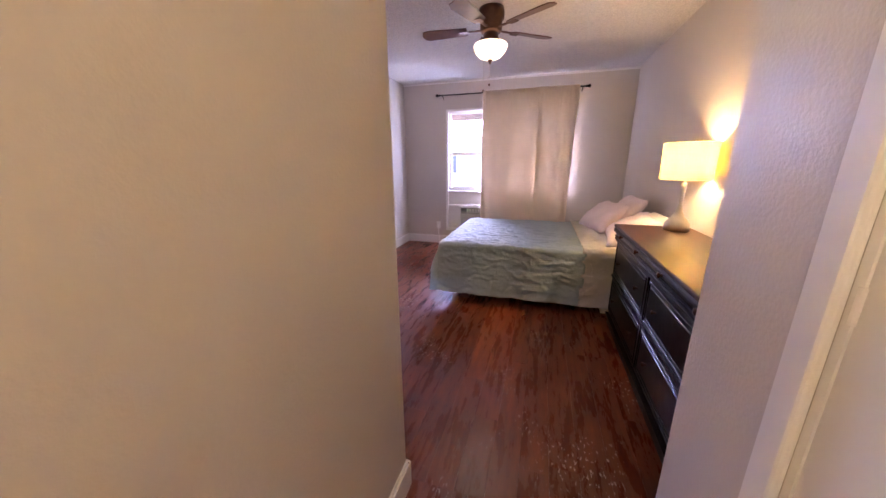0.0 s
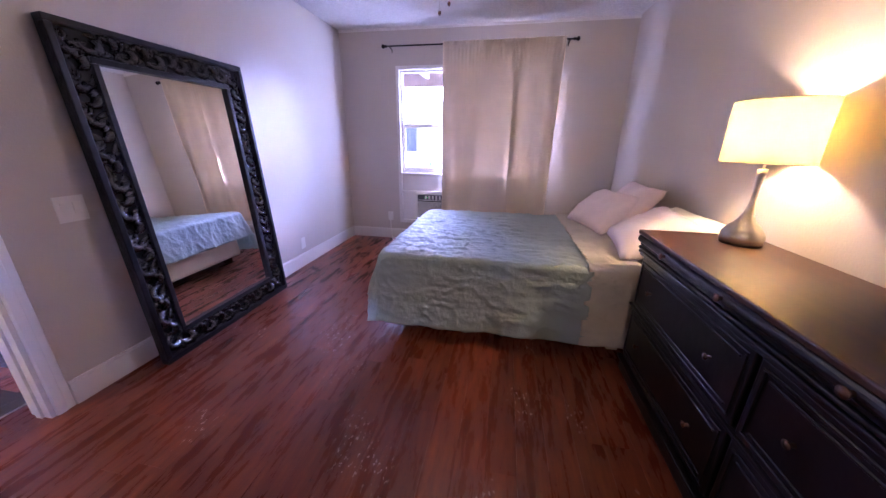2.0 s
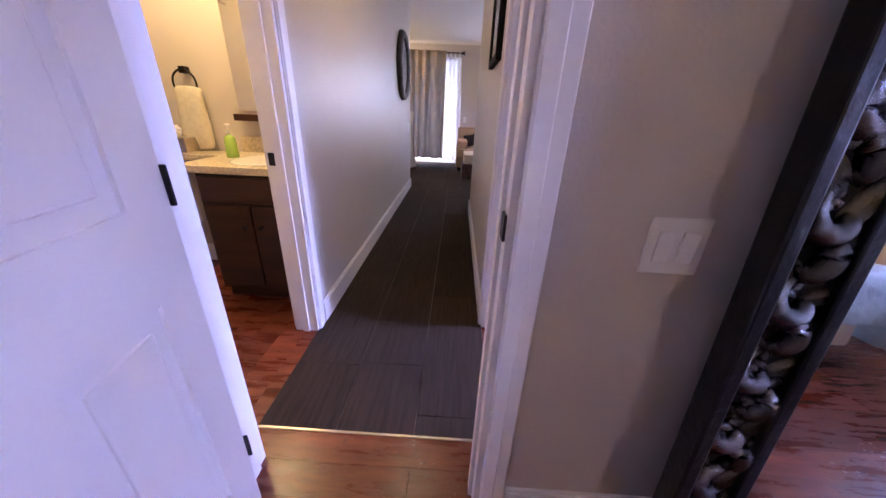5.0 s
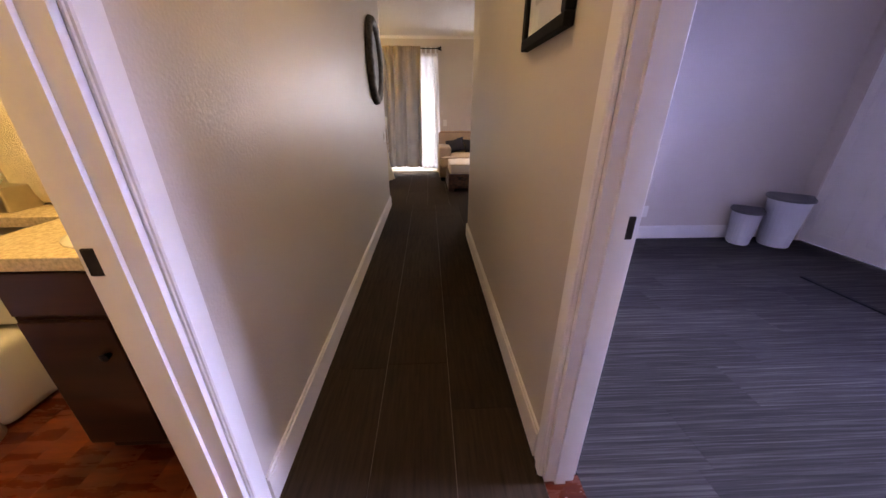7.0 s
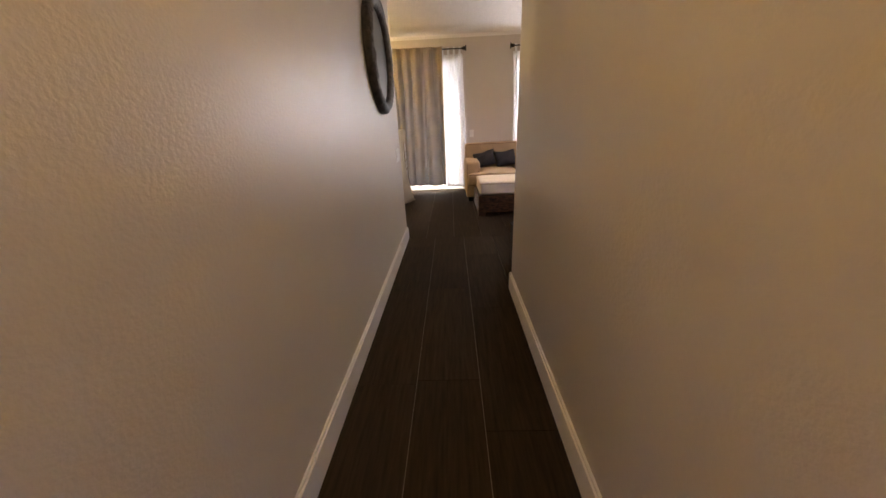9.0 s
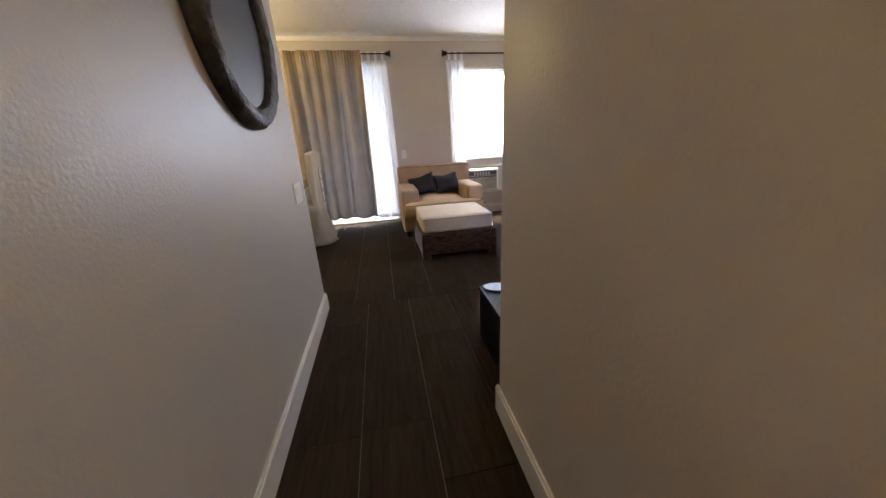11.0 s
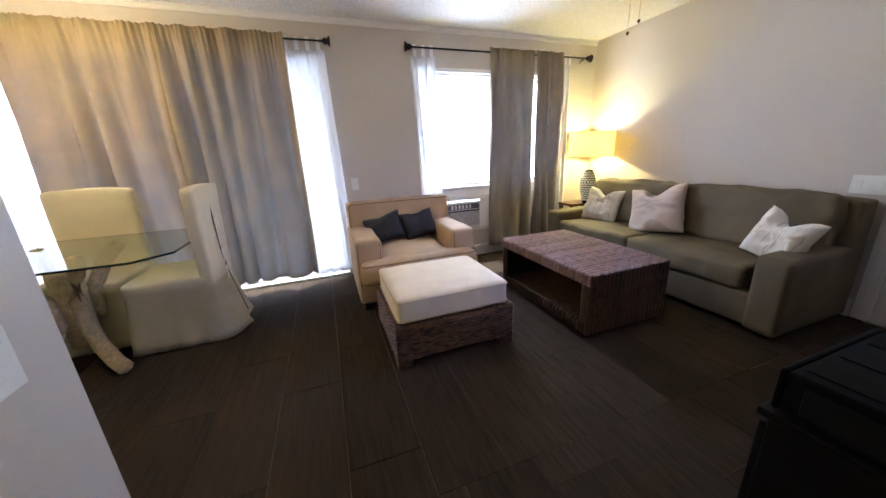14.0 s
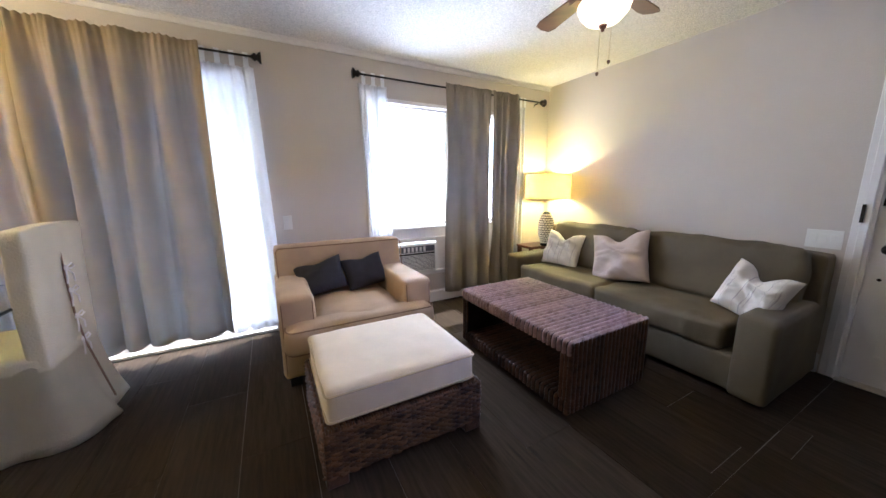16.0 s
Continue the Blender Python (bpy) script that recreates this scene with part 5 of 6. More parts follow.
part("glazing", block(-0.174, 0.174, -0.022, -0.020, 0.036, 0.504), GLASS, pf)

# ---- bathroom ----
va = thing("vanity", "dark wood bathroom vanity with a speckled cream stone top", "vanity")
part("cabinet", blocks([(-2.76, -2.25, 1.97, 2.53, 0.09, 0.80), (-2.76, -2.30, 1.97, 2.53, 0, 0.09)], 0.004), TOP_WOOD, va)
for y0, y1 in ((1.99, 2.245), (2.255, 2.51)):
    d = part("door", block(-2.252, -2.232, y0, y1, 0.11, 0.62, 0.004), TOP_WOOD, va)
    part("knob", moved(lathe(bmesh.new(), [(0, 0), (0.008, 0), (0.014, 0.02), (0, 0.024)], seg=12), pose(-2.232, y1 - 0.04 if y0 < 2.2 else y0 + 0.04, 0.50, 0, 90, 0)), BLACK_METAL, d)
part("drawer_front", block(-2.252, -2.232, 1.99, 2.51, 0.64, 0.78, 0.004), TOP_WOOD, va)
part("countertop", blocks([(-2.77, -2.20, 1.90, 2.535, 0.80, 0.84), (-2.77, -2.56, 1.12, 1.90, 0.80, 0.84)], 0.004), GRANITE, va, "speckled cream stone top")
part("backsplash", block(-2.78, -2.76, 1.93, 2.535, 0.84, 0.94, 0.002), GRANITE, va)
bm = lathe(bmesh.new(), [(0.20, 0.845), (0.215, 0.845), (0.215, 0.84), (0.19, 0.842), (0.12, 0.842)], (-2.47, 2.25, 0), 30, 0.8)
part("basin", bm, PORCELAIN, va, "", True)
part("faucet", tube(bmesh.new(), [(-2.70, 2.25, 0.84), (-2.70, 2.25, 0.96), (-2.66, 2.25, 1.0), (-2.60, 2.25, 0.98), (-2.58, 2.25, 0.94)], 0.011, 10), CHROME, va, "", True)
for y in (2.17, 2.33):
    part("faucet_handle", lathe(bmesh.new(), [(0, 0), (0.018, 0), (0.014, 0.03), (0.02, 0.05), (0, 0.055)], (-2.70, y, 0.84), 12), CHROME, va, "", True)
part("mirror", block(-2.78, -2.772, 1.95, 2.52, 1.10, 1.95), MIRROR, thing("bath_mirror", "plain wall mirror above the vanity with a dark wood rail", "mirror"), "mirror glass")
tagged(part("mirror_shelf", block(-2.78, -2.70, 1.95, 2.52, 1.04, 1.08, 0.003), TOP_WOOD), "dark wood shelf under the bathroom mirror", "shelf")
tr = thing("towel_ring", "dark metal towel ring on the bathroom wall", "towel ring", (-2.78, 1.66, 1.32))
part("mount", block(0, 0.05, -0.02, 0.02, -0.02, 0.02, 0.006), BLACK_METAL, tr)
part("ring", tube(bmesh.new(), [(0.045, 0.075 * math.sin(radians(a)), -0.075 + 0.075 * math.cos(radians(a))) for a in range(0, 361, 15)], 0.006, 6), BLACK_METAL, tr, "", True)
tw = tagged(part("hand_towel", soft(0.05, 0.17, 0.36, 0.02, 0.01, 8, 0.014, 3), TOWEL, None, "", True), "cream hand towel hanging from the ring", "towel")
tw.matrix_world = pose(-2.73, 1.67, 0.86)
so = thing("soap_bottle", "clear bottle of green soap with a white pump on the vanity", "bottle", (-2.52, 2.02, 0.84))
part("bottle", lathe(bmesh.new(), [(0, 0), (0.032, 0), (0.034, 0.02), (0.030, 0.11), (0.013, 0.13), (0, 0.13)], seg=18), GREEN_SOAP, so, "", True)
part("pump", lathe(bmesh.new(), [(0, 0.13), (0.013, 0.13), (0.012, 0.15), (0.005, 0.155), (0.005, 0.18), (0.014, 0.182), (0.014, 0.19), (0, 0.19)], seg=12), PLASTIC, so, "", True)
to = thing("toilet", "white toilet with a closed lid", "toilet", (-2.40, 1.40, 0))
part("tank", block(-0.36, -0.19, -0.22, 0.22, 0.36, 0.72, 0.02, 3), PORCELAIN, to)
part("tank_lid", block(-0.37, -0.18, -0.23, 0.23, 0.72, 0.75, 0.01), PORCELAIN, to)
part("bowl", lathe(bmesh.new(), [(0, 0), (0.14, 0), (0.135, 0.05), (0.10, 0.14), (0.13, 0.26), (0.20, 0.36), (0.205, 0.39), (0, 0.39)], (0.12, 0, 0), 30, 0.85), PORCELAIN, to, "", True)
part("pedestal", block(-0.30, 0.02, -0.095, 0.095, 0, 0.34, 0.05, 3), PORCELAIN, to, "", True)
part("seat", lathe(bmesh.new(), [(0, 0.392), (0.21, 0.392), (0.215, 0.405), (0.21, 0.415), (0, 0.415)], (0.12, 0, 0), 32, 0.88), PORCELAIN, to, "", True)
part("lid", lathe(bmesh.new(), [(0, 0.417), (0.21, 0.417), (0.213, 0.43), (0.19, 0.442), (0, 0.446)], (0.11, 0, 0), 32, 0.88), PORCELAIN, to, "closed lid", True)
tb = thing("tissue_box", "woven box of paper tissues on the stone ledge", "tissue box", (-2.66, 1.56, 0.84))
part("box", block(-0.06, 0.06, -0.11, 0.11, 0, 0.09, 0.006), BRUSHED, tb)
part("tissue", cushion(0.10, 0.08, 0.05, 8, 4, 0.02), PAPER, tb)
tb.children[-1].location = (0, 0, 0.08)
rg = tagged(part("bath_mat", soft(0.50, 0.75, 0.03, 0.014, 0.0, 14, 0.006, 2), RUG, None, "", True), "shaggy dark grey bath mat on the bathroom floor", "bath mat")
rg.matrix_world = pose(-1.75, 1.75, 0.0)
sc = tagged(part("shower_curtain", moved(drape(0.8, 1.9, 7, 0.04, seed=12), pose(-2.66, 1.06, 2.0)), TAUPE_WALL, None, "", True), "dark brown shower curtain beyond the toilet", "shower curtain")
tagged(part("shower_rod", tube(bmesh.new(), [(-2.78, 1.06, 2.01), (-1.29, 1.06, 2.01)], 0.012), CHROME), "chrome rod above the shower curtain", "shower rod")

# ---- office ----
def bin_(name, place, w, d, h, label, rz):
    """A tapered bin with a bowed front and a domed lid that overhangs it, sloping to the front."""
    ob = thing(name, label, "waste bin", place, rz)

    def loop(k, z, slope=0.0):
        pts = [(-w / 2, d / 2), (w / 2, d / 2)] + [(w / 2 * math.cos(a_), d / 2 - d * (0.35 + 0.65 * math.sin(a_))) for a_ in [math.pi * i / 12 for i in range(13)]]
        return [Vector((x * k, y * k, z + slope * (y - d / 2))) for x, y in pts]

    bm = bmesh.new()
    rings = [[bm.verts.new(p) for p in loop(k, z)] for k, z in ((0.70, 0), (0.72, 0.006), (0.93, h - 0.03), (0.95, h - 0.022))]
    for a_, b2 in zip(rings, rings[1:]):
        for i in range(len(a_)):
            j = (i + 1) % len(a_)
            bm.faces.new((a_[i], b2[i], b2[j], a_[j]))
    bm.faces.new(rings[0])
    bm.faces.new(rings[-1][::-1])
    bmesh.ops.recalc_face_normals(bm, faces=bm.faces[:])
    part("body", bm, BIN, ob, "")
    bm = bmesh.new()
    rings = [[bm.verts.new(p) for p in loop(k, z, sl)] for k, z, sl in ((0.99, h - 0.022, 0.0), (1.04, h - 0.018, 0.0), (1.04, h + 0.004, 0.05), (0.94, h + 0.020, 0.10), (0.60, h + 0.030, 0.12))]
    for a_, b2 in zip(rings, rings[1:]):
        for i in range(len(a_)):
            j = (i + 1) % len(a_)
            bm.faces.new((a_[i], b2[i], b2[j], a_[j]))
    bm.faces.new(rings[0])
    bm.faces.new(rings[-1][::-1])
    bmesh.ops.recalc_face_normals(bm, faces=bm.faces[:])
    part("lid", bm, GREY_LID, ob, "grey domed lid")
    return ob


bin_("waste_bin", (-4.20, 6.20, 0), 0.24, 0.20, 0.33, "small white waste bin with a grey lid in the corner", 55)
bin_("waste_bin", (-4.14, 6.50, 0), 0.32, 0.25, 0.46, "large white waste bin with a grey lid in the corner", 50)
for i, x in enumerate((-4.25, -3.825)):
    c = panel_door("closet_door", 0.423, 2.0, "white panelled bifold closet door, closed", [(0.07, 0.353, 0.12, 0.75), (0.07, 0.353, 0.88, 1.40), (0.07, 0.353, 1.50, 1.90)], t=0.03)
    c.matrix_world = pose(x, 6.87, 0.006)
tagged(part("floor_strip", block(-3.5, -2.85, 6.06, 6.095, 0, 0.010, 0.002, 1), BLACK), "thin black strip lying on the grey carpet", "strip")

# ---- living room ----
def piping(bm, pts, r=0.005):
    return tube(bm, pts, r, 5)


def box_piping(w, d, z, r=0.02, cx=0.0, cy=0.0, rr=0.0045, puff=0.0):
    """A loop of piping round a cushion's edge."""
    pts = []
    for sx, sy, a0 in ((1, 1, 0), (-1, 1, 90), (-1, -1, 180), (1, -1, 270)):
        for a in (0, 30, 60, 90):
            t = radians(a0 + a)
            pts.append((cx + sx * (w / 2 - r) + r * math.cos(t), cy + sy * (d / 2 - r) + r * math.sin(t), z))
    pts.append(pts[0])
    return tube(bmesh.new(), pts, rr, 5)


# armchair, facing +x
ac = thing("armchair", "wide tan upholstered armchair with brown piping beside the window", "armchair", (-8.13, 3.385, 0))
part("frame_base", moved(soft(0.78, 1.00, 0.19, 0.03, 0.0, 8), pose(0.42, 0.505, 0.065)), TAN, ac, "", True)
for y in (0.10, 0.91):
    part("arm", moved(soft(0.80, 0.21, 0.53, 0.030, 0.006, 14, 0.005, y), pose(0.43, y, 0.065)), TAN, ac, "", True)
part("back_frame", moved(soft(0.20, 1.00, 0.75, 0.028, 0.0, 10), pose(0.11, 0.505, 0.065)), TAN, ac, "", True)
part("back_cushion", moved(soft(0.20, 0.99, 0.36, 0.035, 0.010, 16, 0.007, 4), pose(0.17, 0.505, 0.462, 0, -8, 0)), TAN, ac, "", True)
part("seat_cushion", moved(soft(0.80, 0.60, 0.18, 0.06, 0.030, 18, 0.012, 6), pose(0.50, 0.505, 0.255)), TAN, ac, "", True)
part("seat_front", moved(soft(0.20, 0.98, 0.175, 0.055, 0.012, 18, 0.009, 7), pose(0.85, 0.505, 0.257)), TAN, ac, "", True)
part("piping", box_piping(0.19, 0.965, 0.42, 0.05, 0.85, 0.505), TAN_PIPE, ac, "brown piping")
part("piping", box_piping(0.19, 0.965, 0.275, 0.05, 0.85, 0.505), TAN_PIPE, ac, "brown piping")
part("piping", tube(bmesh.new(), [(0.30, 0.020, 0.56), (0.262, 0.018, 0.79), (0.256, 0.035, 0.812), (0.256, 0.975, 0.812), (0.262, 0.992, 0.79), (0.30, 0.990, 0.56)], 0.005, 5), TAN_PIPE, ac, "brown piping")
for y in (0.012, 0.188, 0.822, 0.998):
    part("piping", tube(bmesh.new(), [(0.828, y, 0.10), (0.828, y, 0.56), (0.80, y, 0.585), (0.25, y, 0.585)], 0.004, 5), TAN_PIPE, ac, "brown piping")
for x in (0.10, 0.76):
    for y in (0.06, 0.95):
        part("foot", block(x - 0.035, x + 0.035, y - 0.035, y + 0.035, 0, 0.07, 0.004), BLACK, ac, "black square foot")
for y, s, rz in ((3.71, 21, -10), (4.06, 22, 12)):
    ob = part("throw_cushion", cushion(0.36, 0.27, 0.13, 16, s, 0.015, 0.02), NAVY, None, "", True)
    ob.matrix_world = pose(-7.72, y, 0.47, 0, 0, 90 + rz) @ pose(0, 0, 0, -30, -14 if s == 21 else -5, 0)
    tagged(ob, "small black throw cushion on the tan armchair", "cushion", "cushions on the armchair")


def weave_panel(bm, m, w, h, pitch_u, pitch_v, up=0.006):
    """Rows of short, swollen strands over a panel w by h in the x-y plane, alternate rows staggered."""
    nu, nv = max(2, int(w / pitch_u)), max(2, int(h / pitch_v))
    du, dv = w / nu, h / nv
    vs, fs = [], []
    for j in range(nv):
        for i in range(-(j % 2), nu, 2):
            a, b = max(0, i * du), min(w, (i + 2) * du)
            if b - a < du * 0.6:
                continue
            y0, y1 = j * dv + 0.08 * dv, (j + 1) * dv - 0.08 * dv
            ym = (y0 + y1) / 2
            hh = up * rnd.uniform(0.45, 1.45)
            y0, y1, ym = y0 + rnd.uniform(-0.22, 0.16) * dv, y1 + rnd.uniform(-0.16, 0.22) * dv, ym + rnd.uniform(-0.2, 0.2) * dv
            n = len(vs)
            m1, m2 = a + (b - a) * 0.28, a + (b - a) * 0.72
            for x, k in ((a, 0.0), (m1, 1), (m2, 1), (b, 0.0)):
                vs += [(x, y0, 0), (x, ym, hh * k + 0.0006), (x, y1, 0)]
            for q in range(3):
                for s in range(2):
                    fs.append((n + 3 * q + s, n + 3 * q + 3 + s, n + 3 * q + 4 + s, n + 3 * q + 1 + s))
    me = bpy.data.meshes.new("weave_tmp")
    me.from_pydata(vs, [], fs)
    me.transform(m)
    bm.from_mesh(me)
    bpy.data.meshes.remove(me)


def weave_box(x0, x1, y0, y1, z0, z1, pu, pv, faces="nsewt", up=0.006):
    bm = bmesh.new()
    if "t" in faces:
        weave_panel(bm, Matrix.Translation((x0, y0, z1)), x1 - x0, y1 - y0, pu, pv, up)
    if "s" in faces:
        weave_panel(bm, pose(x0, y0, z0, 90), x1 - x0, z1 - z0, pu, pv, up)
    if "n" in faces:
        weave_panel(bm, pose(x1, y1, z0, 90, 0, 180), x1 - x0, z1 - z0, pu, pv, up)
    if "e" in faces:
        weave_panel(bm, pose(x1, y0, z0, 90, 0, 90), y1 - y0, z1 - z0, pu, pv, up)
    if "w" in faces:
        weave_panel(bm, pose(x0, y1, z0, 90, 0, -90), y1 - y0, z1 - z0, pu, pv, up)
    return bm


# wicker ottoman with its cream cushion
OX0, OX1, OY0, OY1, OH = -7.14, -6.46, 3.49, 4.27, 0.27
ot = thing("ottoman", "dark woven wicker ottoman with a piped cream seat cushion", "ottoman")
part("core", blocks([(OX0 + 0.006, OX1 - 0.006, OY0 + 0.006, OY1 - 0.006, 0.055, OH - 0.004)], 0.006), WICKER, ot)
for x in (OX0 + 0.05, OX1 - 0.05):
    for y in (OY0 + 0.05, OY1 - 0.05):
        part("leg", block(x - 0.046, x + 0.046, y - 0.046, y + 0.046, 0, 0.07, 0.006), WICKER, ot)
tagged(part("weave", weave_box(OX0 + 0.005, OX1 - 0.005, OY0 + 0.005, OY1 - 0.005, 0.05, OH - 0.004, 0.024, 0.012, "nsewt", 0.011), ROPE, ot, "fine dark wicker weave", True), kind="stuff")
part("seat_cushion", moved(soft(OX1 - OX0 - 0.06, OY1 - OY0 - 0.06, 0.160, 0.022, 0.016, 18, 0.005, 5), pose((OX0 + OX1) / 2, (OY0 + OY1) / 2, OH)), CREAM, ot, "cream seat cushion", True)
for z in (OH + 0.022, OH + 0.141):
    part("piping", box_piping(OX1 - OX0 - 0.054, OY1 - OY0 - 0.054, z, 0.022, (OX0 + OX1) / 2, (OY0 + OY1) / 2, 0.0055), PIPE_CREAM, ot, "cream piping")

# wicker coffee table: an open tube of slabs
TX0, TX1, TY0, TY1, TH = -7.34, -6.27, 4.70, 5.40, 0.45
ct = thing("coffee_table", "brown woven wicker coffee table with an open shelf", "coffee table")
S = 0.075
# near-black core: the shade in the gaps between ribs, given as colour
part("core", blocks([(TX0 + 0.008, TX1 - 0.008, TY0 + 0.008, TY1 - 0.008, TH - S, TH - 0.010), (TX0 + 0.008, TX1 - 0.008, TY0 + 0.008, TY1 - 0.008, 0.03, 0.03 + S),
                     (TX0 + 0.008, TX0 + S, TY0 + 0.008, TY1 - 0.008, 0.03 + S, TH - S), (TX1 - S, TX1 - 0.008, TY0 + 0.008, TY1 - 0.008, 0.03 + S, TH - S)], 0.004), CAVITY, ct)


def rib_run(vs, fs, path, across, wide, beat, up, pinch, phase=0.0):
    """One woven rib along a path of (point, normal): swollen between beats, pinched at each."""
    pts = [(Vector(p), Vector(n)) for p, n in path]
    run, dense = 0.0, []
    for (p, n), (q, m) in zip(pts, pts[1:]):
        steps = max(1, int((q - p).length / (beat / 4)))
        for k in range(steps):
            t = k / steps
            dense.append((p.lerp(q, t), n.lerp(m, t).normalized(), run + (q - p).length * t))
        run += (q - p).length
    dense.append((pts[-1][0], pts[-1][1], run))
    base, side = len(vs), Vector(across)
    for p, n, r in dense:
        k = 1 - pinch + pinch * abs(math.sin(math.pi * (r / beat + phase)))
        jog = 0.02 * wide * math.sin(2.1 * r / beat + phase * 9)
        for q, hh in ((-0.5, 0.0), (-0.27, 0.8), (0.0, 1.0), (0.27, 0.8), (0.5, 0.0)):
            vs.append(tuple(p + side * (q * wide * (0.80 + 0.20 * k) + jog) + n * (up * hh * k)))
    for i in range(len(dense) - 1):
        for q in range(4):
            a0 = base + 5 * i + q
            fs.append((a0, a0 + 5, a0 + 6, a0 + 1))


def ribs(name, runs, material, label):
    vs, fs = [], []
    for r in runs:
        rib_run(vs, fs, *r)
    me = bpy.data.meshes.new(name)
    me.from_pydata(vs, [], fs)
    me.materials.append(material)
    me.polygons.foreach_set("use_smooth", [True] * len(me.polygons))
    ob = new(name, me)
    ob.parent = ct
    tagged(ob, label, kind="stuff")


def slab_wrap(x, z0, z1, r=0.014):
    """The path of a rib up the front of a slab, over its top and down its back."""
    a, b, g = TY0 + 0.006, TY1 - 0.006, 0.7071
    return [((x, a, z0), (0, -1, 0)), ((x, a, z1 - r), (0, -1, 0)), ((x, a + 0.3 * r, z1 - 0.3 * r), (0, -g, g)), ((x, a + r, z1), (0, 0, 1)),
            ((x, b - r, z1), (0, 0, 1)), ((x, b - 0.3 * r, z1 - 0.3 * r), (0, g, g)), ((x, b, z1 - r), (0, 1, 0)), ((x, b, z0), (0, 1, 0))]


RIBS = 30
pitch = (TX1 - TX0) / RIBS
ribs("top_weave", [(slab_wrap(TX0 + (i + 0.5) * pitch, TH - S, TH - 0.008), (1, 0, 0), pitch * 0.74, 0.017, 0.016, 0.16) for i in range(RIBS)], WICKER_TOP, "ribbed wicker top with window sheen in its colour")
low = [(slab_wrap(TX0 + (i + 0.5) * pitch, 0.03, 0.03 + S), (1, 0, 0), pitch * 0.86, 0.019, 0.011, 0.5, 0.5 * (i % 2)) for i in range(RIBS)]
for x in (TX0 + 0.004, TX1 - 0.004):
    sx = 1 if x > TX0 + 0.1 else -1
    n_ = 20
    for i in range(n_):
        y = TY0 + (i + 0.5) * (TY1 - TY0) / n_
        low.append(([((x - sx * 0.004, y, 0.03), (sx, 0, 0)), ((x - sx * 0.004, y, TH - 0.012), (sx, 0, 0)), ((x - sx * 0.012, y, TH - 0.003), (0, 0, 1))], (0, sx, 0), (TY1 - TY0) / n_ * 0.95, 0.021, 0.008, 0.45, 0.5 * (i % 2)))
for x0 in (TX0 + 0.002, TX1 - S - 0.002):
    for i in range(3):
        x = x0 + S * (i + 0.5) / 3
        for y, sy in ((TY0 + 0.006, -1), (TY1 - 0.006, 1)):
            low.append(([((x, y, 0.03 + S), (0, sy, 0)), ((x, y, TH - S), (0, sy, 0))], (1, 0, 0), S / 3 * 0.95, 0.021, 0.008, 0.45, 0.5 * (i % 2)))
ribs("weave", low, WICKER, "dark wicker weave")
for x in (TX0 + 0.05, TX1 - 0.05):
    for y in (TY0 + 0.05, TY1 - 0.05):
        part("foot", block(x - 0.02, x + 0.02, y - 0.02, y + 0.02, 0, 0.035), BLACK, ct)

# sofa along the north wall, facing -y
def rumpled(bm, depth, seed):
    """Presses short, sharp creases into an upholstered block."""
    bm.normal_update()
    for v in bm.verts:
        p = v.co * 3.6 + Vector((seed * 3.1, seed, 0))
        crease = 1 - min(1.0, 6.0 * abs(noise.noise(Vector((p.x * 1.9, p.y * 0.55, p.z * 0.7)))))
        patch = max(0.0, noise.noise(p * 0.45 + Vector((7, 2, seed))) + 0.15)
        v.co += v.normal * depth * crease * patch * 1.5
    return bm


SX0, SX1, SY0, SY1 = -7.98, -5.78, 5.68, 6.50
sf = thing("sofa", "olive green two-seat sofa with loose back cushions, against the wall", "sofa")
part("base", moved(soft(SX1 - SX0 - 0.02, SY1 - SY0 - 0.06, 0.24, 0.03, 0.0, 10), pose((SX0 + SX1) / 2, (SY0 + SY1) / 2, 0.03)), SOFA, sf, "", True)
for x, w in ((SX0 + 0.10, 0.20), (SX1 - 0.09, 0.18)):
    part("arm", moved(soft(w, SY1 - SY0, 0.505, 0.03, 0.006, 18, 0.004, x), pose(x, (SY0 + SY1) / 2, 0.025)), SOFA, sf, "", True)
part("back", moved(soft(SX1 - SX0 - 0.01, 0.20, 0.80, 0.035, 0.0, 20, 0.006, 9), pose((SX0 + SX1) / 2, SY1 - 0.10, 0.03)), SOFA, sf, "", True)
cw = (SX1 - SX0 - 0.42) / 2
for i in range(2):
    cx = SX0 + 0.20 + cw * (i + 0.5)
    part("seat_cushion", moved(rumpled(soft(cw - 0.008, 0.66, 0.17, 0.035, 0.014, 30, 0.010, 10 + i), 0.012, 10 + i), pose(cx, SY0 + 0.34, 0.265)), SOFA, sf, "", True)
    part("back_cushion", moved(rumpled(soft(cw + (0.14 if i else 0.03), 0.19, 0.43, 0.040, 0.018, 28, 0.018, 14 + i), 0.012, 4 + i), pose(cx + (0.075 if i else -0.01), SY1 - 0.26, 0.430, -9)), SOFA, sf, "", True)
for x in (SX0 + 0.08, SX1 - 0.08):
    for y in (SY0 + 0.08, SY1 - 0.08):
        part("foot", block(x - 0.03, x + 0.03, y - 0.03, y + 0.03, 0, 0.04), BLACK, sf)
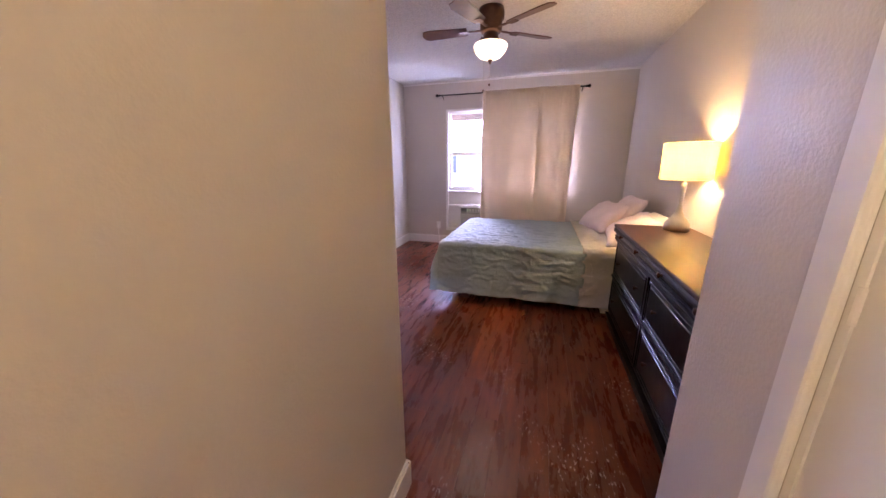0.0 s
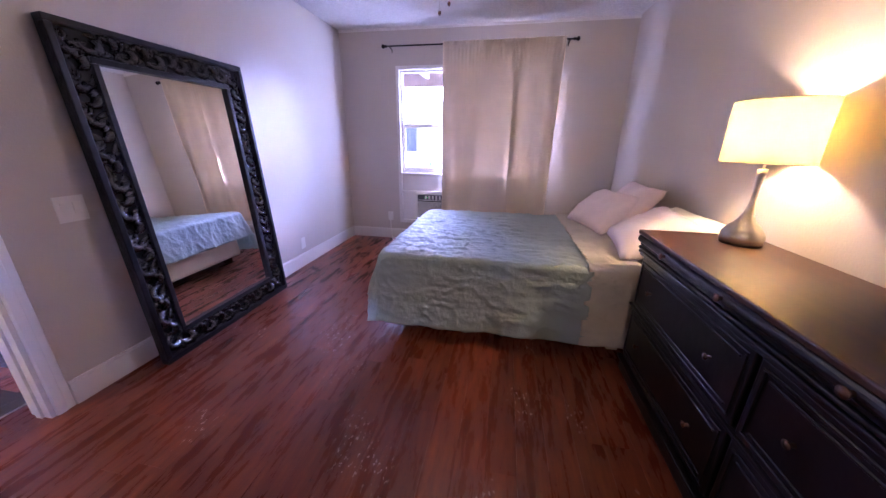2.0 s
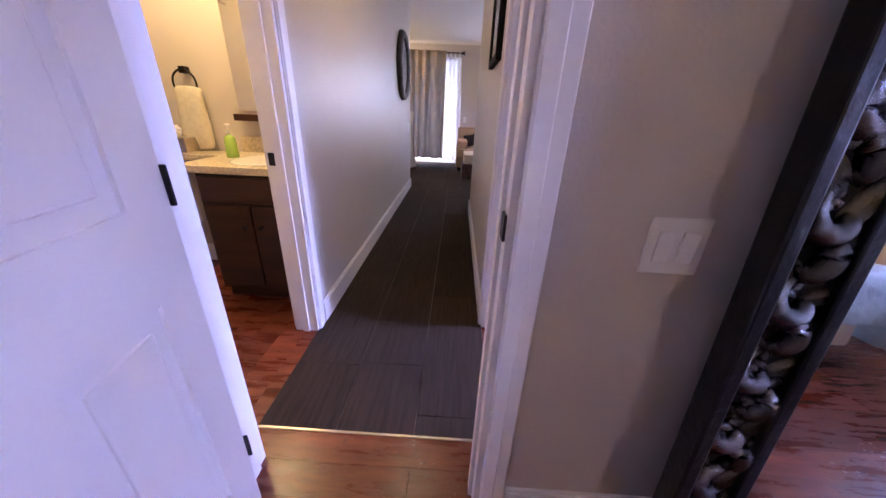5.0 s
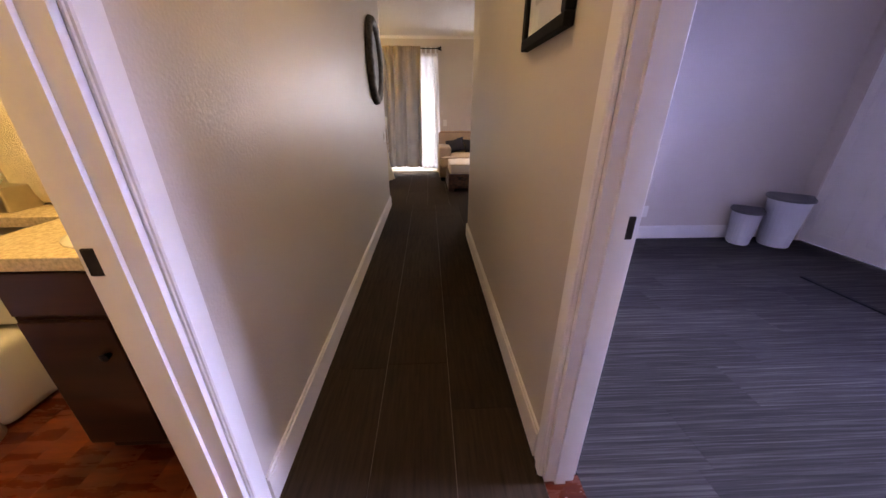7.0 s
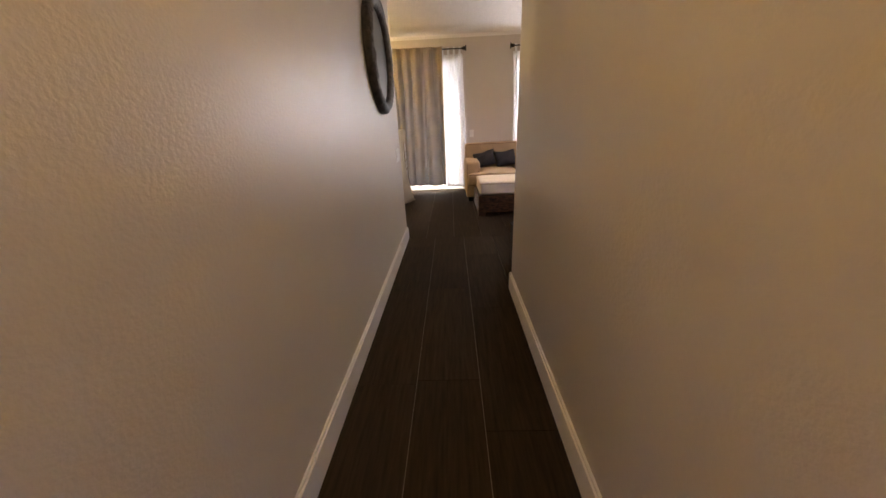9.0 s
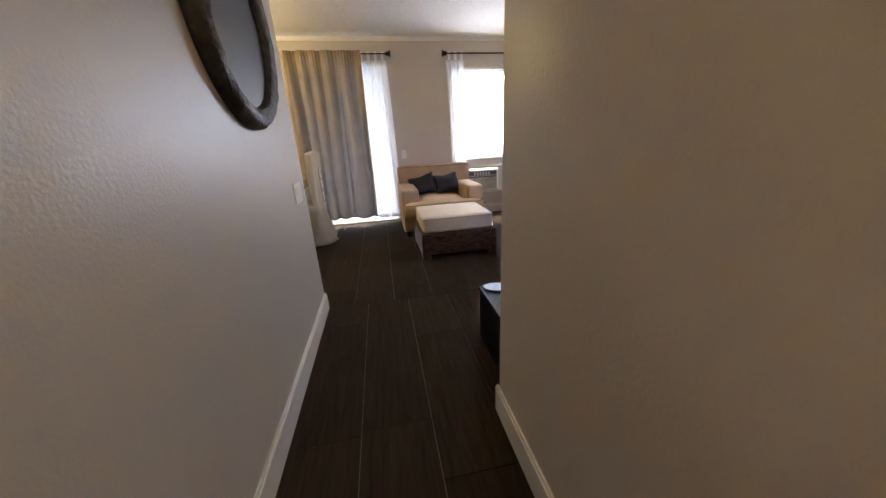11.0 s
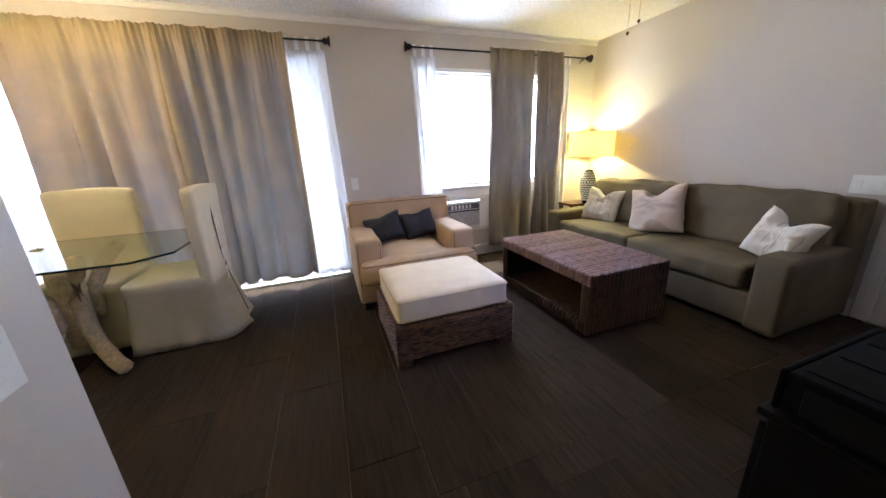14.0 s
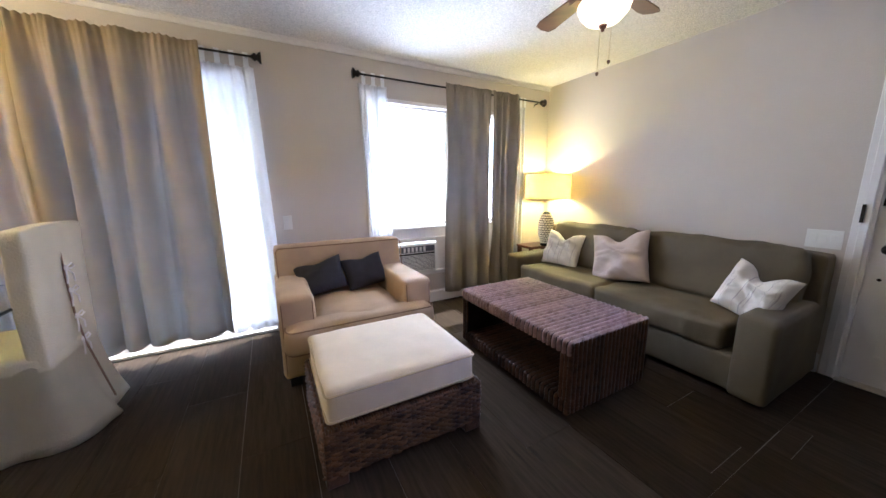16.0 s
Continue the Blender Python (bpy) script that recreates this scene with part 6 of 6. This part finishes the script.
for x, y, w, h, rz, tilt, mt, seed, lb in ((-7.56, 6.02, 0.40, 0.37, 12, 4, STRIPE_CREAM, 31, "cream striped throw cushion at the sofa's far end"),
                                           (-6.87, 6.00, 0.49, 0.45, 10, -12, BEIGE_CUSHION, 32, "dusty beige throw cushion leaning in the middle of the sofa"),
                                           (-6.05, 5.95, 0.35, 0.34, -16, 13, STRIPE_CREAM, 33, "cream striped throw cushion leaning on the sofa arm")):
    ob = part("throw_cushion", cushion(w, h, 0.15, 26, seed, 0.035, 0.075), mt, None, "", True)
    ob.matrix_world = pose(x, y, 0.43, 0, 0, rz) @ pose(0, 0, 0, -20, tilt, 0)
    tagged(ob, lb, "cushion", "cushions on the sofa")

# side table
st = thing("side_table", "small red-brown wooden side table between the curtain and the sofa", "side table")
part("top", block(-8.25, -7.84 - 0.15, 6.05, 6.50, 0.53, 0.56, 0.006), RED_WOOD, st)
part("top", block(-7.99, -7.985, 6.05, 6.50, 0.53, 0.56), RED_WOOD, st)
for x in (-8.22, -8.025):
    for y in (6.08, 6.47):
        part("leg", block(x - 0.02, x + 0.02, y - 0.02, y + 0.02, 0, 0.53, 0.004), RED_WOOD, st)
part("shelf", block(-8.23, -8.015, 6.07, 6.48, 0.20, 0.22, 0.004), RED_WOOD, st)


# dining chairs in skirted slipcovers; built facing -y, back at y = 0
def dining_chair(label, m):
    ob = thing("dining_chair", label, "dining chair", group="chairs round the dining table")
    W, D = 0.50, 0.52
    bm = bmesh.new()
    n = 14
    # skirt: a rounded square tube that flares and folds to the floor
    rings = []
    for j in range(9):
        s = j / 8
        z = 0.46 * (1 - s) + 0.012
        ring = []
        for i in range(64):
            a = 2 * math.pi * i / 64
            c, q = math.cos(a), math.sin(a)
            k = (abs(c) ** 12 + abs(q) ** 12) ** (-1 / 12)
            fold = s * (0.007 * math.sin(9 * a + 1) + 0.006 * math.sin(14 * a)) - 0.012 * s * max(0, math.sin(2 * a)) ** 8
            back = 0.10 * s ** 2.6 * max(0, q) ** 2 * (0.75 + 0.25 * math.cos(5 * a))
            ring.append(bm.verts.new((c * k * (W / 2 + 0.003 + 0.04 * s ** 1.6 + fold), -D / 2 + q * k * (D / 2 + 0.03 * s + fold) + back, z)))
        rings.append(ring)
    for a, b in zip(rings, rings[1:]):
        for i in range(64):
            bm.faces.new((b[i], b[(i + 1) % 64], a[(i + 1) % 64], a[i]))
    bmesh.ops.solidify(bm, geom=bm.faces[:], thickness=0.004)
    part("skirt", bm, SLIP, ob, "", True)
    part("seat", moved(soft(W, D, 0.10, 0.03, 0.012, 10, 0.003, 2), pose(0, -D / 2, 0.40)), SLIP, ob, "", True)
    b = soft(W, 0.085, 0.66, 0.022, 0.004, 14, 0.006, 3)
    for v in b.verts:
        v.co.x *= 1 + 0.06 * v.co.z
        v.co.y += 0.06 * (v.co.z - 0.1) ** 2
        if v.co.z > 0.55:
            v.co.z += 0.012 * (1 - (v.co.x / 0.26) ** 2)
    part("backrest", moved(b, pose(0, -0.04, 0.42)), SLIP, ob, "", True)
    # brown rod drawn for the shade in the slipcover's back opening
    bm = tube(bmesh.new(), [(0.0, 0.012, 0.95), (0.002, 0.012, 0.80), (-0.002, 0.014, 0.62), (0, 0.03, 0.45), (0.0, 0.10, 0.10)], 0.005, 5)
    part("back_opening", bm, TAN_PIPE, ob)
    for z in (0.86, 0.74, 0.60, 0.47):
        bm = bmesh.new()
        y = 0.02 + 0.05 * max(0, 0.55 - z)
        for s in (-1, 1):
            tube(bm, [(0, y, z), (s * 0.03, y + 0.012, z + 0.018), (s * 0.045, y + 0.014, z), (s * 0.02, y + 0.01, z - 0.008), (0, y, z)], 0.004, 5)
            tube(bm, [(0, y, z), (s * 0.03, y + 0.012, z - 0.04), (s * 0.035, y + 0.01, z - 0.08)], 0.004, 5)
        part("tie", bm, SHEET, ob, "tied cloth bow")
    for x in (-W / 2 + 0.04, W / 2 - 0.04):
        for y in (-D + 0.04, -0.04):
            part("leg", block(x - 0.018, x + 0.018, y - 0.018, y + 0.018, 0, 0.40), RED_WOOD, ob)
    ob.matrix_world = m
    return ob


dc = dining_chair("dining chair in a cream skirted slipcover tied down its back", pose(-7.58, 2.42, 0))
d2 = copy_thing(dc, pose(-8.02, 1.58, 0, 0, 0, 90))
tagged(d2, "dining chair in a cream slipcover, its back to the curtains")
# glass dining table
dt = thing("dining_table", "clipped-corner glass dining table on a curved beige pedestal", "dining table")
outline = [(-6.93, 2.20), (-7.08, 2.345), (-7.75, 2.345), (-7.90, 2.20), (-7.90, 1.05), (-7.75, 0.90), (-7.08, 0.90), (-6.93, 1.05)]
bm = bmesh.new()
lo = [bm.verts.new((x, y, 0.728)) for x, y in outline]
hi = [bm.verts.new((x, y, 0.740)) for x, y in outline]
bm.faces.new(lo[::-1])
bm.faces.new(hi)
for k in range(8):
    bm.faces.new((lo[k], lo[(k + 1) % 8], hi[(k + 1) % 8], hi[k]))
g = part("glass_top", bm, TABLE_GLASS, dt, "clear glass top with a dark edge")
bm = tube(bmesh.new(), [(x, y, 0.734) for x, y in outline + outline[:1]], 0.0075, 6)
part("edge", bm, mat("dark_glass_edge", (0.01, 0.02, 0.018), 0.15), dt, "dark polished edge")
bm = bmesh.new()
for a in (45, 135, 225, 315):
    c, s = math.cos(radians(a)), math.sin(radians(a))
    tube(bm, [(-7.42 + c * r, 1.62 + s * r, z) for r, z in ((0.30, 0.722), (0.20, 0.62), (0.10, 0.45), (0.09, 0.30), (0.18, 0.14), (0.34, 0.055), (0.42, 0.045))], 0.045, 8)
tube(bm, [(-7.42, 1.62, 0.12), (-7.42, 1.62, 0.60)], 0.08, 12)
part("pedestal", bm, mat("woven_beige_pedestal", (0.42, 0.32, 0.18), 0.6, noise_scale=40, amount=0.25, bump=0.5, bump_scale=80), dt, "curved beige pedestal", True)

# black units along the east wall
lu = thing("low_unit", "low black storage unit at the end of the hall wall", "storage unit")
part("body", block(-5.07, -4.51, 3.66, 3.992, 0.0, 0.322, 0.004), BLACK_UNIT, lu)
part("top", block(-5.075, -4.508, 3.655, 3.996, 0.322, 0.340, 0.003), BLACK_UNIT, lu)
dk = tagged(part("disc", lathe(bmesh.new(), [(0, 0), (0.085, 0), (0.089, 0.005), (0.085, 0.010), (0, 0.010)], (0, 0, 0), 40, 0.60), mat("blue_grey_disc", (0.10, 0.13, 0.22), 0.35), None, "", False), "oval blue-grey disc lying on the low black unit", "disc")
dk.matrix_world = pose(-5.018, 3.757, 0.340, 0, 0, 73)
tu = thing("tall_unit", "tall black storage cabinet against the wall", "cabinet")
part("body", block(-5.112, -4.51, 4.006, 4.37, 0.0, 0.672, 0.004), BLACK_UNIT, tu)
part("door", block(-5.126, -5.112, 4.012, 4.362, 0.02, 0.655, 0.003), BLACK_UNIT, tu)
part("top", block(-5.130, -4.508, 4.000, 4.375, 0.672, 0.690, 0.003), BLACK_UNIT, tu)
rc = thing("receiver", "black audio receiver with a vented top on the tall cabinet", "receiver")
part("case", block(-5.105, -4.86, 4.010, 4.368, 0.698, 0.786, 0.006), BLACK_SATIN, rc)
part("side_panel", block(-5.075, -4.89, 4.005, 4.010, 0.712, 0.768, 0.001, 1), BLACK, rc)
part("front_panel", block(-5.115, -5.105, 4.006, 4.370, 0.698, 0.788, 0.004), BLACK_SATIN, rc)
for k in range(3):
    part("vent", block(-5.09, -4.90, 4.04 + 0.11 * k, 4.105 + 0.11 * k, 0.7855, 0.7885), CAVITY, rc)
for y in (4.08, 4.30):
    part("dial", moved(lathe(bmesh.new(), [(0, 0), (0.017, 0), (0.015, 0.016), (0, 0.016)], seg=18), pose(-5.115, y, 0.742, 0, -90, 0)), BLACK_METAL, rc)
for x in (-5.09, -4.90):
    for y in (4.04, 4.34):
        part("foot", block(x - 0.01, x + 0.01, y - 0.01, y + 0.01, 0.690, 0.698), BLACK, rc)
tvs = thing("tv_console", "long black television console along the wall", "console")
part("body", block(-5.10, -4.52, 4.40, 5.98, 0.04, 0.60, 0.004), BLACK_UNIT, tvs)
part("top", block(-5.14, -4.51, 4.38, 6.00, 0.60, 0.625, 0.004), BLACK_UNIT, tvs)
part("plinth", block(-5.07, -4.55, 4.42, 5.96, 0.0, 0.04), BLACK, tvs)
for k in range(3):
    y0 = 4.42 + k * 0.515
    d = part("door", block(-5.116, -5.10, y0, y0 + 0.50, 0.06, 0.58, 0.003), BLACK_UNIT, tvs)
tv = thing("television", "large black flat television on the console", "television")
part("screen_case", block(-4.838, -4.785, 4.067, 5.30, 0.72, 1.56, 0.006), BLACK, tv)
part("back_cover", block(-4.785, -4.745, 4.20, 5.17, 0.80, 1.40, 0.012), BLACK, tv)
part("screen", block(-4.845, -4.838, 4.085, 5.282, 0.74, 1.54), mat("dark_screen", (0.01, 0.01, 0.012), 0.08), tv, "dark glossy screen")
# pale patch added in place of a reflection on the television
part("energy_sticker", block(-4.828, -4.812, 4.0645, 4.067, 1.04, 1.08), PAPER, tv, "small pale patch for a reflection on the edge")
part("stand", blocks([(-4.81, -4.75, 4.66, 4.76, 0.64, 0.76), (-4.92, -4.64, 4.46, 4.96, 0.625, 0.64)], 0.003), BLACK, tv)
tagged(part("signal_cable", tube(bmesh.new(), [(-4.79, 4.085, 0.765), (-4.77, 4.03, 0.753), (-4.70, 3.99, 0.735), (-4.63, 3.972, 0.694), (-4.57, 3.975, 0.60), (-4.60, 3.985, 0.50), (-4.64, 3.985, 0.42), (-4.60, 3.98, 0.352)], 0.0045, 6), PLASTIC, None, "", True), "pale cable hanging behind the television onto the low unit", "cable")
tagged(part("black_cable", tube(bmesh.new(), [(-4.74, 4.10, 0.90), (-4.66, 4.04, 0.74), (-4.60, 3.97, 0.62), (-4.57, 3.96, 0.48), (-4.60, 3.95, 0.346)], 0.004, 6), BLACK, None, "", True), "black cable hanging behind the television", "cable")
spk = thing("speaker", "small black speaker at the end of the console", "speaker")
part("case", block(-5.06, -4.94, 5.80, 5.92, 0.625, 0.80, 0.006), BLACK, spk)

# ---- outside ----
tagged(part("ground", block(-60, 60, -60, 60, -0.30, -0.125), EARTH), "pale sunlit concrete yard", "ground", kind="structure")
eb = thing("neighbour_building", "pale stucco building across the yard with dark windows", "building", (0, 13.0, -0.12))
part("wall", block(-14, 14, 0, 6, 0, 2.15), STUCCO, eb)
part("roof", block(-14.6, 14.6, -0.3, 6.7, 2.15, 2.25, 0.02), STUCCO, eb)
for x in (-9.5, -5.9, -2.35, -0.62, 2.9, 6.5, 10):
    w_ = part("window", block(x - 0.40, x + 0.40, -0.03, 0.01, 1.05, 1.75), mat("grey_window_blind", (0.10, 0.11, 0.13), 0.5), eb)
    part("frame", blocks([(x - 0.45, x + 0.45, -0.05, -0.03, 1.0, 1.05), (x - 0.45, x + 0.45, -0.05, -0.03, 1.75, 1.80)]), WHITE, w_)
ev = thing("eave", "painted roof eave with white rafters above the window outside", "eave")
part("soffit", block(-1.6, 2.6, 6.99, 8.6, 2.36, 2.42), STUCCO, ev)
for x in (-1.2, -0.55, 0.10, 0.75, 1.4, 2.05):
    part("rafter", block(x - 0.03, x + 0.03, 6.99, 8.55, 2.24, 2.36), WHITE, ev)
part("fascia", block(-1.6, 2.6, 8.55, 8.6, 2.12, 2.36), BEAM, ev)
rl = random.Random(9)
sh = thing("shrub", "green leafy shrub outside the bedroom window", "shrub", (-0.15, 9.6, -0.125))
part("stem", tube(bmesh.new(), [(0, 0, 0), (0.03, 0.02, 0.4), (-0.05, 0, 0.8)], 0.02, 6), BARK, sh)
vs, fs = [], []
for k in range(700):
    p = Vector((rl.gauss(0, 0.34), rl.gauss(0, 0.3), 0.55 + rl.gauss(0, 0.22)))
    m = Matrix.Translation(p) @ Euler((rl.uniform(0, 6), rl.uniform(0, 6), 0)).to_matrix().to_4x4()
    n0 = len(vs)
    vs += [m @ Vector(q) for q in ((-0.045, 0, 0), (0, 0.018, 0.006), (0.045, 0, 0), (0, -0.018, 0.006))]
    fs.append((n0, n0 + 1, n0 + 2, n0 + 3))
me = bpy.data.meshes.new("leaves")
me.from_pydata(vs, [], fs)
me.materials.append(LEAF)
lv = new("leaves", me)
lv.parent = sh
tagged(lv, kind="stuff")


# ---- floor boards and carpet tiles, last ----
def laid(name, holder, x0, x1, y0, y1, along, wide, length, material, gap, seed, top=0.0, thick=0.012):
    """Boards or tiles laid in staggered rows over a rectangle, each its own object; like sizes share a mesh."""
    rr = random.Random(seed)
    meshes = {}
    u0, u1, v0, v1 = (x0, x1, y0, y1) if along == "x" else (y0, y1, x0, x1)
    v = v0
    while v < v1 - 0.004:
        w = min(wide, v1 - v)
        u = u0 - rr.uniform(0, 0.9) * length
        while u < u1 - 0.004:
            a, b = max(u, u0), min(u + length, u1)
            if b - a > 0.01:
                key = (round(b - a, 2), round(w, 3))
                if key not in meshes:
                    L, W = b - a - gap, w - gap
                    if along == "x":
                        bm = solid(bmesh.new(), -L / 2, L / 2, -W / 2, W / 2, -thick, 0)
                    else:
                        bm = solid(bmesh.new(), -W / 2, W / 2, -L / 2, L / 2, -thick, 0)
                    me = bpy.data.meshes.new(name)
                    bm.to_mesh(me)
                    bm.free()
                    me.materials.append(material)
                    meshes[key] = me
                ob = new(name, meshes[key])
                c = ((a + b) / 2, v + w / 2)
                ob.location = (*(c if along == "x" else c[::-1]), top)
                ob.parent = holder
            u += length
        v += wide


tagged(part("floor_underlay", blocks([(-8.3, -5.70, 0.43, 6.54, -0.013, -0.0035), (-5.70, -1.40, 2.67, 3.57, -0.013, -0.0035), (-5.70, -4.5, 3.57, 6.54, -0.013, -0.0035)]), mat("pale_carpet_seam", (0.20, 0.165, 0.13), 0.95)), "pale underlay that shows in the carpet seams", "floor", kind="structure")
wf = thing("floor_bedroom", "red-brown wood-look plank floor with light scuffs and painted glints", "floor")
wf["kind"] = "structure"
laid("plank", wf, WEST, EAST, SOUTH, NORTH, "y", 0.125, 1.2, WOOD, 0.0008, 1)
laid("plank", wf, 0.52, 1.39, 0.72, SOUTH, "y", 0.125, 1.2, WOOD, 0.0008, 2)
laid("plank", wf, -1.395, WEST, 2.66, 3.575, "y", 0.115, 1.2, WOOD, 0.0008, 3)
laid("plank", wf, -2.12, -1.395, 3.575, 3.70, "x", 0.125, 1.2, WOOD, 0.0008, 4)
wb = thing("floor_bath", "red-brown wood-look plank floor in the bathroom", "floor")
wb["kind"] = "structure"
laid("plank", wb, -2.78, -1.285, 0.72, 2.66, "x", 0.125, 1.2, WOOD, 0.0008, 5)
hf = thing("floor_hall", "dark brown ribbed carpet planks", "floor")
hf["kind"] = "structure"
laid("carpet_tile", hf, -5.69, -1.395, 2.66, 3.575, "x", 0.305, 0.92, CARPET, 0.0026, 6)
lf = thing("floor_living", "dark brown ribbed carpet planks with pale seams", "floor")
lf["kind"] = "structure"
laid("carpet_tile", lf, LX, -5.69, 0.42, LN, "x", 0.305, 0.92, CARPET, 0.0026, 7)
laid("carpet_tile", lf, -5.69, -4.49, 3.575, LN, "x", 0.305, 0.92, CARPET, 0.0026, 8)
of = thing("floor_office", "grey streaked carpet planks", "floor")
of["kind"] = "structure"
laid("carpet_tile", of, -4.37, -1.285, 3.70, 6.85, "y", 0.25, 1.0, CARPET_GREY, 0.0012, 9)
